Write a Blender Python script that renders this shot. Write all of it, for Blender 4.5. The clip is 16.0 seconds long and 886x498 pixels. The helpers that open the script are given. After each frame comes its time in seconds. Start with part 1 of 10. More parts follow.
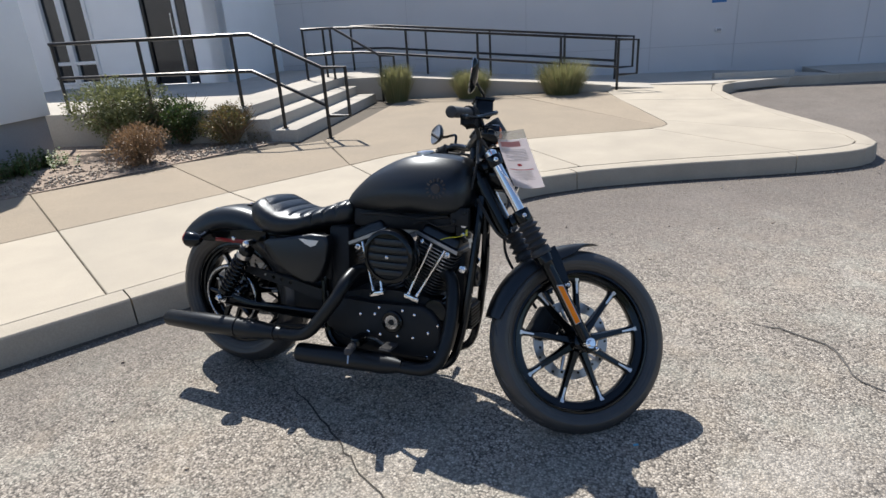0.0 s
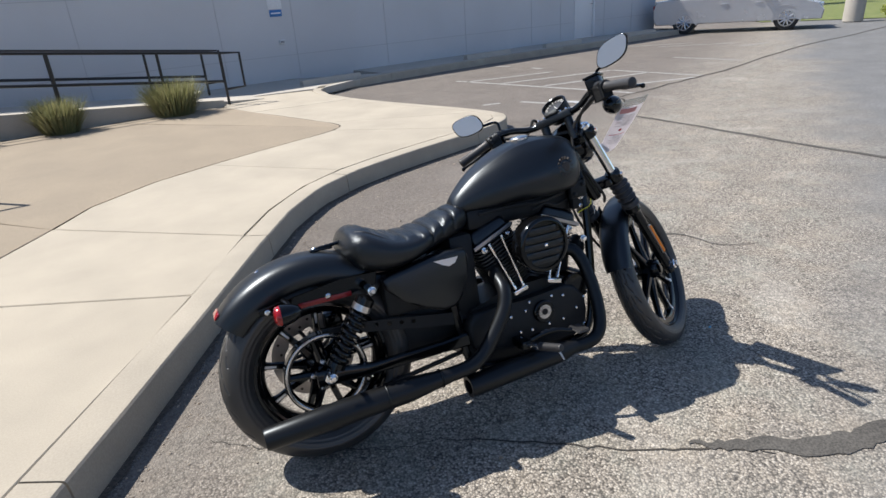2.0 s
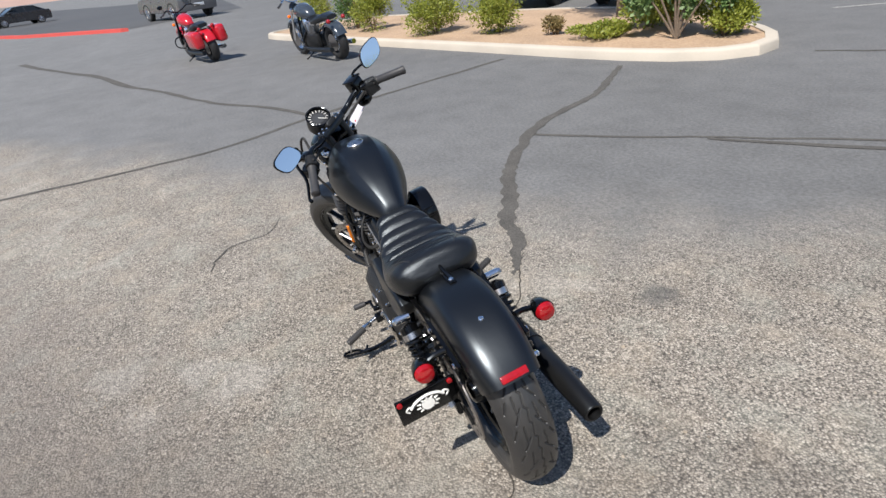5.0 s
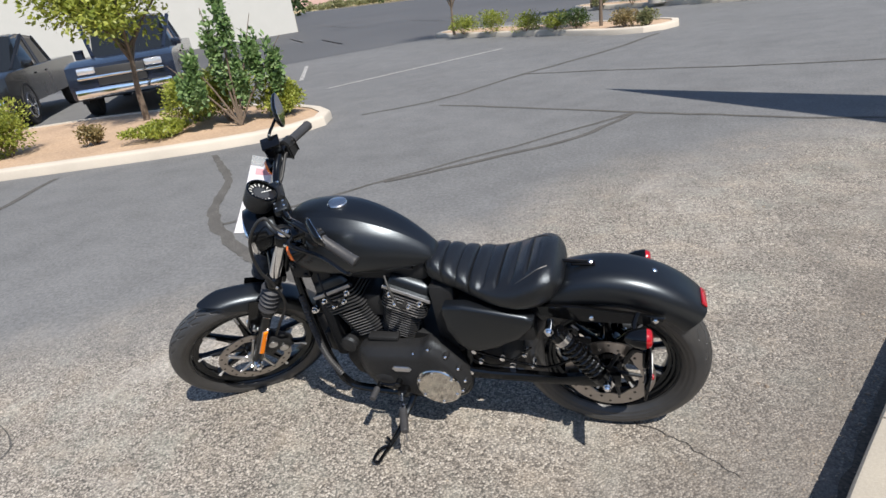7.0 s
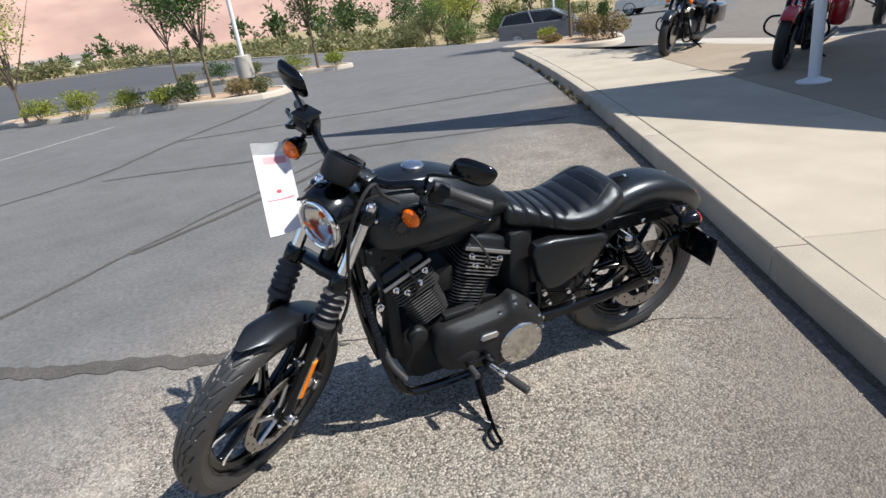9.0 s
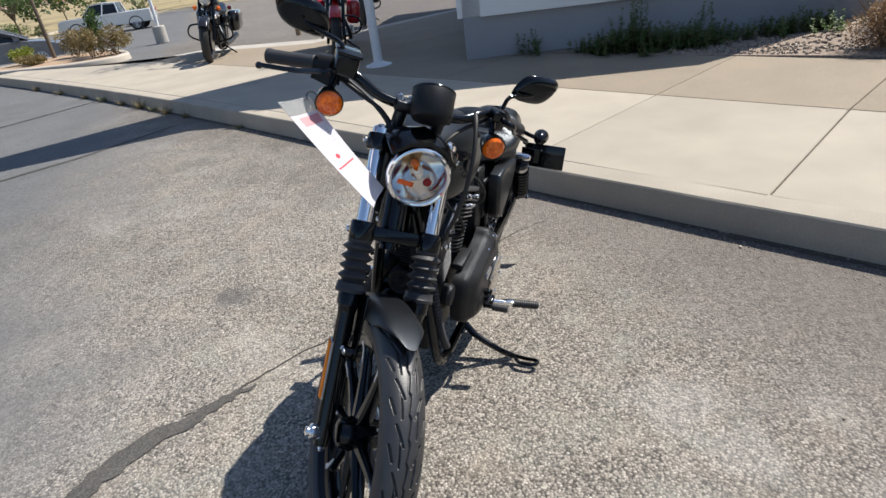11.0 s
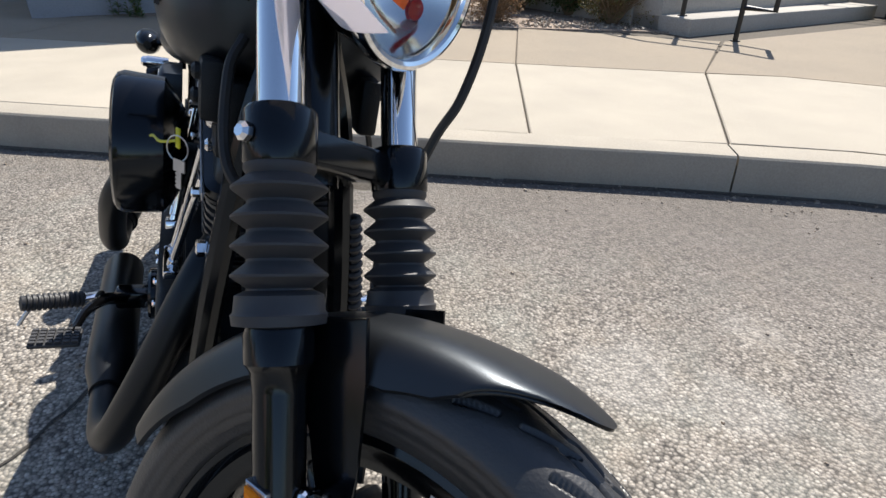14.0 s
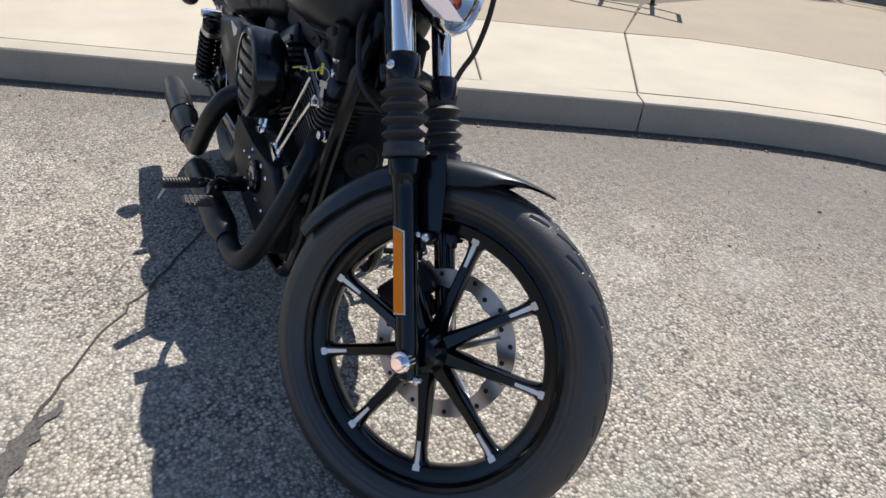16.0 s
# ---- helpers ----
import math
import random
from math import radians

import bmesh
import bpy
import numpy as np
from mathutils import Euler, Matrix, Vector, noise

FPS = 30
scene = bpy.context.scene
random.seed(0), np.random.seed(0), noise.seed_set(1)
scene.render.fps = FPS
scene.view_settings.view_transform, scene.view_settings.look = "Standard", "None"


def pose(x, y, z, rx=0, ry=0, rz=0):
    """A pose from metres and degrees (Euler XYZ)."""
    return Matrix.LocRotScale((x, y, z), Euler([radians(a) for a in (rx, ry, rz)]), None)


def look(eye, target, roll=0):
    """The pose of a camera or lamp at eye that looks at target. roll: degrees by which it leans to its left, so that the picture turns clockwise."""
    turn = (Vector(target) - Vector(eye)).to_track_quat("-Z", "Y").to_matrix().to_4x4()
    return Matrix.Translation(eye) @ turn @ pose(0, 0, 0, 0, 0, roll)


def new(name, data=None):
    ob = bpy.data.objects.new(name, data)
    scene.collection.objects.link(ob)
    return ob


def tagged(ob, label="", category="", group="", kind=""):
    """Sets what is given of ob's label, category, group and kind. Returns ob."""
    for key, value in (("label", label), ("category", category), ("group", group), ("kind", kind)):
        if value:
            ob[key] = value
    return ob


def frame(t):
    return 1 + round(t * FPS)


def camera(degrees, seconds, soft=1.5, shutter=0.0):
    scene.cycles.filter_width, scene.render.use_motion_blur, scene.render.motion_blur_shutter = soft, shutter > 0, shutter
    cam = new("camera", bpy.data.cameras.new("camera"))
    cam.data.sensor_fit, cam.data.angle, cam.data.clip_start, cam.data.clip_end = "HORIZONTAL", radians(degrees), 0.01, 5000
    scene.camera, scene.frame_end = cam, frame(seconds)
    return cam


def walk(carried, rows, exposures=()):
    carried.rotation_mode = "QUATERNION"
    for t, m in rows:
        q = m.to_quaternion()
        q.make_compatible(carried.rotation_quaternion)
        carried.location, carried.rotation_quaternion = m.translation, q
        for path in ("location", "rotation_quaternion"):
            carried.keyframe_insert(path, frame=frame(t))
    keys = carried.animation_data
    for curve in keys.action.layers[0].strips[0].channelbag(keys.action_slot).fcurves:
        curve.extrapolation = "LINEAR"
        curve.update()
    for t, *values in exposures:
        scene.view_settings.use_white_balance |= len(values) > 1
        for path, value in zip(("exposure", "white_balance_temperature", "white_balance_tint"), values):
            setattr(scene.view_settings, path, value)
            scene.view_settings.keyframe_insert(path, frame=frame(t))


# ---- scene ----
cam = camera(73.9, 16.0)
PATH = [
    (0, (1.009, -1.807, 1.393), (0.276, -0.094, 0.665), -3.5),
    (0.5, (0.52, -2.005, 1.374), (0.092, -0.189, 0.654), -4.1),
    (1, (-0.006, -2.029, 1.352), (-0.073, -0.166, 0.628), -4.2),
    (1.5, (-0.549, -1.923, 1.368), (-0.211, -0.096, 0.626), -4.2),
    (2, (-1.033, -1.68, 1.412), (-0.291, 0.009, 0.643), -4.1),
    (2.5, (-1.455, -1.361, 1.429), (-0.332, 0.085, 0.622), -4.1),
    (3, (-1.793, -1.058, 1.434), (-0.363, 0.058, 0.591), -4.1),
    (3.5, (-2.014, -0.647, 1.502), (-0.362, 0.068, 0.63), -4.2),
    (4, (-2.228, -0.258, 1.569), (-0.461, 0.023, 0.675), -4.8),
    (4.5, (-2.258, 0.168, 1.566), (-0.482, 0.008, 0.662), -6.3),
    (5, (-2.139, 0.627, 1.572), (-0.449, 0.054, 0.67), -7.5),
    (5.2, (-2.069, 0.809, 1.58), (-0.436, 0.069, 0.694), -7.9),
    (7.3, (-0.629, 1.957, 1.527), (-0.184, 0.175, 0.735), -8.1),
    (7.5, (-0.499, 2.026, 1.498), (-0.172, 0.213, 0.72), -7.9),
    (8, (-0.167, 2.056, 1.381), (-0.161, 0.211, 0.608), -7.7),
    (8.2, (-0.018, 2.021, 1.344), (-0.138, 0.173, 0.59), -7.7),
    (10.3, (1.545, 1.238, 1.364), (0.128, 0.092, 0.5), -8.6),
    (10.5, (1.587, 1.1, 1.357), (0.101, 0.094, 0.474), -8.1),
    (11, (1.646, 0.73, 1.312), (-0.022, 0.091, 0.411), -7.8),
    (11.5, (1.525, 0.439, 1.269), (-0.239, 0.182, 0.362), -6.8),
    (12, (1.242, 0.253, 1.186), (-0.551, 0.371, 0.308), -5.6),
    (12.5, (0.977, 0.128, 1.086), (-0.775, 0.521, 0.205), -3.6),
    (13, (0.851, 0.089, 0.985), (-0.863, 0.647, 0.117), -1.0),
    (13.5, (0.898, 0.062, 0.926), (-0.777, 0.694, 0.035), 0.9),
    (14, (0.981, 0.046, 0.89), (-0.65, 0.703, -0.062), 1.8),
    (14.5, (1.065, 0.002, 0.849), (-0.502, 0.698, -0.181), 3.1),
    (15, (1.174, -0.074, 0.844), (-0.344, 0.652, -0.237), 4.6),
    (15.5, (1.304, -0.191, 0.911), (-0.177, 0.584, -0.187), 5.7),
    (16, (1.421, -0.322, 1.024), (-0.04, 0.521, -0.051), 5.8),
]
walk(cam, [(t, look(eye, target, roll)) for t, eye, target, roll in PATH],
     [(0, 1.05), (3, 1.05), (4.5, 0.98), (8, 1.03), (10.5, 0.98), (11.5, 0.90), (12.5, 0.98), (13.2, 1.03), (14.5, 1.22), (15.2, 1.18), (16, 1.10)])

# ---- light ----
scene.view_settings.exposure = 1.05
SUN = Vector((-0.434, 0.412, 0.802)).normalized()
world = bpy.data.worlds.new("sky")
scene.world = world
world.use_nodes = True
sky = world.node_tree.nodes.new("ShaderNodeTexSky")
sky.sky_type = "NISHITA"
sky.sun_disc = False
sky.sun_elevation = math.asin(SUN.z)
sky.sun_rotation = math.atan2(SUN.x, SUN.y)
sky.air_density, sky.dust_density, sky.altitude = 1.0, 1.2, 1400
world.node_tree.links.new(sky.outputs[0], world.node_tree.nodes["Background"].inputs[0])
world.node_tree.nodes["Background"].inputs[1].default_value = 0.080
sun = new("sun", bpy.data.lights.new("sun", "SUN"))
sun.data.energy, sun.data.angle, sun.data.color = 3.6, radians(0.53), (1.0, 0.948, 0.872)
sun.matrix_world = look((0, 0, 30), Vector((0, 0, 30)) - SUN)


# ---- materials ----
def material(name, colour, rough=0.5, metal=0.0, second=None, scale=30.0, amount=0.35, bump=0.0, bump_scale=None, coat=0.0,
             spread=0.0, large=0.0, large_scale=1.5, spec=0.5, transmission=0.0):
    """A principled surface with two scales of noise in its colour, roughness and relief."""
    mat = bpy.data.materials.new(name)
    mat.use_nodes = True
    tree = mat.node_tree
    n, l = tree.nodes, tree.links
    b = n["Principled BSDF"]
    b.inputs["Metallic"].default_value = metal
    b.inputs["Coat Weight"].default_value = coat
    b.inputs["Coat Roughness"].default_value = 0.08
    b.inputs["Specular IOR Level"].default_value = spec
    b.inputs["Transmission Weight"].default_value = transmission
    co = n.new("ShaderNodeTexCoord")
    fine = n.new("ShaderNodeTexNoise")
    fine.inputs["Scale"].default_value, fine.inputs["Detail"].default_value = scale, 5
    l.new(co.outputs["Object"], fine.inputs["Vector"])
    broad = n.new("ShaderNodeTexNoise")
    broad.inputs["Scale"].default_value, broad.inputs["Detail"].default_value = large_scale, 4
    l.new(co.outputs["Object"], broad.inputs["Vector"])
    mix = n.new("ShaderNodeMix")
    mix.data_type = "RGBA"
    mix.inputs["A"].default_value = (*colour, 1)
    mix.inputs["B"].default_value = (*(second or [c * 0.7 for c in colour]), 1)
    ramp = n.new("ShaderNodeMapRange")
    ramp.inputs["From Min"].default_value, ramp.inputs["From Max"].default_value = 0.35, 0.65
    ramp.inputs["To Max"].default_value = amount
    l.new(fine.outputs["Fac"], ramp.inputs["Value"])
    l.new(ramp.outputs[0], mix.inputs["Factor"])
    out = mix.outputs["Result"]
    if large or spread:
        value = n.new("ShaderNodeHueSaturation")
        span = n.new("ShaderNodeMapRange")
        span.inputs["From Min"].default_value, span.inputs["From Max"].default_value = 0.3, 0.7
        span.inputs["To Min"].default_value, span.inputs["To Max"].default_value = 1 - large, 1 + large
        l.new(broad.outputs["Fac"], span.inputs["Value"])
        last = span.outputs[0]
        if spread:
            info = n.new("ShaderNodeObjectInfo")
            each = n.new("ShaderNodeMapRange")
            each.inputs["To Min"].default_value, each.inputs["To Max"].default_value = 1 - spread, 1 + spread
            l.new(info.outputs["Random"], each.inputs["Value"])
            times = n.new("ShaderNodeMath")
            times.operation = "MULTIPLY"
            l.new(last, times.inputs[0])
            l.new(each.outputs[0], times.inputs[1])
            last = times.outputs[0]
        l.new(last, value.inputs["Value"])
        l.new(out, value.inputs["Color"])
        out = value.outputs[0]
    l.new(out, b.inputs["Base Color"])
    rg = n.new("ShaderNodeMapRange")
    rg.inputs["To Min"].default_value, rg.inputs["To Max"].default_value = max(rough - 0.08, 0.0), min(rough + 0.08, 1)
    l.new(broad.outputs["Fac"], rg.inputs["Value"])
    l.new(rg.outputs[0], b.inputs["Roughness"])
    if bump:
        grain = n.new("ShaderNodeTexNoise")
        grain.inputs["Scale"].default_value, grain.inputs["Detail"].default_value = bump_scale or scale * 2, 3
        l.new(co.outputs["Object"], grain.inputs["Vector"])
        bp = n.new("ShaderNodeBump")
        bp.inputs["Strength"].default_value, bp.inputs["Distance"].default_value = bump, 0.004
        l.new(grain.outputs["Fac"], bp.inputs["Height"])
        l.new(bp.outputs[0], b.inputs["Normal"])
    return mat


MARKS = ((0.16, 0.84, 0.17, (0.34, 0.325, 0.295), 0.34), (0.33, 1.0, 0.13, (0.34, 0.325, 0.295), 0.30), (0.14, 1.27, 0.10, (0.34, 0.325, 0.295), 0.22), (0.48, 1.38, 0.15, (0.34, 0.325, 0.295), 0.2), (-0.25, -1.08, 0.11, (0.07, 0.068, 0.066), 0.65))


def asphalt_material():
    """Weathered asphalt: stone chips near the kerb, smoother and darker out in the drive."""
    mat = bpy.data.materials.new("asphalt")
    mat.use_nodes = True
    n, l = mat.node_tree.nodes, mat.node_tree.links
    b = n["Principled BSDF"]
    b.inputs["Roughness"].default_value = 0.85
    co = n.new("ShaderNodeTexCoord")

    def tex(kind, scale, **more):
        node = n.new(kind)
        node.inputs["Scale"].default_value = scale
        for k, v in more.items():
            node.inputs[k].default_value = v
        l.new(co.outputs["Object"], node.inputs["Vector"])
        return node

    def math_node(op, a, c):
        node = n.new("ShaderNodeMath")
        node.operation = op
        for slot, v in zip(node.inputs, (a, c)):
            if isinstance(v, (int, float)):
                slot.default_value = v
            else:
                l.new(v, slot)
        return node.outputs[0]

    def mixed(fac, a, c):
        node = n.new("ShaderNodeMix")
        node.data_type = "RGBA"
        for key, v in (("Factor", fac), ("A", a), ("B", c)):
            if isinstance(v, tuple):
                node.inputs[key].default_value = (*v, 1)
            elif isinstance(v, float):
                node.inputs[key].default_value = v
            else:
                l.new(v, node.inputs[key])
        return node.outputs["Result"]

    chips = tex("ShaderNodeTexVoronoi", 128.0)
    chips2 = tex("ShaderNodeTexVoronoi", 75.0)
    fine = tex("ShaderNodeTexNoise", 260.0, Detail=4.0)
    broad = tex("ShaderNodeTexNoise", 0.45, Detail=6.0, Roughness=0.62)
    blot = tex("ShaderNodeTexNoise", 2.6, Detail=6.0, Roughness=0.6)
    patch = tex("ShaderNodeTexNoise", 1.1, Detail=7.0, Roughness=0.7, Distortion=0.6)
    sep = n.new("ShaderNodeSeparateColor")
    l.new(chips.outputs["Color"], sep.inputs[0])
    sep2 = n.new("ShaderNodeSeparateColor")
    l.new(chips2.outputs["Color"], sep2.inputs[0])
    stone = n.new("ShaderNodeValToRGB")
    stone.color_ramp.elements[0].position, stone.color_ramp.elements[0].color = 0.0, (0.115, 0.102, 0.087, 1)
    stone.color_ramp.elements[1].position, stone.color_ramp.elements[1].color = 1.0, (0.43, 0.392, 0.338, 1)
    for pos, col in ((0.3, (0.225, 0.198, 0.166)), (0.62, (0.285, 0.253, 0.213)), (0.85, (0.35, 0.313, 0.266))):
        stone.color_ramp.elements.new(pos).color = (*col, 1)
    l.new(sep.outputs[0], stone.inputs[0])
    # dark binder between the chips
    gap = n.new("ShaderNodeMapRange")
    gap.inputs["From Min"].default_value, gap.inputs["From Max"].default_value = 0.4, 0.85
    l.new(chips.outputs["Distance"], gap.inputs["Value"])
    chipped = mixed(math_node("MULTIPLY", gap.outputs[0], 1.0), stone.outputs[0], (0.052, 0.046, 0.040))
    # a few larger pale and dark stones
    near = math_node("LESS_THAN", chips2.outputs["Distance"], 0.40)
    pick = math_node("GREATER_THAN", sep2.outputs[1], 0.88)
    chipped = mixed(math_node("MULTIPLY", math_node("MULTIPLY", pick, near), 0.35), chipped, (0.46, 0.41, 0.34))
    pick = math_node("LESS_THAN", sep2.outputs[1], 0.10)
    chipped = mixed(math_node("MULTIPLY", math_node("MULTIPLY", pick, near), 0.5), chipped, (0.10, 0.086, 0.072))
    smooth = mixed(fine.outputs["Fac"], (0.078, 0.079, 0.080), (0.136, 0.137, 0.138))
    smooth = mixed(math_node("MULTIPLY", gap.outputs[0], 0.25), smooth, (0.175, 0.170, 0.163))
    # the coarse apron lies within a few metres of the kerb
    pos = n.new("ShaderNodeSeparateXYZ")
    l.new(co.outputs["Object"], pos.inputs[0])
    away = math_node("ADD", math_node("MULTIPLY", pos.outputs[0], 0.62), math_node("MULTIPLY", pos.outputs[1], -0.78))
    away = math_node("ADD", away, math_node("MULTIPLY", math_node("SUBTRACT", broad.outputs["Fac"], 0.5), 2.4))
    edge = n.new("ShaderNodeMapRange")
    edge.interpolation_type = "SMOOTHSTEP"
    edge.inputs["From Min"].default_value, edge.inputs["From Max"].default_value = 0.85, 2.15
    l.new(away, edge.inputs["Value"])
    # dust worn into the coarse part in uneven pale patches
    dust = n.new("ShaderNodeMapRange")
    dust.inputs["From Min"].default_value, dust.inputs["From Max"].default_value = 0.54, 0.66
    dust.inputs["To Max"].default_value = 0.42
    l.new(patch.outputs["Fac"], dust.inputs["Value"])
    chipped = mixed(dust.outputs[0], chipped, (0.345, 0.322, 0.285))
    # faint tan and grey-green tints in hand-sized patches
    tint = tex("ShaderNodeTexNoise", 4.5, Detail=4.0, Roughness=0.6)
    hues = n.new("ShaderNodeSeparateColor")
    l.new(tint.outputs["Color"], hues.inputs[0])
    for slot, colour in ((0, (0.34, 0.285, 0.215)), (1, (0.25, 0.262, 0.225))):
        some = n.new("ShaderNodeMapRange")
        some.inputs["From Min"].default_value, some.inputs["From Max"].default_value = 0.50, 0.70
        some.inputs["To Max"].default_value = 0.32
        l.new(hues.outputs[slot], some.inputs["Value"])
        chipped = mixed(some.outputs[0], chipped, colour)
    # oily brown staining of the bay left of the kerb bend
    stain = n.new("ShaderNodeMapRange")
    stain.interpolation_type = "SMOOTHSTEP"
    stain.inputs["From Min"].default_value, stain.inputs["From Max"].default_value = 0.1, 1.9
    across = math_node("ADD", math_node("MULTIPLY", pos.outputs[0], -0.55), math_node("MULTIPLY", pos.outputs[1], 0.83))
    l.new(math_node("ADD", across, math_node("MULTIPLY", math_node("SUBTRACT", blot.outputs["Fac"], 0.5), 2.2)), stain.inputs["Value"])
    stained = mixed(math_node("MULTIPLY", stain.outputs[0], 0.80), chipped, (0.10, 0.085, 0.075))
    # dirt swept up against the straight kerb
    kerbside = n.new("ShaderNodeMapRange")
    kerbside.interpolation_type = "SMOOTHSTEP"
    kerbside.inputs["From Min"].default_value, kerbside.inputs["From Max"].default_value = 1.0, 0.0
    gone = math_node("ADD", math_node("SUBTRACT", math_node("MULTIPLY", pos.outputs[0], 0.884), math_node("MULTIPLY", pos.outputs[1], 0.468)), 1.414)
    l.new(math_node("ADD", gone, math_node("MULTIPLY", math_node("SUBTRACT", blot.outputs["Fac"], 0.5), 1.4)), kerbside.inputs["Value"])
    north = n.new("ShaderNodeMapRange")
    north.inputs["From Min"].default_value, north.inputs["From Max"].default_value = 3.5, 1.8
    l.new(pos.outputs[1], north.inputs["Value"])
    stained = mixed(math_node("MULTIPLY", math_node("MULTIPLY", kerbside.outputs[0], north.outputs[0]), 0.55), stained, (0.105, 0.090, 0.076))
    # cement slurry trodden into the chips, and an oil drip
    for x, y, r, colour, amount in MARKS:
        far = n.new("ShaderNodeVectorMath")
        far.operation = "DISTANCE"
        far.inputs[1].default_value = (x, y, 0)
        l.new(co.outputs["Object"], far.inputs[0])
        fade = n.new("ShaderNodeMapRange")
        fade.inputs["From Min"].default_value, fade.inputs["From Max"].default_value = r, r * 0.5
        fade.inputs["To Max"].default_value = amount
        l.new(math_node("ADD", far.outputs["Value"], math_node("MULTIPLY", math_node("SUBTRACT", tint.outputs["Fac"], 0.5), r * 2.4)), fade.inputs["Value"])
        stained = mixed(fade.outputs[0], stained, colour)
    both = mixed(edge.outputs[0], stained, smooth)
    shade = n.new("ShaderNodeHueSaturation")
    v = n.new("ShaderNodeMapRange")
    v.inputs["From Min"].default_value, v.inputs["From Max"].default_value = 0.3, 0.7
    v.inputs["To Min"].default_value, v.inputs["To Max"].default_value = 0.84, 1.32
    l.new(math_node("ADD", math_node("MULTIPLY", blot.outputs["Fac"], 0.55), math_node("MULTIPLY", broad.outputs["Fac"], 0.45)), v.inputs["Value"])
    grit = tex("ShaderNodeTexNoise", 34.0, Detail=5.0, Roughness=0.75)
    speck = n.new("ShaderNodeMapRange")
    speck.inputs["From Min"].default_value, speck.inputs["From Max"].default_value = 0.33, 0.67
    speck.inputs["To Min"].default_value, speck.inputs["To Max"].default_value = 0.70, 1.29
    l.new(grit.outputs["Fac"], speck.inputs["Value"])
    # slightly paler towards +y, the building side
    paleness = n.new("ShaderNodeMapRange")
    paleness.interpolation_type = "SMOOTHSTEP"
    paleness.inputs["From Min"].default_value, paleness.inputs["From Max"].default_value = -4.0, 4.0
    paleness.inputs["To Min"].default_value, paleness.inputs["To Max"].default_value = 0.98, 1.16
    l.new(pos.outputs[1], paleness.inputs["Value"])
    tone = math_node("MULTIPLY", v.outputs[0], paleness.outputs[0])
    l.new(math_node("MULTIPLY", tone, speck.outputs[0]), shade.inputs["Value"])
    shade.inputs["Saturation"].default_value = 0.93
    l.new(both, shade.inputs["Color"])
    l.new(shade.outputs[0], b.inputs["Base Color"])
    height = math_node("ADD", math_node("MULTIPLY", chips.outputs["Distance"], -1.0), math_node("MULTIPLY", sep.outputs[0], 0.7))
    bp = n.new("ShaderNodeBump")
    bp.inputs["Distance"].default_value = 0.005
    l.new(math_node("SUBTRACT", 0.80, math_node("MULTIPLY", edge.outputs[0], 0.58)), bp.inputs["Strength"])
    l.new(height, bp.inputs["Height"])
    l.new(bp.outputs[0], b.inputs["Normal"])
    return mat


ASPHALT = asphalt_material()
PALE = material("pale_concrete", (0.39, 0.347, 0.28), 0.85, second=(0.31, 0.276, 0.224), scale=160, amount=0.5, bump=0.35, bump_scale=400, spread=0.05, large=0.10, large_scale=2.2)
TAN = material("tan_aggregate", (0.315, 0.262, 0.195), 0.88, second=(0.19, 0.155, 0.115), scale=210, amount=0.75, bump=0.5, bump_scale=330, spread=0.05, large=0.08, large_scale=2.0)
KERB = material("kerb_concrete", (0.395, 0.352, 0.286), 0.86, second=(0.30, 0.268, 0.218), scale=120, amount=0.5, bump=0.4, bump_scale=260, spread=0.04, large=0.09, large_scale=3.5)
TAR = material("tar_seal", (0.058, 0.056, 0.053), 0.9, spec=0.2, second=(0.122, 0.115, 0.106), scale=150, amount=0.9, bump=0.6, bump_scale=160, large=0.15, large_scale=5)
CRACK = material("crack_dirt", (0.035, 0.032, 0.028), 0.95, second=(0.07, 0.06, 0.05), scale=80, amount=0.5)
GUTTER = material("gutter_dirt", (0.060, 0.050, 0.040), 0.95, second=(0.14, 0.115, 0.09), scale=90, amount=0.9, bump=0.6, bump_scale=120)
WHITE_LINE = material("line_paint", (0.55, 0.55, 0.55), 0.8, second=(0.25, 0.25, 0.25), scale=40, amount=0.8)
WHITE_WALL = material("white_stucco", (0.82, 0.83, 0.84), 0.85, second=(0.75, 0.76, 0.77), scale=120, amount=0.5, bump=0.25, bump_scale=300, large=0.03)
GREY_WALL = material("grey_painted_panel", (0.56, 0.57, 0.59), 0.8, second=(0.52, 0.53, 0.55), scale=90, amount=0.5, bump=0.15, bump_scale=250, large=0.04, large_scale=0.7)
WALL_JOINT = material("grey_wall_joint", (0.43, 0.44, 0.46), 0.85, second=(0.50, 0.51, 0.53), scale=30)
JOINT = material("joint_dirt", (0.075, 0.063, 0.049), 0.95, second=(0.13, 0.11, 0.085), scale=60, amount=0.7)
GREY_BASE = material("grey_base_paint", (0.31, 0.315, 0.33), 0.85, second=(0.26, 0.265, 0.28), scale=60, amount=0.5, bump=0.25, bump_scale=200, large=0.07)
CONCRETE = material("step_concrete", (0.44, 0.41, 0.36), 0.86, second=(0.33, 0.305, 0.27), scale=70, amount=0.6, bump=0.3, bump_scale=240, large=0.08)
DOOR_WHITE = material("door_paint", (0.72, 0.73, 0.75), 0.45, second=(0.68, 0.69, 0.71), scale=20, amount=0.4)
ALU = material("pale_window_frame", (0.70, 0.71, 0.72), 0.4, second=(0.62, 0.63, 0.64), scale=30)
DARK_GLASS = material("dark_glazing", (0.012, 0.014, 0.017), 0.05, scale=3, amount=0.2)
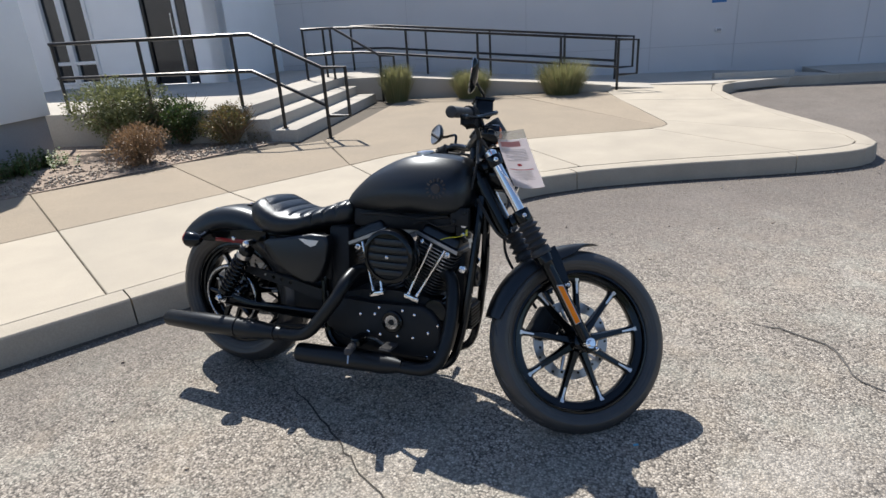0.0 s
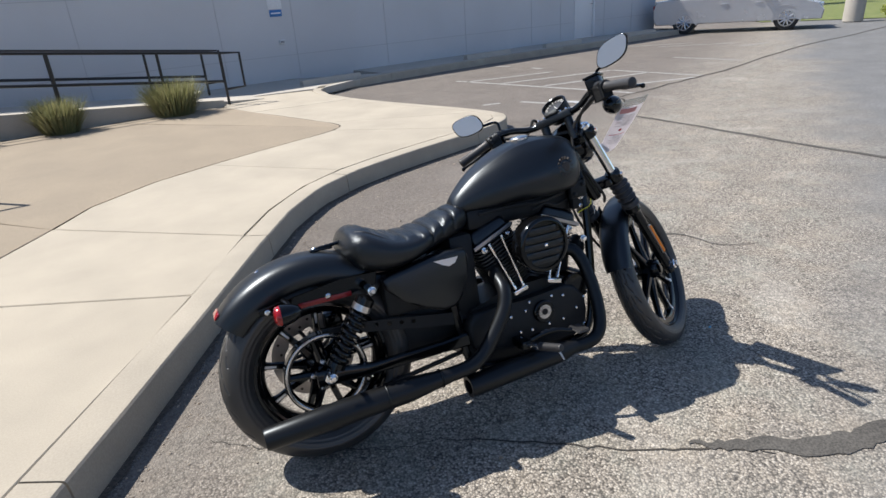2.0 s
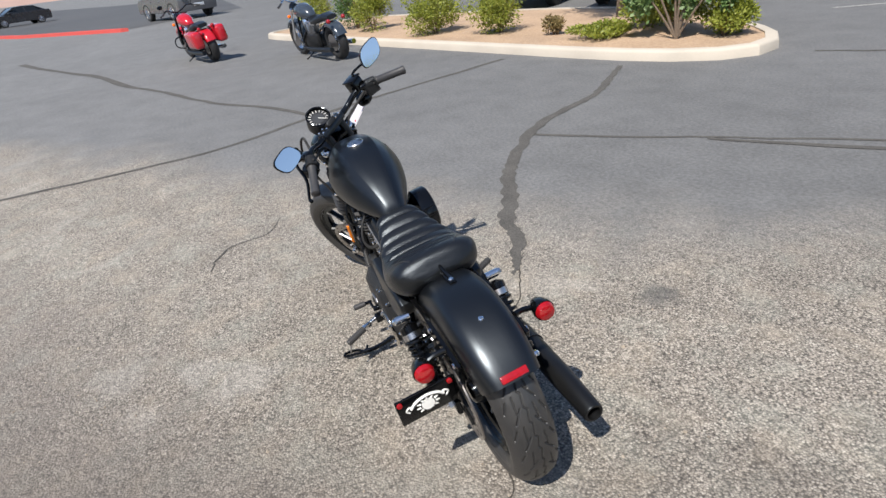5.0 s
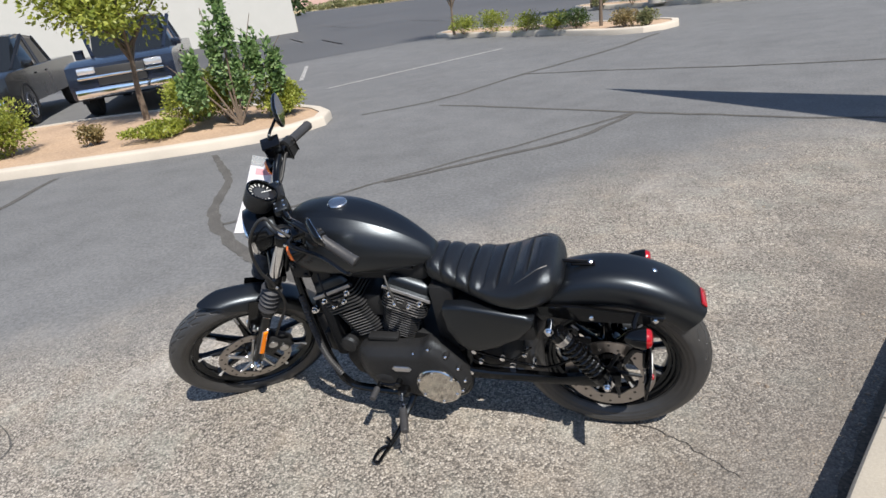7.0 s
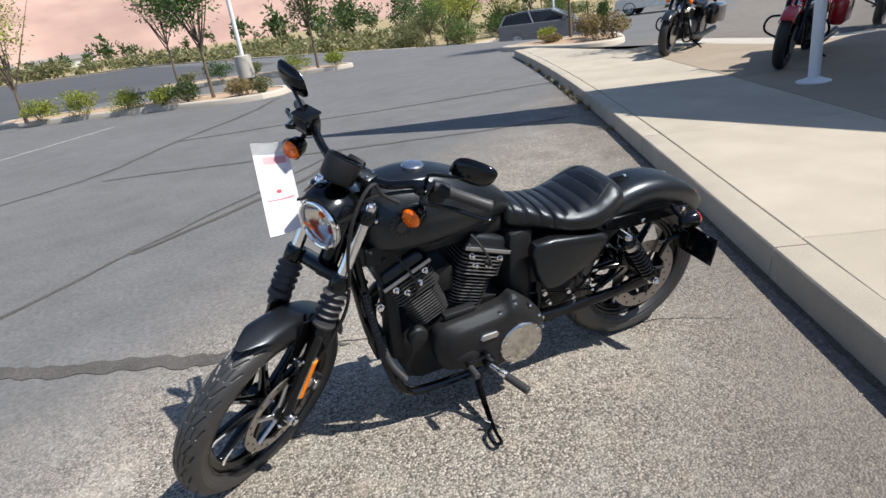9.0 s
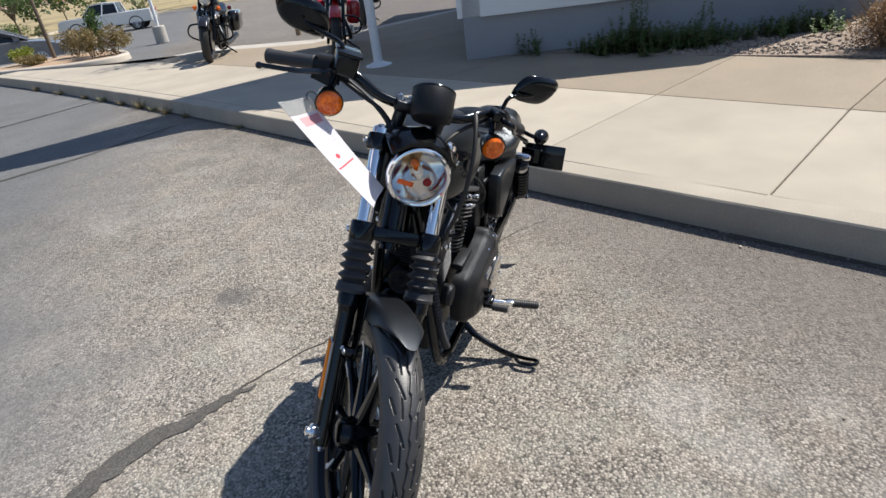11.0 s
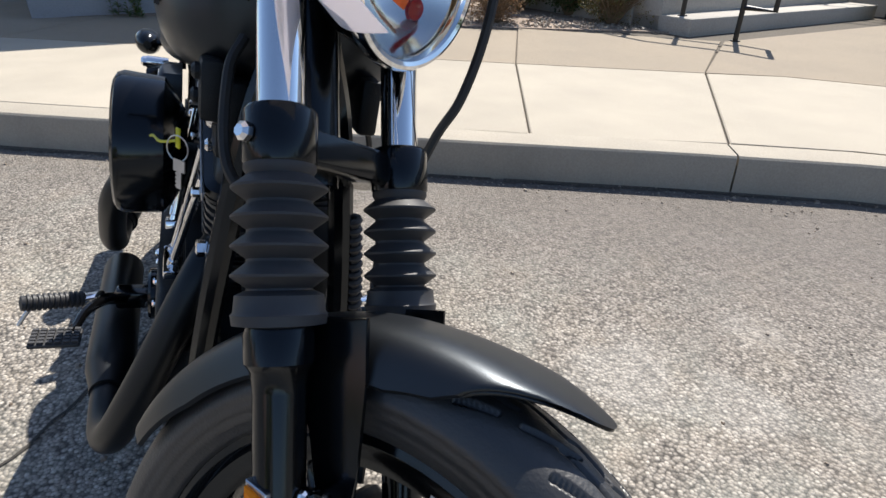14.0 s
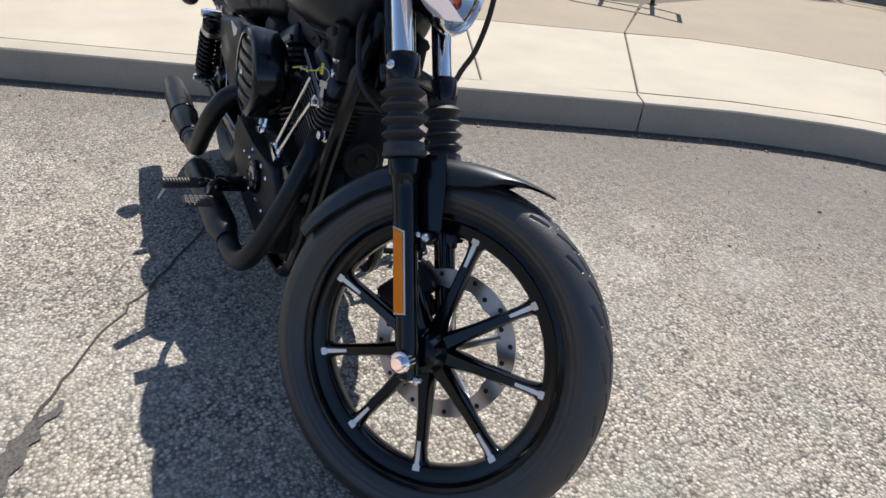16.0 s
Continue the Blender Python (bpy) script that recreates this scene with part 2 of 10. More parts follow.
RAIL = material("black_rail_paint", (0.007, 0.007, 0.008), 0.36, second=(0.015, 0.014, 0.013), scale=50, amount=0.4)
GRAVEL = material("bed_gravel", (0.34, 0.27, 0.21), 0.95, second=(0.16, 0.12, 0.10), scale=55, amount=0.9, bump=0.9, bump_scale=70, large=0.12)
DIRT = material("island_dirt", (0.42, 0.30, 0.20), 0.95, second=(0.30, 0.20, 0.13), scale=25, amount=0.8, bump=0.6, bump_scale=60, large=0.12)
ISLAND_KERB = material("island_kerb", (0.46, 0.41, 0.345), 0.86, second=(0.42, 0.38, 0.32), scale=50, amount=0.5, bump=0.3, bump_scale=200, large=0.08)

# motorcycle finishes
SATIN = material("black_denim_paint", (0.0028, 0.0032, 0.0042), 0.355, second=(0.0040, 0.0045, 0.0056), scale=8, amount=0.5, spec=0.66, bump=0.04, bump_scale=900)
GLOSS = material("gloss_black", (0.0025, 0.0025, 0.0028), 0.14, second=(0.004, 0.004, 0.0042), scale=6, spec=0.42)
ENGINE = material("wrinkle_black", (0.015, 0.015, 0.0156), 0.40, second=(0.021, 0.021, 0.0216), spec=0.24, scale=40, bump=0.25, bump_scale=700)
EXHAUST = material("black_exhaust", (0.006, 0.006, 0.0065), 0.38, second=(0.009, 0.0088, 0.0085), scale=14, amount=0.5, spec=0.38)
RUBBER = material("tyre_rubber", (0.012, 0.012, 0.0128), 0.6, second=(0.019, 0.0187, 0.0185), spec=0.5, scale=30, amount=0.5, bump=0.12, bump_scale=300)
TYRE = material("dusty_tyre", (0.021, 0.0213, 0.0225), 0.44, second=(0.031, 0.0308, 0.0312), spec=0.8, scale=26, amount=0.6, bump=0.15, bump_scale=300)
GAITER = material("gaiter_rubber", (0.036, 0.036, 0.0385), 0.5, second=(0.046, 0.046, 0.0485), scale=30, spec=0.4)
LEATHER = material("black_vinyl", (0.0062, 0.0065, 0.0072), 0.31, second=(0.009, 0.009, 0.0098), spec=0.6, scale=60, bump=0.25, bump_scale=420)
FINS = material("fin_black", (0.034, 0.034, 0.035), 0.32, second=(0.05, 0.05, 0.051), spec=0.5, scale=50)
for paint in (SATIN, GLOSS, ENGINE, LEATHER, FINS, EXHAUST):
    paint.node_tree.nodes["Principled BSDF"].inputs["Specular Tint"].default_value = (0.80, 0.90, 1.0, 1)
CHROME = material("chrome", (0.86, 0.87, 0.89), 0.06, metal=1.0, second=(0.8, 0.81, 0.83), scale=4)
STEEL = material("machined_steel", (0.62, 0.62, 0.63), 0.28, metal=1.0, second=(0.48, 0.48, 0.49), scale=90, amount=0.5)
SILVER = material("machined_aluminium", (0.78, 0.78, 0.79), 0.35, metal=0.6, second=(0.7, 0.7, 0.71), scale=40)
DISC = material("brake_disc_steel", (0.42, 0.39, 0.37), 0.33, metal=1.0, second=(0.36, 0.34, 0.33), scale=60, amount=0.6)
AMBER = material("amber_lens", (1.0, 0.20, 0.003), 0.10, second=(0.62, 0.075, 0.001), amount=0.8, scale=90, coat=0.4)
AMBER_REFLECTOR = material("amber_reflector", (1.0, 0.26, 0.004), 0.35, spec=0.25, second=(1.0, 0.22, 0.003), scale=140)
RED_LENS = material("red_lens", (0.25, 0.004, 0.008), 0.10, second=(0.42, 0.006, 0.010), scale=90, coat=0.5)
RED_REFLECTOR = material("red_reflector", (0.22, 0.008, 0.012), 0.2, second=(0.14, 0.004, 0.006), scale=150)
MACHINED = material("dull_machined_edge", (0.42, 0.42, 0.43), 0.32, metal=0.8, second=(0.34, 0.34, 0.35), scale=60)
PAPER = material("paper_tag", (0.80, 0.79, 0.82), 0.5, second=(0.76, 0.75, 0.79), scale=20)
tree_ = PAPER.node_tree
glow = tree_.nodes.new("ShaderNodeBsdfTranslucent")
glow.inputs["Color"].default_value = (0.82, 0.78, 0.80, 1)
blend = tree_.nodes.new("ShaderNodeMixShader")
blend.inputs[0].default_value = 0.42
tree_.links.new(tree_.nodes["Principled BSDF"].outputs[0], blend.inputs[1])
tree_.links.new(glow.outputs[0], blend.inputs[2])
tree_.links.new(blend.outputs[0], tree_.nodes["Material Output"].inputs["Surface"])
RED_INK = material("red_ink", (0.55, 0.03, 0.06), 0.6)
GREY_INK = material("grey_ink", (0.60, 0.58, 0.61), 0.7)
WHITE_INK = material("white_ink", (0.8, 0.8, 0.78), 0.5)
SEAM = material("black_piping", (0.02, 0.02, 0.021), 0.4, second=(0.03, 0.03, 0.03), scale=60)


# ---- mesh helpers ----
def part(name, bm, mat, parent=None, label="", smooth=30.0, m=None):
    """Links a bmesh as one mesh object, under a thing or under a part."""
    bmesh.ops.recalc_face_normals(bm, faces=bm.faces)
    mesh = bpy.data.meshes.new(name)
    bm.to_mesh(mesh)
    bm.free()
    mesh.materials.append(mat)
    if smooth:
        mesh.polygons.foreach_set("use_smooth", [True] * len(mesh.polygons))
        mesh.set_sharp_from_angle(angle=radians(smooth))
    ob = new(name, mesh)
    if parent:
        ob.parent = parent
    if m is not None:
        ob.matrix_basis = m
    return tagged(ob, label)


def empty(name, m=Matrix(), label="", category="", group=""):
    ob = new(name)
    ob.empty_display_size = 0.1
    ob.matrix_basis = m
    return tagged(ob, label, category, group)


def box(bm, lo, hi, bevel=0.0, m=None, segments=2):
    made = bmesh.ops.create_cube(bm, size=1.0)["verts"]
    lo, hi = Vector(lo), Vector(hi)
    for v in made:
        v.co = Vector([(lo[i] + hi[i]) / 2 + v.co[i] * (hi[i] - lo[i]) for i in range(3)])
        if m is not None:
            v.co = m @ v.co
    if bevel:
        edges = list({e for v in made for e in v.link_edges})
        bmesh.ops.bevel(bm, geom=edges, offset=bevel, segments=segments, profile=0.5, affect="EDGES")


def frame_of(way):
    """Two directions across a way."""
    way = Vector(way).normalized()
    side = way.cross(Vector((0, 0, 1)))
    if side.length < 1e-4:
        side = Vector((1, 0, 0))
    side.normalize()
    return way, side, side.cross(way)


def lathe(bm, profile, a, b, n=24, cap=True):
    """Rings of (distance from a towards b in metres, radius) round the line from a to b."""
    a, b = Vector(a), Vector(b)
    way, u, v = frame_of(b - a)
    rings = []
    for d, r in profile:
        if r <= 1e-6:
            rings.append([bm.verts.new(a + way * d)])
        else:
            rings.append([bm.verts.new(a + way * d + (u * math.cos(t) + v * math.sin(t)) * r) for t in (2 * math.pi * k / n for k in range(n))])
    for p, q in zip(rings, rings[1:]):
        for k in range(n):
            some = [p[k % len(p)], p[(k + 1) % len(p)], q[(k + 1) % len(q)], q[k % len(q)]]
            some = list(dict.fromkeys(some))
            if len(some) > 2:
                bm.faces.new(some)
    if cap:
        for ring in (rings[0], rings[-1]):
            if len(ring) > 2:
                bm.faces.new(ring)


def rod(bm, a, b, r, r2=None, n=12, edge=0.0):
    length = (Vector(b) - Vector(a)).length
    r2 = r if r2 is None else r2
    if edge:
        lathe(bm, [(0, r - edge), (edge, r), (length - edge, r2), (length, r2 - edge)], a, b, n)
    else:
        lathe(bm, [(0, r), (length, r2)], a, b, n)


def curve_points(points, steps=6):
    """A smooth line through the points (Catmull-Rom)."""
    p = [Vector(q) for q in points]
    p = [p[0] * 2 - p[1], *p, p[-1] * 2 - p[-2]]
    out = []
    for k in range(1, len(p) - 2):
        for s in range(steps):
            t = s / steps
            out.append(0.5 * (2 * p[k] + (p[k + 1] - p[k - 1]) * t + (2 * p[k - 1] - 5 * p[k] + 4 * p[k + 1] - p[k + 2]) * t * t
                              + (3 * p[k] - p[k - 1] - 3 * p[k + 1] + p[k + 2]) * t ** 3))
    out.append(p[-2])
    return out


def pipe(bm, points, radius, n=10, steps=6, cap=True):
    """A round tube along a smooth line; radius: a number, or one for each given point."""
    line = curve_points(points, steps) if steps > 1 else [Vector(q) for q in points]
    count = len(line) - 1
    if isinstance(radius, (int, float)):
        radii = [radius] * len(line)
    else:
        radii = [float(np.interp(k / count * (len(radius) - 1), range(len(radius)), radius)) for k in range(len(line))]
    up = None
    rings = []
    for k, q in enumerate(line):
        way = (line[min(k + 1, count)] - line[max(k - 1, 0)]).normalized()
        if up is None:
            _, side, up = frame_of(way)
        side = up.cross(way).normalized()
        up = way.cross(side).normalized()
        rings.append([bm.verts.new(q + (side * math.cos(t) + up * math.sin(t)) * radii[k]) for t in (2 * math.pi * j / n for j in range(n))])
    for p, q in zip(rings, rings[1:]):
        for j in range(n):
            bm.faces.new((p[j], p[(j + 1) % n], q[(j + 1) % n], q[j]))
    if cap:
        bm.faces.new(rings[0])
        bm.faces.new(rings[-1])


def loft(bm, rings, cap=True, closed=True):
    made = [[bm.verts.new(p) for p in ring] for ring in rings]
    n = len(made[0])
    for p, q in zip(made, made[1:]):
        for j in range(n if closed else n - 1):
            bm.faces.new((p[j], p[(j + 1) % n], q[(j + 1) % n], q[j]))
    if cap and closed:
        bm.faces.new(made[0])
        bm.faces.new(made[-1])
    return made


def prism(bm, outline, lift, bevel=0.0, segments=1):
    """An outline of points, pushed by the vector lift; its edges are bevelled."""
    lift = Vector(lift)
    low = [bm.verts.new(Vector(p)) for p in outline]
    high = [bm.verts.new(Vector(p) + lift) for p in outline]
    n = len(low)
    faces = [bm.faces.new(low[::-1]), bm.faces.new(high)]
    faces += [bm.faces.new((low[k], low[(k + 1) % n], high[(k + 1) % n], high[k])) for k in range(n)]
    if bevel:
        edges = [e for e in faces[1].edges]
        bmesh.ops.bevel(bm, geom=edges, offset=bevel, segments=segments, profile=0.5, affect="EDGES")


def torus(bm, centre, axis, major, minor, n=40, m=10, squash=1.0):
    way, u, v = frame_of(axis)
    centre = Vector(centre)
    rings = []
    for k in range(n):
        t = 2 * math.pi * k / n
        out = u * math.cos(t) + v * math.sin(t)
        rings.append([bm.verts.new(centre + out * (major + minor * math.cos(s)) + way * minor * squash * math.sin(s)) for s in (2 * math.pi * j / m for j in range(m))])
    for k in range(n):
        p, q = rings[k], rings[(k + 1) % n]
        for j in range(m):
            bm.faces.new((p[j], p[(j + 1) % m], q[(j + 1) % m], q[j]))


def ball(bm, centre, r, scale=(1, 1, 1), n=12):
    made = bmesh.ops.create_uvsphere(bm, u_segments=n, v_segments=max(n // 2, 4), radius=r)["verts"]
    for v in made:
        v.co = Vector(centre) + Vector([v.co[i] * scale[i] for i in range(3)])


def bolt(bm, centre, way, r=0.007, h=0.006):
    way = Vector(way).normalized()
    c = Vector(centre)
    lathe(bm, [(0, r), (h * 0.6, r), (h, r * 0.6), (h, 0)], c, c + way, 8)


def pieces(bm):
    """The separate bodies of a bmesh, each as a bmesh of its own."""
    left = set(bm.verts)
    out = []
    while left:
        todo = [left.pop()]
        body = []
        while todo:
            v = todo.pop()
            body.append(v)
            for e in v.link_edges:
                o = e.other_vert(v)
                if o in left:
                    left.remove(o)
                    todo.append(o)
        one = bmesh.new()
        copy = {v: one.verts.new(v.co) for v in body}
        for f in {f for v in body for f in v.link_faces}:
            one.faces.new([copy[v] for v in f.verts])
        out.append(one)
    bm.free()
    return out


def holed(bm, outline, holes, lift):
    """A flat plate with round holes through it: outline and holes as rings of points, pushed by lift."""
    lift = Vector(lift)
    edges = []
    for ring in [outline] + holes:
        vs = [bm.verts.new(Vector(p)) for p in ring]
        edges += [bm.edges.new((vs[k], vs[(k + 1) % len(vs)])) for k in range(len(vs))]
    made = bmesh.ops.triangle_fill(bm, edges=edges, use_beauty=True)
    faces = [g for g in made["geom"] if isinstance(g, bmesh.types.BMFace)]
    moved = bmesh.ops.extrude_face_region(bm, geom=faces)["geom"]
    for v in moved:
        if isinstance(v, bmesh.types.BMVert):
            v.co += lift


def rounded_plate(hx, hy, r, n=5):
    """A rectangle with round corners, as points (x, y)."""
    out = []
    for cx, cy, a in ((hx - r, hy - r, 0), (r - hx, hy - r, 90), (r - hx, r - hy, 180), (hx - r, r - hy, 270)):
        for k in range(n):
            t = radians(a + 90 * k / (n - 1))
            out.append((cx + r * math.cos(t), cy + r * math.sin(t)))
    return out


# ---- setting ----
E1, E2, K0 = Vector((0.468, 0.884, 0)), Vector((-0.884, 0.468, 0)), Vector((-1.60, 0, 0))
TOP = 0.15


def site(a, b, z=0.0):
    """A place by metres along the kerb and metres in from it."""
    return K0 + E1 * a + E2 * (b - 0.0045 * max(0.0, -1.1 - a) ** 2) + Vector((0, 0, z))


FALL = ((12.5, 0.0), (14.5, 0.06), (20.5, 0.89), (22.5, 0.95))


def lie(x, y):
    """Height of the ground: level round the footpath, falling away beyond its west end."""
    s = -0.97 * x - 0.24 * y
    return -float(np.interp(s, [p for p, _ in FALL], [q for _, q in FALL]))


def settle(bm):
    """Lays a sheet on the falling ground, with an edge at each change of slope."""
    for s, _ in FALL:
        bmesh.ops.bisect_plane(bm, geom=bm.verts[:] + bm.edges[:] + bm.faces[:], plane_co=(-0.97 * s, -0.24 * s, 0), plane_no=(0.97, 0.24, 0))
    for v in bm.verts:
        v.co.z += lie(v.co.x, v.co.y)


TURN = math.radians(12)
D, N, FOOT = Vector((math.cos(TURN), math.sin(TURN), 0)), Vector((-math.sin(TURN), math.cos(TURN), 0)), Vector((-2.89, 4.14, 0))


def hall(u, v, z=0.0):
    """A place by metres along the building's steps and metres in from their front rail."""
    return FOOT + D * u + N * v + Vector((0, 0, z))


def hall_pose(u, v, z=0.0, turn=0.0):
    p = hall(u, v, z)
    return pose(p.x, p.y, p.z, 0, 0, 12 + turn)


def ground_sheet():
    bm = bmesh.new()
    marks = [-1500, -400, -120, -50, -24, -12, -6, -3, 0, 3, 6, 12, 24, 50, 120, 400, 1500]
    grid = [[bm.verts.new((x, y, 0)) for y in marks] for x in marks]
    for p, q in zip(grid, grid[1:]):
        for k in range(len(marks) - 1):
            bm.faces.new((p[k], q[k], q[k + 1], p[k + 1]))
    settle(bm)
    ob = part("ground", bm, ASPHALT, smooth=0)
    tagged(ob, "weathered grey asphalt with exposed stone chips and tar-sealed cracks", "ground", kind="structure")
    return ob


GROUND = ground_sheet()


def ribbon(line, widths, z, name, mat, label, jag=0.0, seed=1, steps=5):
    """A thin uneven strip that lies on the ground along a line."""
    rnd = random.Random(seed)
    bm = bmesh.new()
    pts = curve_points([(x, y, 0) for x, y in line], steps)
    rows = []
    for k, p in enumerate(pts):
        way = (pts[min(k + 1, len(pts) - 1)] - pts[max(k - 1, 0)]).normalized()
        side = Vector((-way.y, way.x, 0))
        w = float(np.interp(k / (len(pts) - 1) * (len(widths) - 1), range(len(widths)), widths)) / 2
        shift = side * (jag * 1.6 * noise.noise(Vector((k * 0.61, seed * 5.1, 2.5))) + jag * 0.25 * rnd.uniform(-1, 1))
        wide = [w * (1 + 0.35 * noise.noise(Vector((k * 0.37, seed * 7.3 + s * 3, 0.5)))) for s in (0, 1)]
        rows.append([bm.verts.new(p + shift + side * wide[0] + Vector((0, 0, z))), bm.verts.new(p + shift - side * wide[1] + Vector((0, 0, z)))])
    for p, q in zip(rows, rows[1:]):
        bm.faces.new((p[0], p[1], q[1], q[0]))
    ob = part(name, bm, mat, GROUND, label, smooth=0)
    return ob


# tar seals and open cracks in the asphalt
ribbon([(4.2, -4.2), (3.55, -3.5), (3.19, -3.08), (2.93, -2.56), (2.6, -2.02), (1.97, -1.48), (1.6, -1.22), (1.25, -1.06), (0.95, -0.88), (0.7, -0.82), (0.45, -0.68), (0.30, -0.57)],
       [0.07, 0.09, 0.085, 0.095, 0.10, 0.10, 0.11, 0.11, 0.10, 0.09, 0.06, 0.012], 0.004, "tar_seal", TAR, "dark wavering band of tar sealing a crack", 0.017, 3, 9)
ribbon([(0.5, -0.74), (0.35, -0.63), (0.1, -0.5), (-0.16, -0.31), (-0.4, -0.16), (-0.6, -0.1), (-0.8, 0.02), (-1.0, 0.13), (-1.15, 0.27)],
       [0.004, 0.008, 0.005, 0.009, 0.004, 0.003, 0.006, 0.003, 0.002], 0.003, "open_crack", CRACK, "thin open crack in the asphalt", 0.012, 4, 10)
ribbon([(2.4, -1.9), (1.85, -2.4), (1.2, -3.05), (0.51, -3.67), (-0.4, -4.55), (-0.8, -4.95)], [0.05, 0.04, 0.04, 0.04, 0.05, 0.06], 0.004, "tar_seal", TAR, "thin dark tar line", 0.015, 5)
ribbon([(19, 5.6), (14.96, 3.88), (12.6, 2.8), (10.76, 2.2), (8.8, 1.4), (7.28, 0.81), (6.0, 0.1), (5.03, -0.3), (4.8, -0.3)], [0.2, 0.16, 0.16, 0.14, 0.10, 0.09, 0.08, 0.08, 0.05], 0.004, "tar_seal", TAR, "dark branching tar line", 0.04, 6)
ribbon([(4.05, 4.1), (4.12, 2.7), (4.16, 1.74), (4.3, 0.67), (4.82, -0.26), (5.33, -1.46), (5.75, -2.6), (6.1, -3.5)], [0.05, 0.06, 0.06, 0.06, 0.08, 0.08, 0.08, 0.07], 0.004, "tar_seal", TAR, "dark branching tar line", 0.02, 7)
ribbon([(2.96, -5.99), (1.96, -6.72), (1.5, -7.5), (0.98, -8.42), (-0.12, -10.02), (-1.29, -12.3)], [0.06, 0.07, 0.08, 0.08, 0.1, 0.1], 0.004, "tar_seal", TAR, "dark branching tar line", 0.02, 9)
ribbon([(1.84, -6.27), (0.5, -5.6), (-0.81, -4.96), (-1.6, -4.6), (-2.43, -4.23), (-3.3, -4.0)], [0.05, 0.05, 0.06, 0.05, 0.05, 0.04], 0.0045, "tar_seal", TAR, "thin dark tar line", 0.02, 10)
ribbon([(1.35, -2.87), (0.7, -3.3), (-0.16, -3.92), (-0.5, -4.4), (-0.81, -4.96)], [0.05, 0.06, 0.06, 0.06, 0.05], 0.005, "tar_seal", TAR, "thin dark tar line", 0.015, 11)
ribbon([(0.98, -8.4), (-0.6, -7.9), (-2.5, -7.2), (-5.0, -6.6)], [0.05, 0.05, 0.05, 0.05], 0.0055, "tar_seal", TAR, "thin dark tar line", 0.02, 12)
ribbon([(1.95, 0.42), (1.72, 0.56), (1.66, 0.78), (1.5, 0.9), (1.35, 0.93)], [0.004, 0.009, 0.012, 0.012, 0.004], 0.004, "tar_seal", TAR, "faint curved tar mark", 0.01, 13)

ribbon([(2.75, 4.25), (3.1, 4.43), (4.21, 4.89), (5.24, 5.19), (7.14, 5.73), (8.12, 5.99), (11.64, 7.34), (15.27, 8.26), (20.0, 9.5)], [0.02, 0.03, 0.035, 0.03, 0.04, 0.05, 0.05, 0.06, 0.06], 0.0045, "open_crack", CRACK, "long crack between the drive and the parking bays", 0.03, 14, 8)
# the pavement: slabs and kerb stones on a bed
pairs = [((-0.625, 1.906), (-1.915, 2.996)), ((-0.42, 2.5), (-1.72, 3.38)), ((-0.16, 2.86), (-1.26, 3.87)), ((0.23, 3.1), (-0.77, 4.2)),
         ((0.7, 3.32), (-0.31, 4.47)), ((1.17, 3.52), (0.1, 4.7)), ((1.61, 3.69), (0.43, 4.87)), ((2.01, 3.86), (0.64, 5.01)),
         ((2.37, 4.02), (0.76, 5.14)), ((2.6, 4.21), (0.8, 5.27)), ((2.7, 4.44), (0.78, 5.41)), ((2.68, 4.7), (0.72, 5.56)),
         ((2.47, 5.17), (0.57, 5.96)), ((2.11, 5.96), (0.33, 6.6)), ((1.67, 7.08), (0.08, 7.24)), ((1.26, 8.2), (-0.21, 8.09)),
         ((1.13, 9.27), (-0.31, 9.11))]
outer = [site(a, 0) for a in (-13.0, -11.9, -9.5, -7.1, -4.7, -2.3, -1.1, 0.1, 1.27)] + [Vector((*p, 0)) for p, _ in pairs]
outer += [Vector((3.37, 10.28, 0)), Vector((5.52, 10.95, 0)), Vector((8.9, 11.75, 0)), Vector((15.0, 13.3, 0))]
inner_edge = [hall(18.4, 5.2), hall(0, 5.2), hall(-4, 5.2), site(0.6, 6.0), site(-2.0, 9), site(-7.09, 9)]


def plate(outline, z0, z1, name, mat, parent, bevel=0.005, label=""):
    bm = bmesh.new()
    prism(bm, [(p.x, p.y, z0) for p in outline], (0, 0, z1 - z0), bevel)
    return part(name, bm, mat, parent, label, smooth=40)


def smooth_bed():
    """Kerb stones along the outer line, each a stretch of it, with a rounded top edge."""
    line = []
    for k in range(len(outer) - 1):
        n = max(1, int((outer[k + 1] - outer[k]).length / 0.6))
        line += [outer[k].lerp(outer[k + 1], j / n) for j in range(n)]
    line.append(outer[-1])
    # round the corners a little
    for _ in range(3):
        line = [line[0]] + [(line[k - 1] + line[k] * 2 + line[k + 1]) / 4 for k in range(1, len(line) - 1)] + [line[-1]]
    return line


KLINE = smooth_bed()
LEN = [0.0]
for p, q in zip(KLINE, KLINE[1:]):
    LEN.append(LEN[-1] + (q - p).length)


def kerb_at(s):
    return Vector([float(np.interp(s, LEN, [p[i] for p in KLINE])) for i in range(3)])


def kerb_inward(s):
    way = (kerb_at(s + 0.05) - kerb_at(s - 0.05)).normalized()
    return Vector((-way.y, way.x, 0))


def length_to(p):
    """How far along the kerb line the place nearest to p lies."""
    best = (9e9, 0.0)
    for k in range(len(KLINE) - 1):
        a, b = KLINE[k], KLINE[k + 1]
        q = min(max((p - a).dot(b - a) / (b - a).length_squared, 0.0), 1.0)
        best = min(best, ((p - a.lerp(b, q)).length, LEN[k] + q * (LEN[k + 1] - LEN[k])))
    return best[1]


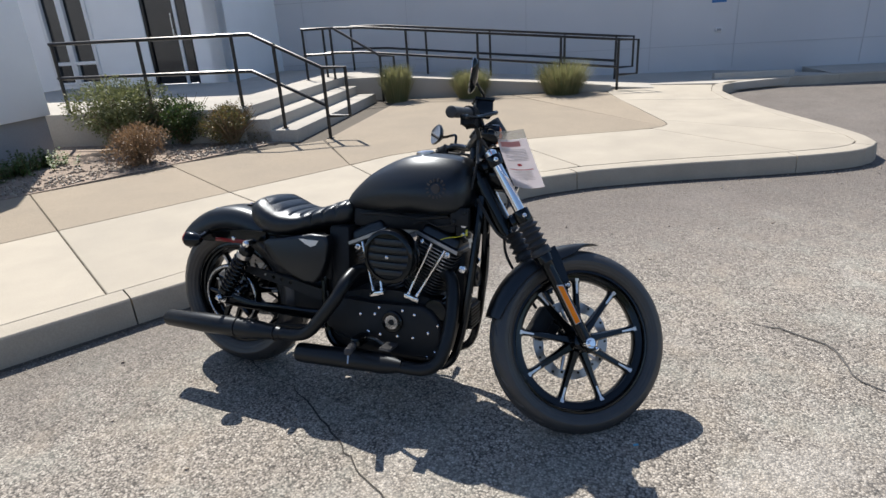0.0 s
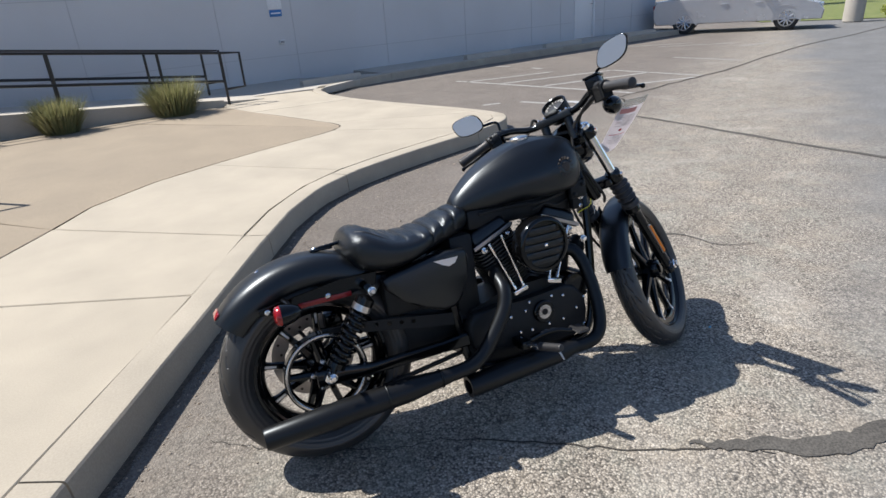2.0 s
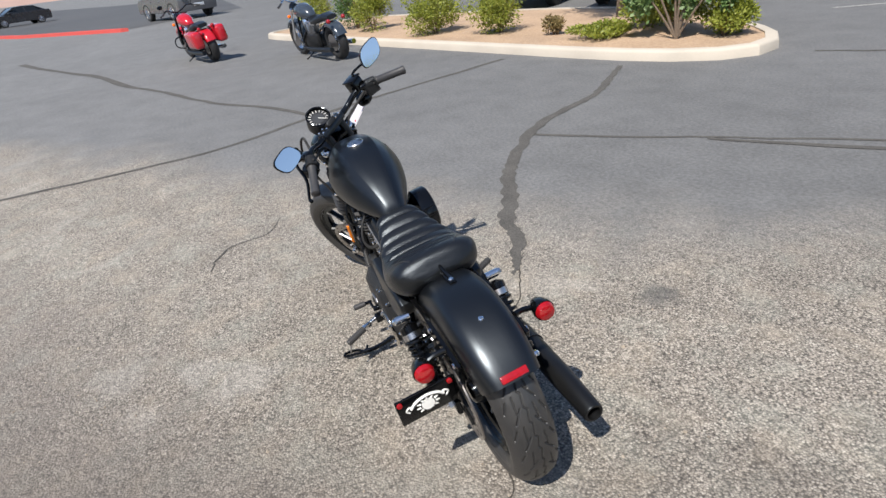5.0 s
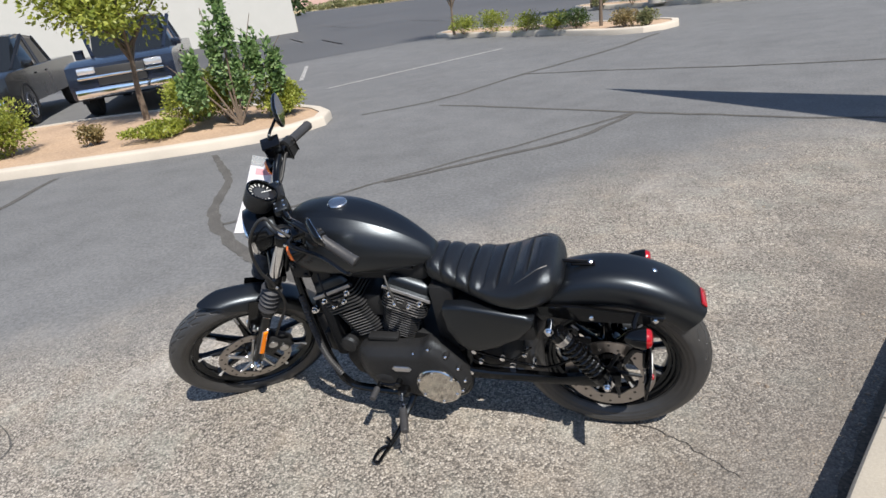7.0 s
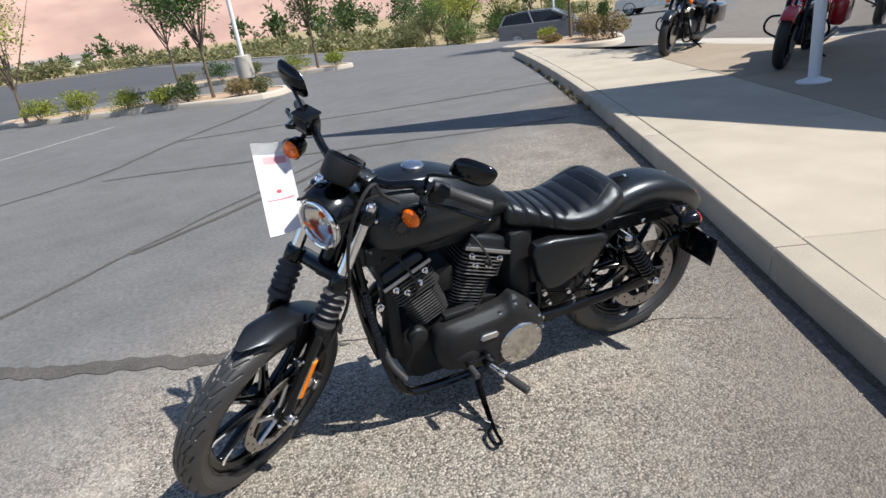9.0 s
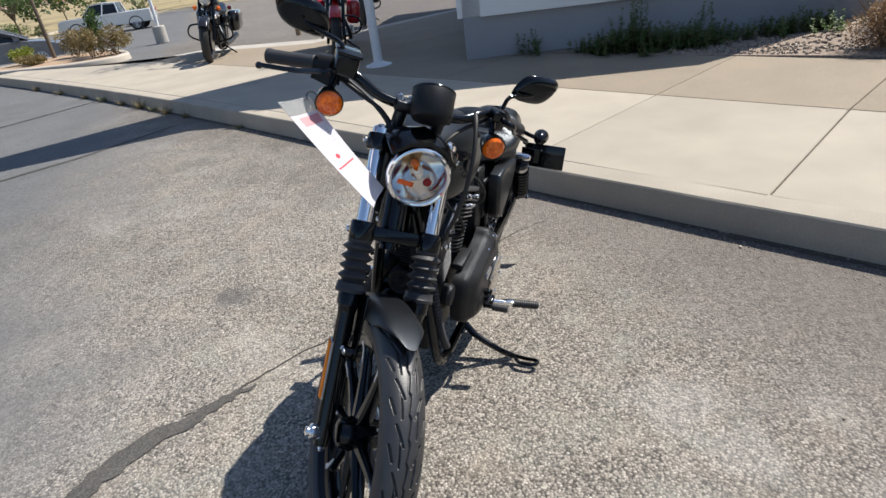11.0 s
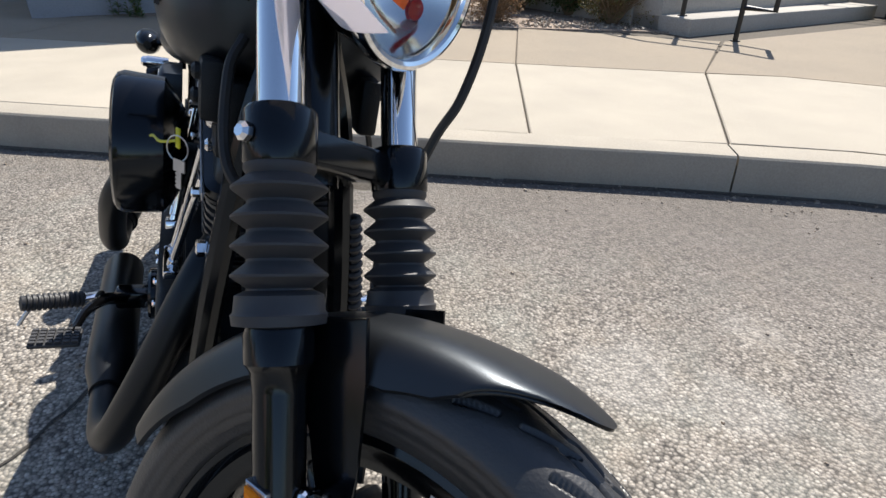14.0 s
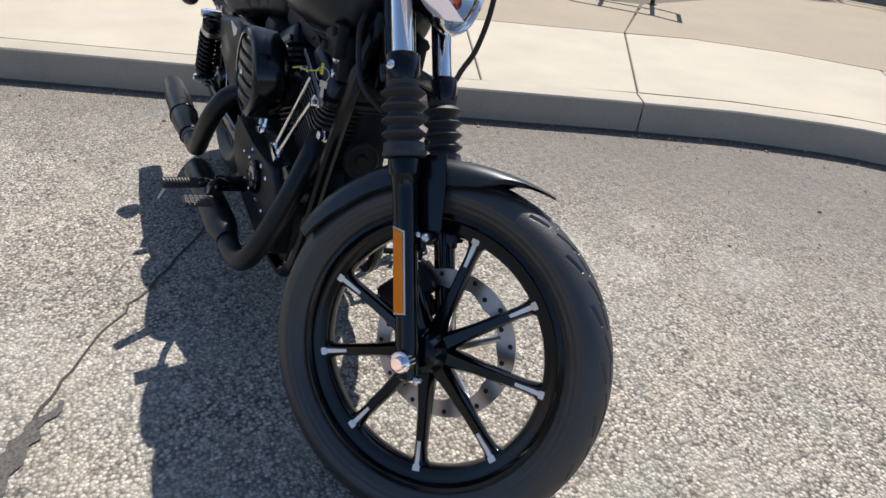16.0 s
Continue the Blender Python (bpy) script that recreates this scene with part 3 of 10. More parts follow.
def nearest_length(p):
    return min(range(len(KLINE)), key=lambda k: (KLINE[k] - p).length)


bed = bmesh.new()
turn = length_to(site(-7.1, 0))
for s0, s1, back in ((turn, LEN[-1] - 0.06, inner_edge), (0.06, turn, [site(-7.1, 3.38), site(-9.45, 2.48), site(-9.52, 1.62), site(-11.9, 0.76), site(-12.8, 0.46)])):
    rim = [kerb_at(s) + kerb_inward(min(max(s, 0.06), LEN[-1] - 0.06)) * 0.06 for s in np.linspace(s0, s1, 40)]
    bed.faces.new([bed.verts.new((p.x, p.y, 0.136)) for p in rim + back])
bmesh.ops.triangulate(bed, faces=bed.faces[:])
PAVEMENT = tagged(part("pavement", bed, JOINT, smooth=0), "raised concrete footpath of pale and tan slabs with a kerb", "pavement", kind="structure")


cuts = [length_to(site(a, 0)) for a in (-11.9, -9.5, -7.1, -4.7, -2.3, 0.10, 2.15)]
cuts += [length_to(Vector((x, y, 0))) for x, y in ((0.22, 2.97), (1.95, 3.69), (2.62, 4.3), (1.9, 6.3), (1.15, 8.8), (3.3, 10.25), (6, 11.05), (9, 11.8), (12, 12.5))]
cuts = [0.1] + cuts + [LEN[-1]]
for s0, s1 in zip(cuts, cuts[1:]):
    bm = bmesh.new()
    n = max(2, int((s1 - s0) / 0.15))
    rings = []
    for k in range(n + 1):
        s = s0 + 0.004 + (s1 - s0 - 0.008) * k / n
        p, into = kerb_at(s), kerb_inward(min(max(s, 0.06), LEN[-1] - 0.06))
        wear = 0.003 * noise.noise(Vector((s * 3, 0, 0)))
        rings.append([p + into * d + Vector((0, 0, z)) for d, z in ((-0.010, -0.02), (0.0 + wear, 0.125), (0.003 + wear, 0.140), (0.010, 0.148), (0.020, TOP), (0.152, TOP), (0.156, TOP - 0.004), (0.156, 0.02))])
    loft(bm, rings)
    part("kerb_stone", bm, KERB, PAVEMENT, smooth=14)

# straight run: pale strip by the kerb, tan strip behind
gap = 0.004
runs = [-12.9, -11.9, -9.5, -7.1, -4.7, -2.3, 0.02, 1.27]
END = {-12.9: 0.5, -11.9: 0.8}
for a0, a1 in zip(runs, runs[1:] + [2.33]):
    if a1 < 2.3:
        skew = 0.075 if a1 > 1.2 else 0.0
        plate([site(a0 + gap, 0.162), site(a1 - gap + skew, 0.162), site(a1 - gap, END.get(a1, 1.66) - gap), site(a0 + gap, END.get(a0, 1.66) - gap)], 0.03, TOP, "slab", PALE, PAVEMENT)
    depth = 3.1 if a0 > -2.4 else 9.0
    if a0 == -9.5:
        plate([site(a0 + gap, 1.66 + gap), site(a1 - gap, 1.66 + gap), site(a1 - gap, 3.4), site(a0 + gap, 2.5)], 0.03, TOP, "slab", TAN, PAVEMENT)
    elif -8 < a0 and a1 < 2.3:
        plate([site(a0 + gap, 1.66 + gap), site(a1 - gap, 1.66 + gap), site(a1 - gap, depth), site(a0 + gap, depth)], 0.03, TOP, "slab", TAN, PAVEMENT)
p_in = [Vector((*p, 0)) for p, _ in pairs]
b_in = [site(2.45, 1.66)] + [Vector((*q, 0)) for _, q in pairs[1:]]
k_in = []
for k, p in enumerate(p_in):
    i = nearest_length(p)
    s = LEN[i]
    k_in.append(kerb_at(s) + kerb_inward(s) * 0.162)
first = length_to(p_in[0]) + 0.02
k_in[0] = kerb_at(first) + kerb_inward(first) * 0.162
plate([site(1.349, 0.162), k_in[0] - E1 * 0.005, b_in[0] - E1 * 0.005, site(1.276, 1.655)], 0.03, TOP, "slab", PALE, PAVEMENT)
for i0, i1 in ((0, 3), (3, 7), (7, 11), (11, 14), (14, 16)):
    ring = k_in[i0:i1 + 1] + b_in[i0:i1 + 1][::-1]
    mid = sum(ring, Vector()) / len(ring)
    plate([p + (mid - p).normalized() * 0.007 for p in ring], 0.03, TOP, "slab", PALE, PAVEMENT)
plate([site(1.273, 1.665), b_in[0] + E2 * 0.01 - E1 * 0.004, hall(-0.05, -0.12), site(1.273, 3.25)], 0.03, TOP, "slab", TAN, PAVEMENT)
plaza = [b_in[k] + E2 * 0.01 for k in range(8)]
plate(plaza + [b_in[8], hall(1.9, 3.4), hall(0.05, 3.4), hall(-0.03, -0.1)], 0.03, TOP, "slab", TAN, PAVEMENT)
plate([b_in[k] + Vector((-0.01, 0, 0)) for k in range(8, 16)] + [hall(1.2, 5.2), hall(1.92, 3.42)], 0.03, TOP, "slab", TAN, PAVEMENT)
plate([kerb_at(LEN[nearest_length(Vector((1.13, 9.27, 0)))]) + Vector((0.12, 0.25, 0)), Vector((3.2, 10.42, 0)), hall(5.4, 6.4), hall(1.5, 6.4), b_in[16]], 0.03, TOP, "slab", CONCRETE, PAVEMENT)
walkway = [(3.22, 10.43), (6.4, 11.32), (9.6, 12.1), (14.6, 13.37)]
for (x0, y0), (x1, y1) in zip(walkway, walkway[1:]):
    plate([Vector((x0 + 0.01, y0, 0)), Vector((x1, y1, 0)), Vector((x1 - 0.5, y1 + 2.0, 0)), Vector((x0 - 0.45, y0 + 2.0, 0))], 0.03, TOP, "slab", CONCRETE, PAVEMENT)
# apron that eases the plaza's end down to the drive
bm = bmesh.new()
edge = [site(-7.1, 9.0), site(-7.1, 3.4), site(-9.5, 2.5), site(-9.62, 1.7)]
rows = []
for p in edge:
    q = p - E1 * 1.6 + E2 * 1.1
    rows.append([bm.verts.new((p.x, p.y, TOP - 0.003)), bm.verts.new((p.x * 0.4 + q.x * 0.6, p.y * 0.4 + q.y * 0.6, 0.05)), bm.verts.new((q.x, q.y, 0.006 + lie(q.x, q.y)))])
for p, q in zip(rows, rows[1:]):
    for k in range(2):
        bm.faces.new((p[k], q[k], q[k + 1], p[k + 1]))
tagged(part("apron", bm, CONCRETE, smooth=0), "sloping concrete apron at the end of the footpath", "pavement", kind="structure")

# ---- building ----
WALL_A, WALL_WAY = Vector((1.36, 11.27, 0)), Vector((0.9724, 0.2334, 0))
WALL_IN = Vector((-0.2334, 0.9724, 0))


def wall_pose(s, z=0.0, out=0.0):
    p = WALL_A + WALL_WAY * s - WALL_IN * out
    return pose(p.x, p.y, z, 0, 0, 13.5)


def panel_wall(name, m, width, height, thick, mat, label, holes=()):
    """An upright wall from (0, 0) along +x, its face at y = 0, with holes (x0, x1, z0, z1) through it."""
    bm = bmesh.new()
    xs = sorted({0, width, *[h[0] for h in holes], *[h[1] for h in holes]})
    zs = sorted({0, height, *[h[2] for h in holes], *[h[3] for h in holes]})
    keep = {(i, j) for i in range(len(xs) - 1) for j in range(len(zs) - 1)
            if not any(h[0] <= xs[i] and xs[i + 1] <= h[1] and h[2] <= zs[j] and zs[j + 1] <= h[3] for h in holes)}
    cache = {}

    def v(i, y, j):
        return cache.setdefault((i, y, j), bm.verts.new((xs[i], y, zs[j]))) if (i, y, j) not in cache else cache[(i, y, j)]

    for i, j in keep:
        bm.faces.new((v(i, 0, j), v(i + 1, 0, j), v(i + 1, 0, j + 1), v(i, 0, j + 1)))
        bm.faces.new((v(i, thick, j), v(i, thick, j + 1), v(i + 1, thick, j + 1), v(i + 1, thick, j)))
        for di, dj, a, b in ((-1, 0, (i, j), (i, j + 1)), (1, 0, (i + 1, j), (i + 1, j + 1)), (0, -1, (i, j), (i + 1, j)), (0, 1, (i, j + 1), (i + 1, j + 1))):
            if (i + di, j + dj) not in keep:
                bm.faces.new((v(a[0], 0, a[1]), v(b[0], 0, b[1]), v(b[0], thick, b[1]), v(a[0], thick, a[1])))
    ob = part(name, bm, mat, smooth=0, m=m)
    return tagged(ob, label, "wall", kind="structure")


# long grey wall beside the ramp and the parking bays
grey = panel_wall("wall_north", wall_pose(-9.6, 0.0), 22.9, 2.9, 0.3, GREY_WALL, "long grey painted panel wall in shade", [(18.8, 19.73, 0.15, 2.22)])
for s in (-8.2, -6.0, -3.6, -1.2, 0.35, 2.6, 5.0, 7.4, 8.6, 10.6, 12.0):
    bm = bmesh.new()
    box(bm, (s + 9.6 - 0.006, -0.006, 0.2), (s + 9.6 + 0.006, 0.0, 2.55), 0.0)
    part("panel_joint", bm, WALL_JOINT, grey, smooth=0)
for z in (0.62, 1.85):
    bm = bmesh.new()
    box(bm, (0.02, -0.0075, z), (18.7, 0.0, z + 0.012), 0.0)
    part("panel_joint", bm, WALL_JOINT, grey, smooth=0)
    bm = bmesh.new()
    box(bm, (19.83, -0.0075, z), (22.8, 0.0, z + 0.012), 0.0)
    part("panel_joint", bm, WALL_JOINT, grey, smooth=0)
door = tagged(empty("door_1", wall_pose(9.2, 0.15)), "closed pale grey steel service door", "door", kind="structure")
bm = bmesh.new()
box(bm, (0.045, 0.05, 0.01), (0.885, 0.10, 2.02), 0.004)
part("door_leaf", bm, DOOR_WHITE, door)
bm = bmesh.new()
for x0, x1, z0, z1 in ((0.002, 0.045, 0, 2.068), (0.885, 0.928, 0, 2.068), (0.045, 0.885, 2.022, 2.068)):
    box(bm, (x0, -0.02, z0), (x1, 0.15, z1), 0.003)
part("door_frame", bm, DOOR_WHITE, door)
bm = bmesh.new()
rod(bm, (0.80, 0.05, 0.95), (0.80, 0.0, 0.95), 0.012)
box(bm, (0.69, -0.012, 0.94), (0.815, 0.006, 0.962), 0.004)
part("door_handle", bm, STEEL, door)
# north-east return of the grey wall
e = WALL_A + WALL_WAY * 13.3
panel_wall("wall_east", pose(e.x, e.y, 0, 0, 0, 103.5), 16, 2.9, 0.3, GREY_WALL, "grey painted end wall of the building")

# small outlet box on the wall
bm = bmesh.new()
box(bm, (0, -0.05, 0), (0.11, -0.0005, 0.075), 0.008)
outlet = tagged(part("outlet_box", bm, ALU, m=wall_pose(-0.02, 0.86)), "small pale outlet box fixed to the grey wall", "outlet box")
bm = bmesh.new()
box(bm, (0.015, -0.056, 0.015), (0.095, -0.0505, 0.058), 0.003)
part("outlet_cover", bm, GREY_BASE, outlet)

# the blue parking sign, low on the wall
sign = tagged(empty("parking_sign", wall_pose(-0.15, 1.38, 0.012)), "white and blue accessible-parking sign fixed to the grey wall", "sign")
SIGN_WHITE = material("sign_white", (0.75, 0.77, 0.80), 0.4)
SIGN_BLUE = material("sign_blue", (0.02, 0.16, 0.45), 0.4)
for name, mat, lo, hi in (("plate", SIGN_WHITE, (0, 0, 0.14), (0.30, 0.01, 0.62)), ("van_plate", SIGN_BLUE, (0.02, 0, 0.0), (0.28, 0.01, 0.125)), ("symbol_panel", SIGN_BLUE, (0.04, -0.006, 0.34), (0.26, 0.002, 0.58))):
    bm = bmesh.new()
    box(bm, lo, hi, 0.003)
    part(name, bm, mat, sign)
bm = bmesh.new()
torus(bm, (0.15, -0.008, 0.42), (0, 1, 0), 0.05, 0.008, 20, 6)
box(bm, (0.12, -0.012, 0.43), (0.135, -0.006, 0.53))
box(bm, (0.12, -0.012, 0.43), (0.18, -0.006, 0.445))
box(bm, (0.05, -0.012, 0.05), (0.25, 0.0005, 0.075))
for one in pieces(bm):
    part("symbol", one, SIGN_WHITE, sign)

# white front of the building behind the landing
LAND = 0.55
VW = 3.5
front = panel_wall("wall_west", hall_pose(-9.5, VW, 0), 9.5 - 3.15, 4.2, 0.25, WHITE_WALL, "white stucco entrance wall", [(4.9, 5.8, LAND, LAND + 2.15), (2.85, 3.85, LAND + 0.06, LAND + 2.5)])
# pale return by the door, and the wall's end face
panel_wall("wall_return", hall_pose(-3.15, VW, 0, 90), 3.2, 4.2, 0.25, WHITE_WALL, "white stucco return wall")
entry = tagged(empty("door_2", hall_pose(-9.5 + 4.9, VW, LAND)), "dark glazed entrance door standing in a pale frame", "door", kind="structure")
bm = bmesh.new()
for x0, x1, z0, z1 in ((0.0, 0.05, 0, 2.15), (0.85, 0.9, 0, 2.15), (0.05, 0.85, 2.1, 2.15)):
    box(bm, (x0, 0.02, z0), (x1, 0.12, z1), 0.003)
part("door_frame", bm, RAIL, entry)
bm = bmesh.new()
box(bm, (0.05, 0.06, 0.01), (0.60, 0.085, 2.1))
part("glass_leaf", bm, DARK_GLASS, entry)
bm = bmesh.new()
box(bm, (0.60, 0.04, 0.0), (0.66, 0.09, 2.1), 0.003)
part("stile", bm, ALU, entry)
bm = bmesh.new()
box(bm, (0.66, 0.06, 0.01), (0.85, 0.085, 2.1))
part("side_glass", bm, DARK_GLASS, entry)
bm = bmesh.new()
rod(bm, (0.56, 0.0, 0.8), (0.56, 0.0, 1.2), 0.012)
rod(bm, (0.56, 0.0, 0.85), (0.56, 0.06, 0.85), 0.008)
rod(bm, (0.56, 0.0, 1.15), (0.56, 0.06, 1.15), 0.008)
part("pull_handle", bm, STEEL, entry)
window = tagged(empty("window_1", hall_pose(-9.5 + 2.85, VW, LAND + 0.06)), "tall dark window in a pale metal frame", "window", kind="structure")
bm = bmesh.new()
for x0, x1, z0, z1 in ((0, 0.07, 0, 2.44), (0.93, 1.0, 0, 2.44), (0.40, 0.52, 0, 2.44), (0.07, 0.40, 0.36, 0.42), (0.52, 0.93, 0.36, 0.42), (0.07, 0.40, 2.38, 2.44), (0.52, 0.93, 2.38, 2.44), (0.07, 0.40, 0, 0.05), (0.52, 0.93, 0, 0.05)):
    box(bm, (x0, -0.03, z0), (x1, 0.10, z1), 0.004)
part("window_frame", bm, ALU, window)
for x0, x1, z0, z1 in ((0.07, 0.40, 0.05, 0.36), (0.52, 0.93, 0.05, 0.36), (0.07, 0.40, 0.42, 2.38), (0.52, 0.93, 0.42, 2.38)):
    bm = bmesh.new()
    box(bm, (x0, 0.04, z0), (x1, 0.055, z1))
    part("pane", bm, DARK_GLASS, window)

# white wing with a grey base that comes forward beside the planting bed
wa, wb = Vector((-5.15, -1.00, 0)), Vector((-6.01, 2.95, 0))
length = (wb - wa).length
ang = math.degrees(math.atan2((wb - wa).y, (wb - wa).x))
wing = panel_wall("wall_wing", pose(wa.x, wa.y, 0, 0, 0, ang), length, 3.7, 0.25, GREY_BASE, "grey painted base of the white building wing")
bm = bmesh.new()
box(bm, (-0.05, -0.06, 0.60), (length + 0.02, 0.012, 3.7), 0.004)
part("stucco_skin", bm, WHITE_WALL, wing, "white stucco above the grey base")
away = (wa - wb).normalized()
back = Vector((away.y, -away.x, 0))
side = panel_wall("wall_wing_end", pose(wa.x, wa.y, 0, 0, 0, ang + 90), 12, 3.7, 0.25, GREY_BASE, "grey painted base of the white building wing")
bm = bmesh.new()
box(bm, (-0.0, -0.0, 0.60), (12, 0.31, 3.7), 0.004)
part("stucco_skin", bm, WHITE_WALL, side, "white stucco above the grey base")


# landing, steps and ramp
def concrete_block(name, u0, u1, v0, v1, z0, z1, label, mat=None, bevel=0.012):
    bm = bmesh.new()
    box(bm, (u0, v0, z0), (u1, v1, z1), bevel)
    return tagged(part(name, bm, mat or CONCRETE, m=hall_pose(0, 0)), label, "steps", kind="structure")


concrete_block("landing", -6.6, -1.0, -0.14, VW, 0.0, LAND, "raised concrete entrance landing")
concrete_block("landing", -3.1, -1.0, VW + 0.001, 5.6, 0.0, LAND - 0.002, "raised concrete entrance landing")
rise = (LAND - TOP) / 3
STEPS = tagged(empty("steps", hall_pose(0, 0)), "three pale concrete steps up to the entrance landing", "steps", kind="structure")
for k in range(2):
    bm = bmesh.new()
    box(bm, (-0.998, -0.12, 0.1), (-0.36 - 0.32 * k, 3.22, TOP + rise * (k + 1)), 0.014)
    part("step", bm, CONCRETE, STEPS)
# low wall of the ramp
bm = bmesh.new()
prism(bm, [(-0.99, 3.5, 0.1), (3.5, 3.5, 0.1), (3.5, 3.5, 0.24), (-0.2, 3.5, 0.52), (-0.99, 3.5, 0.52)], (0, 0.16, 0), 0.008)
tagged(part("ramp_wall", bm, CONCRETE, m=hall_pose(0, 0)), "low sloping concrete wall along the ramp", "wall", kind="structure")
bm = bmesh.new()
prism(bm, [(-0.99, 3.66, 0.05), (4.2, 3.66, 0.05), (4.2, 3.66, 0.155), (-0.2, 3.66, 0.45), (-0.99, 3.66, LAND - 0.004)], (0, 1.6, 0), 0.0)
tagged(part("ramp", bm, CONCRETE, m=hall_pose(0, 0)), "sloping concrete access ramp beside the grey wall", "ramp", kind="structure")


def railing(name, lines, posts, label, r=0.021):
    """Black pipe railing: each line a list of (u, v, z), each post (u, v, z0, z1)."""
    top = empty(name, hall_pose(0, 0), label, "railing")
    for k, line in enumerate(lines):
        bm = bmesh.new()
        pipe(bm, line, r, 8, 1)
        part("rail", bm, RAIL, top)
    for u, v, z0, z1 in posts:
        bm = bmesh.new()
        rod(bm, (u, v, z0), (u, v, z1), r, n=8)
        rod(bm, (u, v, z0), (u, v, z0 + 0.008), r * 2.0, n=10)
        part("post", bm, RAIL, top)
    return top


H = 0.80
railing("stair_railing", [
    [(-3.45, 0, LAND + H + 0.02), (-0.82, 0, LAND + H), (0.0, 0, TOP + H), (0.27, 0, TOP + H), (0.27, 0, TOP + 0.26), (0.02, 0, TOP + 0.26)],
    [(-3.45, 0, LAND + 0.42), (-0.86, 0, LAND + 0.40), (0.0, 0, TOP + 0.38)]],
    [(-3.42, 0, LAND, LAND + H), (-2.25, 0, LAND, LAND + H), (-1.05, 0, LAND, LAND + H), (-0.55, 0, TOP + rise, 1.24), (0.0, 0, TOP, TOP + H)], "black painted steel pipe railing down the entrance steps")
railing("stair_railing", [
    [(-1.5, 3.12, LAND + H), (-0.95, 3.12, LAND + H), (-0.2, 3.12, TOP + H - 0.06), (0.03, 3.12, TOP + H - 0.08), (0.03, 3.12, TOP + 0.24), (-0.18, 3.12, TOP + 0.24)],
    [(-1.5, 3.12, LAND + 0.40), (-1.0, 3.12, LAND + 0.40)]],
    [(-1.48, 3.12, LAND, LAND + H), (-1.0, 3.12, LAND, LAND + H), (-0.2, 3.12, TOP, TOP + H - 0.06)], "black painted steel pipe railing beside the steps")
for v, shift in ((3.58, -0.4), (4.85, -0.32)):
    railing("ramp_railing", [
        [(-0.9 + shift, v, LAND + H), (-0.2 + shift, v, LAND + H - 0.02), (4.0 + shift, v, TOP + H - 0.02), (4.3 + shift, v, TOP + H - 0.04), (4.3 + shift, v, TOP + 0.25), (4.02 + shift, v, TOP + 0.24)],
        [(-0.9 + shift, v, LAND + 0.40), (-0.2 + shift, v, LAND + 0.38), (4.0 + shift, v, TOP + 0.36)]],
        [(-0.9 + shift, v, LAND - 0.02, LAND + H), (0.55 + shift, v, 0.40, 1.26), (1.75 + shift, v, 0.33, 1.16), (3.1 + shift, v, 0.24, 1.03), (4.0 + shift, v, TOP - 0.03, TOP + H - 0.02)], "black painted steel pipe railing along the ramp")

# planting bed by the wing
bm = bmesh.new()
rnd = random.Random(8)
outline = [site(-2.2, 2.95), site(0.0, 3.105), site(1.27, 3.25), site(2.6, 3.42), hall(-0.95, -0.16), hall(-3.6, -0.16), Vector((-5.96, 2.74, 0)), Vector((-5.14, -1.0, 0))]
prism(bm, [(p.x, p.y, 0.10) for p in outline], (0, 0, 0.055))
bmesh.ops.triangulate(bm, faces=bm.faces[:])
tagged(part("planting_bed", bm, GRAVEL, smooth=0), "planting bed of brown gravel beside the footpath", "planting bed", kind="structure")

# unseen pointed canopy on a pale steel post, shaped from its ground shadow
bm = bmesh.new()
prism(bm, [(-2.4, -4.6, 3.45), (-5.1, -1.75, 3.45), (-5.16, -1.2, 3.45), (-7.4, -1.65, 3.45), (-5.5, -2.85, 3.45)], (0, 0, 0.25), 0.01)
tagged(part("canopy", bm, WHITE_WALL), "white pointed canopy over the footpath, unseen and shaped from its shadow", "canopy", kind="structure")


# ---- the motorcycle ----
BIKE = empty("motorcycle", pose(0, 0, 0, -10.3, 0, 0), "matte black cruiser motorcycle leaning on its side stand, bars turned", "motorcycle")
AXIS = Vector((-0.5, 0, 0.8660)).normalized()
S0 = Vector((0.671, 0, 0.267))
AHEAD = Vector((0.8660, 0, 0.5))
STEER = Matrix.Translation(S0) @ Matrix.Rotation(radians(37), 4, AXIS) @ Matrix.Translation(-S0)
RAISED = STEER @ Matrix.Translation(AXIS * 0.015)
UPPER = {"handlebar", "grip", "switch_housing", "brake_reservoir", "clutch_perch", "lever", "mirror_stem", "mirror", "front_turn_signal",
         "handlebar_riser", "speedometer", "headlight", "headlight_visor", "throttle_cable", "wiring_loom"}
AXLE_F, AXLE_R = Vector((0.717, 0, 0.295)), Vector((-0.752, 0, 0.321))


def bike(name, bm, mat, label="", parent=None, smooth=32, steered=False):
    ob = part(name, bm, mat, parent or BIKE, label, smooth)
    if steered and not parent:
        ob.matrix_basis = RAISED if name in UPPER else STEER
    return ob


def bike_each(name, bm, mat, label="", parent=None, smooth=32, steered=False):
    """One object for each separate body in the bmesh."""
    for one in pieces(bm):
        bike(name, one, mat, label, parent, smooth, steered)


def fork(along, out=0.0, y=0.0):
    """A place on the front end: metres up the steering axis, metres ahead of it, metres to the left."""
    return S0 + AXIS * along + AHEAD * out + Vector((0, y, 0))


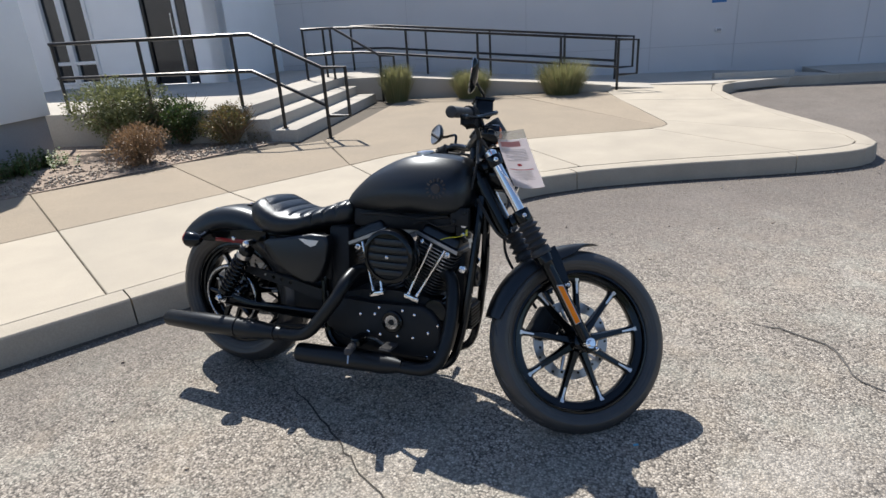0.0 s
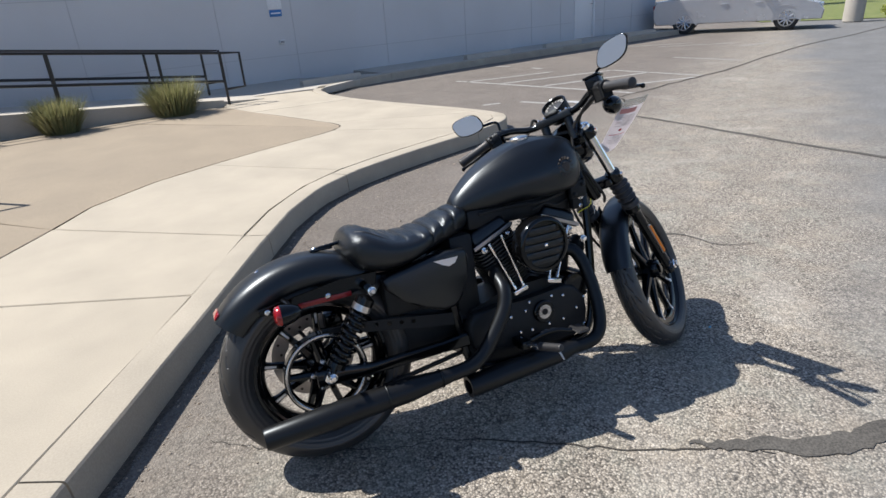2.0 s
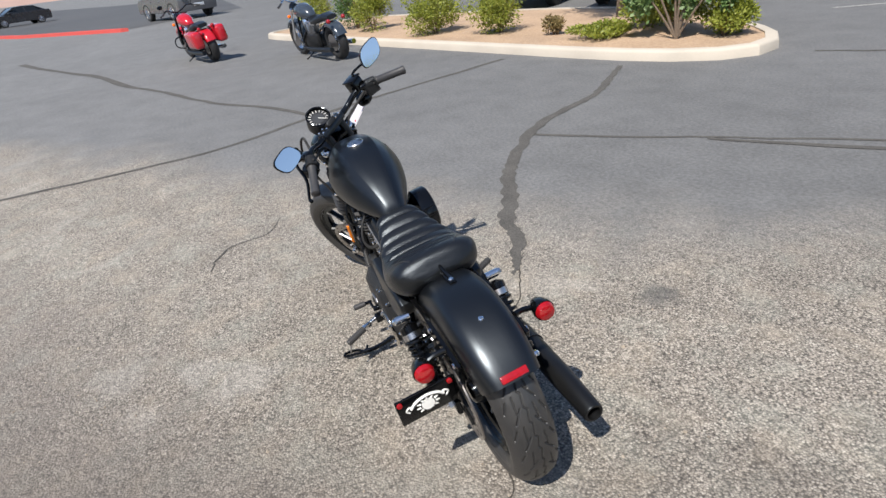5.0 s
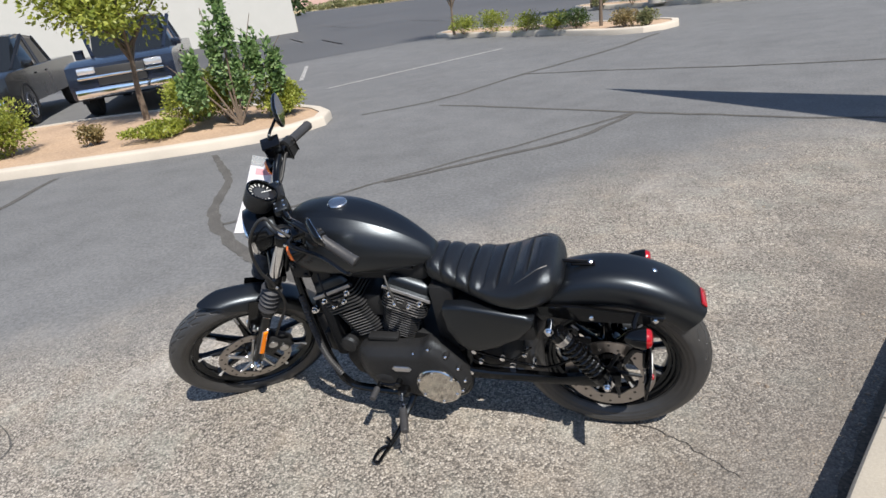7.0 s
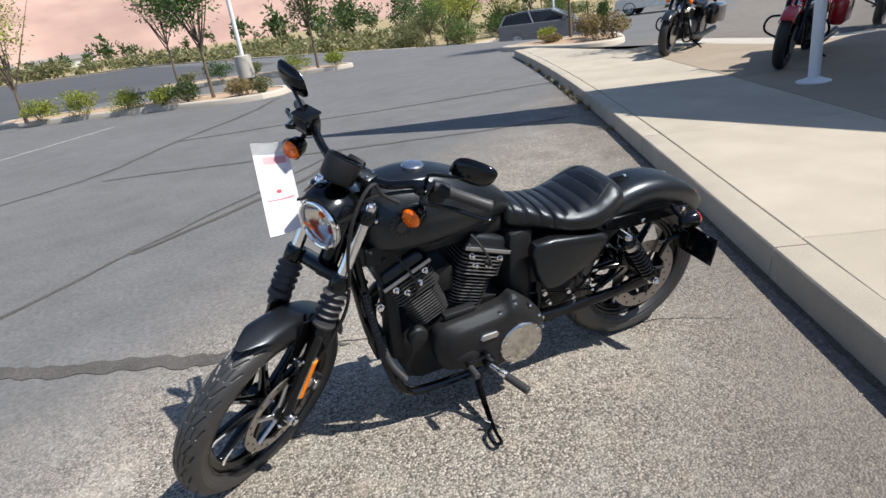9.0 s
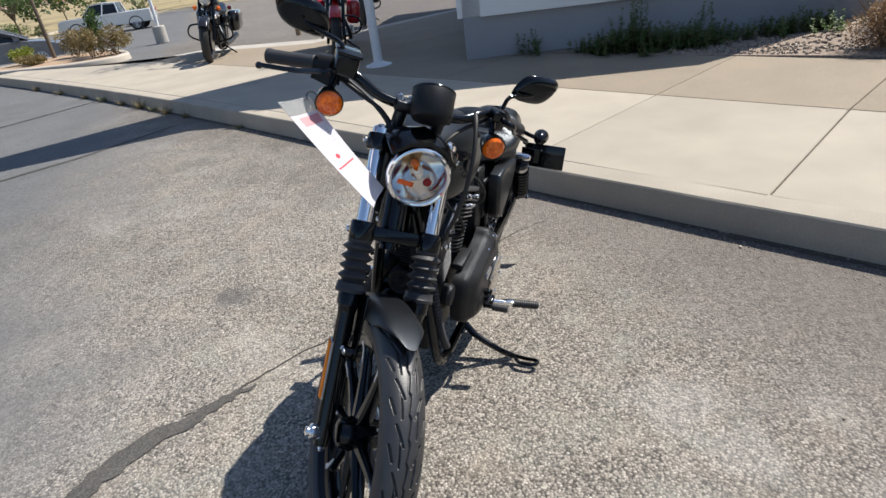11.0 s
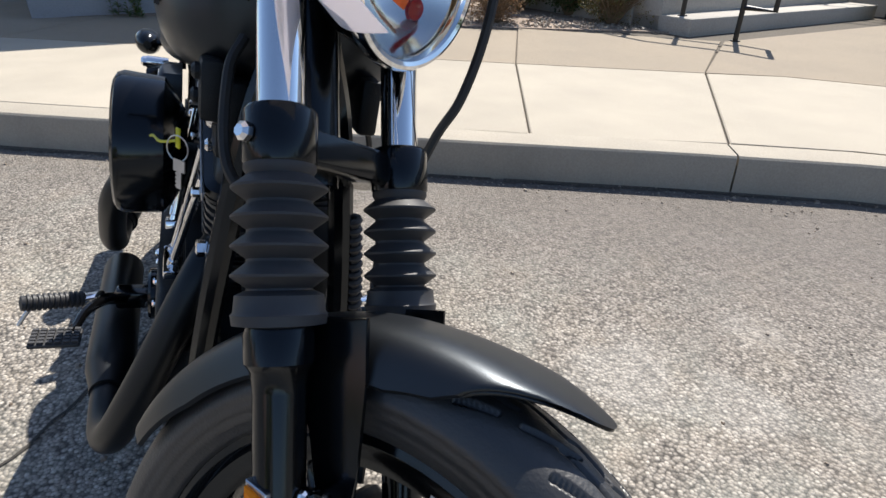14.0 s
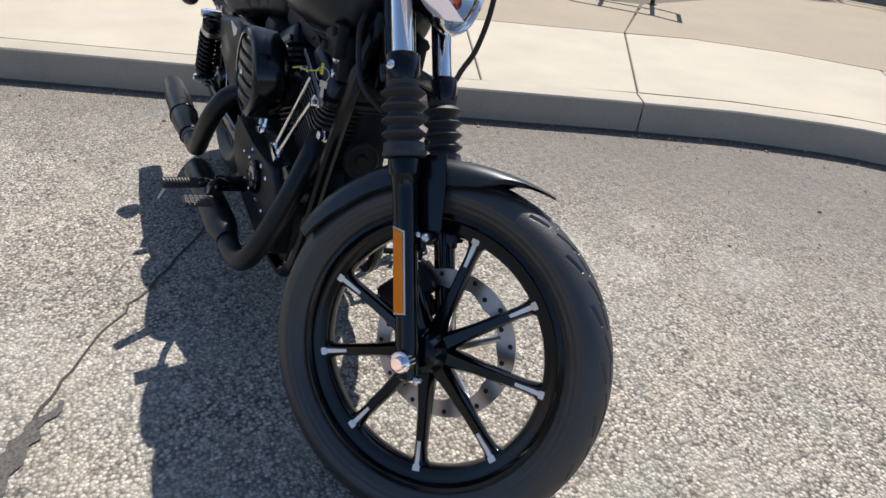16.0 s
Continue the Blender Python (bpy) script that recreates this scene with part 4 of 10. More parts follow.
def tyre(name, centre, radius, width, rim, top, around=1560, across=90, pitches=22):
    """A tyre with a round crown, cut tread grooves and ringed sidewalls; axle along y."""
    side = radius - rim
    half = width * 0.46
    w = np.linspace(-1, 1, across)
    crown = np.stack([w * half, radius - (1 - np.sqrt(np.maximum(0.0, 1 - (np.abs(w) * 0.93) ** 2.3))) * width * 0.42], 1)
    wall = [(0.497, 0.46), (0.502, 0.50), (0.500, 0.56), (0.496, 0.565), (0.492, 0.62), (0.480, 0.70), (0.472, 0.705), (0.466, 0.76), (0.446, 0.82), (0.440, 0.826), (0.400, 0.91), (0.372, 0.95), (0.352, 0.955), (0.30, 1.0)]
    wall = np.array([(a * width, radius - b * side) for a, b in wall])
    prof = np.concatenate([wall[::-1] * (-1, 1), crown, wall])
    n, m = around, len(prof)
    pitch = 2 * math.pi * radius / pitches
    along = np.arange(n) / n * 2 * math.pi * radius
    gx, gy = np.meshgrid(along, w * half * 1.12, indexing="ij")
    # grooves as short lines in one pitch: (start, across) to (end, across), in shares of the pitch and the half width
    lines = []
    for s, shift in ((1, 0.0), (-1, 0.42)):
        lines += [(shift, 0.40 * s, shift + 0.56, 0.46 * s), (shift + 0.42, 0.27 * s, shift + 0.88, 0.66 * s), (shift + 0.10, 0.74 * s, shift + 0.46, 0.93 * s)]
    lines += [(0.0, -0.05, 0.42, 0.06), (0.42, 0.06, 0.52, -0.06), (0.52, -0.06, 0.92, 0.06), (0.92, 0.06, 1.0, -0.05)]
    near = np.full(gx.shape, 9.0)
    here = gx % pitch
    for a, p, b, q in lines:
        for wrap in (-pitch, 0.0, pitch):
            ax, ay, bx, by = a * pitch + wrap, p * half, b * pitch + wrap, q * half
            dx, dy = bx - ax, by - ay
            t = np.clip(((here - ax) * dx + (gy - ay) * dy) / (dx * dx + dy * dy), 0, 1)
            near = np.minimum(near, np.hypot(here - ax - t * dx, gy - ay - t * dy) - 0.0004 * np.sin(np.pi * t))
    cut = np.clip((0.0028 - near) / 0.0014, 0, 1)
    cut = cut * cut * (3 - 2 * cut)
    rr = np.repeat(prof[None, :, 1], n, 0)
    k = len(wall)
    rr[:, k:k + across] -= 0.0055 * cut
    t = np.arange(n) / n * 2 * math.pi
    xyz = np.stack([centre.x + np.cos(t)[:, None] * rr, centre.y + np.repeat(prof[None, :, 0], n, 0), centre.z + np.sin(t)[:, None] * rr], 2).reshape(-1, 3)
    i, j = np.meshgrid(np.arange(n), np.arange(m - 1), indexing="ij")
    i2 = (i + 1) % n
    faces = np.stack([i * m + j, i * m + j + 1, i2 * m + j + 1, i2 * m + j], 2).reshape(-1, 4)
    mesh = bpy.data.meshes.new("tyre")
    mesh.from_pydata(xyz.tolist(), [], faces.tolist())
    mesh.materials.append(TYRE)
    mesh.polygons.foreach_set("use_smooth", np.ones(len(faces), dtype=bool))
    ob = new(name, mesh)
    ob.parent = top
    return tagged(ob, "black rubber tyre with cut tread")


def wheel(name, centre, radius, width, rim, hub_r, hub_w, label, steered=False, phase=0.0, count=9):
    bm = bmesh.new()
    y = Vector((0, 1, 0))
    w = width * 0.34
    lip = [(w, rim + 0.016), (w + 0.001, rim + 0.007), (w - 0.003, rim + 0.004), (w - 0.010, rim + 0.001), (w - 0.012, rim - 0.006), (w * 0.62, rim - 0.010), (w * 0.5, rim - 0.021), (w * 0.2, rim - 0.024)]
    lathe(bm, [(-d, r) for d, r in lip] + lip[::-1], centre, centre + y, 96, cap=False)
    top = bike(name, bm, GLOSS, label, steered=steered)
    tyre("tyre", centre, radius, width, rim + 0.012, top, 2400 if steered else 1560)
    bm = bmesh.new()
    lathe(bm, [(-hub_w, hub_r * 0.55), (-hub_w * 0.9, hub_r * 0.8), (-hub_w * 0.4, hub_r), (hub_w * 0.4, hub_r), (hub_w * 0.9, hub_r * 0.8), (hub_w, hub_r * 0.55)], centre, centre + y, 28)
    bike("hub", bm, GLOSS, "", top)
    rin = rim - 0.016
    for k in range(count):
        t = phase + 2 * math.pi * k / count
        out, across = Vector((math.cos(t), 0, math.sin(t))), Vector((-math.sin(t), 0, math.cos(t)))
        bm = bmesh.new()
        rings = []
        for d, wide, thick in ((hub_r * 0.7, 0.020, 0.022), (hub_r * 1.15, 0.0165, 0.020), (rin * 0.42, 0.0130, 0.0165), (rin * 0.6, 0.0115, 0.0138), (rin * 0.84, 0.0105, 0.012), (rin * 0.93, 0.0125, 0.0125), (rin * 0.975, 0.019, 0.014), (rin + 0.004, 0.034, 0.017)):
            c = centre + out * d
            rings.append([c + across * a * wide + y * b * thick for a, b in ((-1, -0.5), (-0.6, -1), (0.6, -1), (1, -0.5), (1, 0.5), (0.6, 1), (-0.6, 1), (-1, 0.5))])
        loft(bm, rings)
        bike("spoke", bm, GLOSS, "", top, 40)
        for s in (-1, 1):
            bm = bmesh.new()
            rings = []
            for d, wide, lift in ((rin * 0.77, 0.0030, 0.0118), (rin * 0.92, 0.0040, 0.0124), (rin * 0.965, 0.0042, 0.0142), (rin * 0.97, 0.0070, 0.0152), (rin + 0.012, 0.0070, 0.019)):
                c = centre + out * d + y * s * lift
                rings.append([c + across * wide, c - across * wide, c - across * wide + y * s * 0.0022, c + across * wide + y * s * 0.0022])
            loft(bm, rings)
            bike("machined_tip", bm, SILVER, "bright machined spoke end", top, 0)
    return top


def brake_disc(top, centre, radius, inner, y, web):
    bm = bmesh.new()
    n = 60
    for sgn in (1,):
        verts = []
        for k in range(n):
            t = 2 * math.pi * k / n
            wave = 0.004 * math.sin(9 * t)
            verts.append([bm.verts.new(centre + Vector((math.cos(t) * r, y + dy, math.sin(t) * r))) for r, dy in ((inner + wave, -0.0025), (radius, -0.0025), (radius, 0.0025), (inner + wave, 0.0025))])
        for k in range(n):
            p, q = verts[k], verts[(k + 1) % n]
            for j in range(4):
                bm.faces.new((p[j], p[(j + 1) % 4], q[(j + 1) % 4], q[j]))
    disc = bike("brake_disc", bm, DISC, "drilled steel brake disc", top, 30)
    bm = bmesh.new()
    for k in range(24):
        t = 2 * math.pi * k / 24
        r = inner + (radius - inner) * (0.32 if k % 2 else 0.7)
        c = centre + Vector((math.cos(t) * r, y - 0.0032, math.sin(t) * r))
        lathe(bm, [(0, 0.0050), (0.0064, 0.0050)], c, c + Vector((0, 1, 0)), 10)
    bike_each("disc_hole", bm, CRACK, "", disc, 0)
    bm = bmesh.new()
    for k in range(5):
        t = 2 * math.pi * k / 5 + 0.3
        a = centre + Vector((math.cos(t) * 0.03, y, math.sin(t) * 0.03))
        b = centre + Vector((math.cos(t + 0.35) * (inner + 0.006), y, math.sin(t + 0.35) * (inner + 0.006)))
        rod(bm, a, b, 0.008, 0.006, 8)
    lathe(bm, [(-0.004, 0.036), (0.004, 0.036)], centre + Vector((0, y, 0)), centre + Vector((0, y + 1, 0)), 24)
    bike("disc_carrier", bm, web, "", top)


FRONT = wheel("front_wheel", AXLE_F, 0.328, 0.097, 0.239, 0.042, 0.058, "black nine-spoke cast wheel with bright spoke ends", True, 0.238)
brake_disc(FRONT, AXLE_F, 0.146, 0.112, 0.066, STEEL)
REAR = wheel("rear_wheel", AXLE_R, 0.323, 0.150, 0.207, 0.05, 0.075, "black nine-spoke cast rear wheel", False, 0.1)
brake_disc(REAR, AXLE_R, 0.146, 0.098, 0.104, ENGINE)

# ---- front end ----
for s in (-1, 1):
    y = 0.088 * s
    bm = bmesh.new()
    a, b = fork(-0.035, 0.05, y), fork(0.30, 0.05, y)
    lathe(bm, [(0, 0.012), (0.004, 0.018), (0.03, 0.020), (0.06, 0.0210), (0.328, 0.0212), (0.345, 0.0235), (0.351, 0.028), (0.373, 0.0285), (0.383, 0.026)], a, b, 24)
    leg = bike("fork_leg", bm, GLOSS, "gloss black fork slider", steered=True)
    bm = bmesh.new()
    c = fork(0.0, 0.05, y)
    rod(bm, c, c + Vector((0, 0.034 * s, 0)), 0.019, n=24, edge=0.003)
    rod(bm, c + Vector((0, 0.02 * s, 0)), c + Vector((0, 0.044 * s, 0)), 0.012, n=12, edge=0.002)
    bike("axle_nut", bm, CHROME, "chrome axle nut", leg)
    bm = bmesh.new()
    bolt(bm, fork(-0.034, 0.064, y + 0.004 * s), AHEAD, 0.007, 0.012)
    bolt(bm, fork(0.214, 0.073, y), AHEAD, 0.006, 0.006)
    bike_each("pinch_bolt", bm, CHROME, "", leg)
    bm = bmesh.new()
    prism(bm, [fork(0.082, 0.037, y + 0.0195 * s), fork(0.082, 0.054, y + 0.0195 * s), fork(0.218, 0.056, y + 0.0205 * s), fork(0.226, 0.040, y + 0.0205 * s)], (0, 0.008 * s, 0), 0.002)
    ref = bike("reflector", bm, AMBER_REFLECTOR, "amber side reflector", leg)
    bm = bmesh.new()
    prism(bm, [fork(0.079, 0.035, y + 0.0165 * s), fork(0.079, 0.0575, y + 0.0165 * s), fork(0.221, 0.0595, y + 0.018 * s), fork(0.230, 0.038, y + 0.018 * s)], (0, 0.006 * s, 0), 0.001)
    bike("reflector_base", bm, STEEL, "", leg)
    bm = bmesh.new()
    prof = [(0.0, 0.030), (0.001, 0.037), (0.009, 0.038), (0.011, 0.036), (0.024, 0.035), (0.026, 0.031)]
    for k in range(4):
        d = 0.028 + 0.0232 * k
        prof += [(d, 0.0262), (d + 0.0016, 0.0260), (d + 0.0104, 0.0382), (d + 0.0124, 0.0385), (d + 0.0220, 0.0265)]
    prof += [(0.121, 0.027), (0.124, 0.029), (0.128, 0.029)]
    lathe(bm, prof, fork(0.345, 0.05, y), fork(0.5, 0.05, y), 32)
    bike("gaiter", bm, GAITER, "ribbed black rubber fork gaiter", steered=True, smooth=45)
    bm = bmesh.new()
    rod(bm, fork(0.44, 0.05, y), fork(0.738, 0.05, y), 0.0195, n=28)
    tube = bike("fork_tube", bm, CHROME, "chrome fork tube", steered=True)
    bm = bmesh.new()
    lathe(bm, [(0, 0.0215), (0.012, 0.0215), (0.016, 0.018), (0.016, 0.012), (0.02, 0.012), (0.022, 0.009)], fork(0.732, 0.05, y), fork(0.8, 0.05, y), 20)
    bike("fork_cap", bm, CHROME, "chrome fork cap", tube)
for along, h, name in ((0.471, 0.048, "lower_triple_clamp"), (0.690, 0.04, "upper_triple_clamp")):
    bm = bmesh.new()
    for s in (-1, 1):
        lathe(bm, [(0, 0.0275), (0.004, 0.030), (h - 0.004, 0.030), (h, 0.0275)], fork(along, 0.05, 0.088 * s), fork(along + 1, 0.05, 0.088 * s), 24)
    m = Matrix.Translation(fork(along + h / 2, 0.03, 0)) @ Matrix.Rotation(radians(-30), 4, "Y")
    box(bm, (-0.028, -0.085, -h * 0.36), (0.026, 0.085, h * 0.36), 0.006, m)
    lathe(bm, [(0, 0.03), (h, 0.03)], fork(along, 0.0), fork(along + 1, 0.0), 20)
    clamp = bike(name, bm, GLOSS, "gloss black fork yoke", steered=True)
    bm = bmesh.new()
    for s in (-1, 1):
        bolt(bm, fork(along + h / 2, 0.045, 0.119 * s), (0, s, 0), 0.008, 0.008)
    bike_each("clamp_bolt", bm, CHROME, "", clamp)
bm = bmesh.new()
rod(bm, fork(0.46, 0.0), fork(0.70, 0.0), 0.022, n=16)
bike("steering_stem", bm, GLOSS, steered=True)

# front fender: a thin shell round the tyre
def fender(bm, centre, radius, a0, a1, half, drop, thick=0.004, n=48, taper=0.0, nose=0.0):
    rings = []
    for k in range(n + 1):
        t = radians(a0 + (a1 - a0) * k / n)
        q = k / n
        shrink = 1 - taper * max(0, (q - 0.75) / 0.25) ** 2 - nose * max(0, (0.24 - q) / 0.24) ** 2.2
        out = Vector((math.cos(t), 0, math.sin(t)))
        outer, inner = [], []
        for j in range(17):
            s = -1 + 2 * j / 16
            y = half * shrink * (math.copysign(1 - (1 - abs(s)) ** 1.8, s))
            d = drop * max(0.0, abs(s) ** 3.2) * (1 - 0.8 * nose * max(0, (0.2 - q) / 0.2) ** 2)
            outer.append(centre + out * (radius - d) + Vector((0, y, 0)))
            inner.append(centre + out * (radius - d - thick) + Vector((0, y * (1 - thick / half), 0)))
        rings.append(outer + inner[::-1])
    loft(bm, rings)


def front_mudguard(bm, centre, n=56):
    """A thin rolled shell: full-sided over the wheel, its edges rising to a flared, rounded nose."""
    rings = []
    for k in range(n + 1):
        q = k / n
        t = radians(78.5 + 89.5 * q)
        tip = max(0.0, 1 - q / 0.30)
        tail = max(0.0, (q - 0.80) / 0.20)
        radius = 0.350 + 0.010 * tip ** 1.5
        half = 0.0585 * (1 - 0.42 * max(0.0, 1 - q / 0.13) ** 2.2 - 0.10 * tip - 0.14 * tail ** 2)
        drop = 0.040 * (1 - 0.62 * tip ** 0.8) * (1 - 0.35 * tail)
        outer, inner = [], []
        for j in range(25):
            s = -1 + 2 * j / 24
            lag = t + radians(13) * s * s * max(0.0, 1 - q / 0.22)
            out = Vector((math.cos(lag), 0, math.sin(lag)))
            y = half * math.copysign(1 - (1 - abs(s)) ** 1.7, s)
            d = drop * abs(s) ** 3.0 + 0.006 * s * s
            lip = 0.0016 if abs(s) > 0.93 else 0.0
            outer.append(centre + out * (radius - d) + Vector((0, y + math.copysign(lip, s), 0)))
            inner.append(centre + out * (radius - d - 0.0035) + Vector((0, y * 0.955, 0)))
        rings.append(outer + inner[::-1])
    loft(bm, rings)


bm = bmesh.new()
front_mudguard(bm, AXLE_F)
fr_fender = bike("front_fender", bm, SATIN, "matte black front mudguard", steered=True, smooth=50)
for s in (-1, 1):
    bm = bmesh.new()
    prism(bm, [fork(a, o, 0.060 * s) for a, o in ((0.196, 0.066), (0.196, 0.098), (0.225, 0.106), (0.30, 0.116), (0.350, 0.118), (0.352, 0.022), (0.318, 0.026), (0.26, 0.060))], (0, 0.004 * s, 0), 0.0012)
    bracket = bike("fender_bracket", bm, GLOSS, "gloss black mudguard bracket", fr_fender)
    bm = bmesh.new()
    a = fork(0.208, 0.086, 0.062 * s)
    lathe(bm, [(0, 0.013), (0.020, 0.012), (0.024, 0.010), (0.024, 0.006)], a, a + Vector((0, s, 0)), 18)
    box(bm, (-0.012, -0.004, -0.020), (0.012, 0.004, 0.012), 0.003, Matrix.Translation(fork(0.205, 0.070, 0.074 * s)) @ Matrix.Rotation(radians(-30), 4, "Y"))
    bike("bracket_lug", bm, GLOSS, "", fr_fender)
    bm = bmesh.new()
    bolt(bm, fork(0.208, 0.086, 0.084 * s), (0, s, 0), 0.0075, 0.007)
    bike("bracket_bolt", bm, STEEL, "bright socket bolt", fr_fender)

# front brake caliper and hose
bm = bmesh.new()
m = Matrix.Translation(AXLE_F + Vector((-0.115, 0.07, 0.055))) @ Matrix.Rotation(radians(30), 4, "Y")
box(bm, (-0.035, -0.028, -0.06), (0.03, 0.03, 0.06), 0.012, m)
box(bm, (-0.02, -0.005, -0.03), (0.07, 0.02, 0.03), 0.006, m)
cal = bike("brake_caliper", bm, ENGINE, "black front brake caliper", steered=True)
bm = bmesh.new()
for dz in (-0.03, 0.025):
    c = m @ Vector((0.0, 0.03, dz))
    lathe(bm, [(0, 0.018), (0.004, 0.018), (0.006, 0.012)], c, c + Vector((0, 1, 0)), 16)
bike_each("caliper_cap", bm, STEEL, "", cal)
bm = bmesh.new()
pipe(bm, [AXLE_F + Vector((-0.13, 0.085, 0.11)), fork(0.27, 0.0, 0.11), fork(0.40, 0.0, 0.118), fork(0.526, 0.068, 0.122), fork(0.575, 0.108, 0.122), fork(0.645, 0.142, 0.118), fork(0.72, 0.160, 0.112), fork(0.79, 0.150, 0.108), fork(0.822, 0.125, 0.112), fork(0.80, 0.095, 0.130), fork(0.79, 0.05, 0.165)], 0.0055, 8)
bike("clutch_cable", bm, RUBBER, "black rubber cable looping past the headlight", steered=True)

# headlight
HC = fork(0.631, 0.120)
HS = 0.925  # the lamp's size against a full-size housing
LOOKS = Vector((0.985, -0.09, 0.035)).normalized()
bm = bmesh.new()
lathe(bm, [(d * HS, r * HS) for d, r in [(-0.115, 0.0), (-0.112, 0.03), (-0.095, 0.052), (-0.06, 0.068), (-0.02, 0.076), (0.0, 0.077)]], HC, HC + LOOKS, 40, cap=False)
head = bike("headlight", bm, GLOSS, "round headlight with chrome rim and clear lens", steered=True)
bm = bmesh.new()
torus(bm, HC + LOOKS * 0.004, LOOKS, 0.0755 * HS, 0.0075, 56, 12, 1.6)
bike("trim_ring", bm, CHROME, "chrome rim", head)
bm = bmesh.new()
rings = []
for j in range(9):
    q = j / 8
    ring = []
    for k in range(48):
        t = 2 * math.pi * k / 48
        r = (0.006 + 0.066 * q) * HS
        depth = -0.048 + 0.046 * q ** 2 - 0.0007 * abs(math.sin(12 * t)) * math.sin(q * math.pi)
        _, u, v = frame_of(LOOKS)
        ring.append(HC + LOOKS * depth + (u * math.cos(t) + v * math.sin(t)) * r)
    rings.append(ring)
made = loft(bm, rings, cap=False)
bm.faces.new(made[0])
bike("lamp_reflector", bm, material("reflector_silver", (0.88, 0.87, 0.84), 0.10, metal=1.0, second=(0.80, 0.78, 0.74), scale=30), "polished faceted reflector", head, 35)
bm = bmesh.new()
lathe(bm, [(d * HS, r * HS) for d, r in [(-0.08, 0.014), (-0.045, 0.013), (-0.04, 0.009), (-0.028, 0.008), (-0.022, 0.0)]], HC, HC + LOOKS, 16)
bike("bulb", bm, material("bulb_amber_glass", (0.55, 0.30, 0.10), 0.1, second=(0.7, 0.5, 0.3), metal=0.4), "", head)
# Amber ball imitates the bulb's warm reflection in the bowl.
bm = bmesh.new()
c = HC + LOOKS * -0.030 + Vector((0, -0.012, 0.020))
lathe(bm, [(0, 0.010), (0.008, 0.0105), (0.016, 0.007), (0.019, 0.0)], c, c + LOOKS, 18)
bike("bulb_glow", bm, AMBER, "amber ball standing in for the bulb's warm reflection", head)
bm = bmesh.new()
c = HC + LOOKS * -0.024
lathe(bm, [(0, 0.004), (0.001, 0.016), (0.010, 0.0155), (0.019, 0.010), (0.023, 0.0)], c, c + LOOKS, 24)
bike("bulb_shield", bm, CHROME, "chrome bulb shield", head)
bm = bmesh.new()
m = Matrix.Translation(HC + LOOKS * 0.0125) @ Matrix.Rotation(radians(-4), 4, "X")
box(bm, (0, -0.046, -0.026), (0.001, -0.006, -0.014), 0.0, m)
bike("orange_label", bm, material("orange_label", (0.85, 0.13, 0.015), 0.5), "small orange sticker on the lens", head)
bm = bmesh.new()
c = HC + LOOKS * -0.012 + Vector((0, 0.030, -0.014))
lathe(bm, [(0, 0.011), (0.004, 0.010), (0.006, 0.0)], c, c + LOOKS, 18)
bike("pilot_lamp", bm, RED_LENS, "small red pilot lens", head)
GLASS = bpy.data.materials.new("clear_glass")
GLASS.use_nodes = True
gb = GLASS.node_tree.nodes["Principled BSDF"]
gb.inputs["Transmission Weight"].default_value, gb.inputs["Roughness"].default_value, gb.inputs["IOR"].default_value = 1.0, 0.0, 1.04
bm = bmesh.new()
lathe(bm, [(d * HS, r * HS) for d, r in [(0.004, 0.072), (0.010, 0.066), (0.014, 0.045), (0.016, 0.02), (0.0165, 0.0)]], HC, HC + LOOKS, 40, cap=False)
lens = bike("lens", bm, GLASS, "clear lens", head)
lens.visible_shadow = False
bm = bmesh.new()
rings = []
for k in range(9):
    q = k / 8
    c = fork(0.748, 0.022).lerp(HC + LOOKS * 0.006 + Vector((0, 0, 0.083)), q) + Vector((0, 0, 0.022 * math.sin(q * math.pi)))
    w = 0.084 + 0.012 * math.sin(q * math.pi * 0.7) - 0.014 * q
    rings.append([c + Vector((0, w * s, -0.030 * abs(s) ** 2 + dz)) for s, dz in ((-1, -0.006), (-0.6, 0.004), (0, 0.008), (0.6, 0.004), (1, -0.006), (1, -0.014), (0.5, -0.006), (0, -0.003), (-0.5, -0.006), (-1, -0.014))])
loft(bm, rings)
bike("headlight_visor", bm, GLOSS, "black visor over the headlight", steered=True, smooth=50)

# handlebar and controls
def bar(s):
    return [(0.325, 0.0, 0.985), (0.322, 0.06 * s, 0.985), (0.312, 0.115 * s, 0.990), (0.29, 0.165 * s, 1.008), (0.268, 0.20 * s, 1.012), (0.243, 0.235 * s, 1.003), (0.16, 0.352 * s, 0.960)]


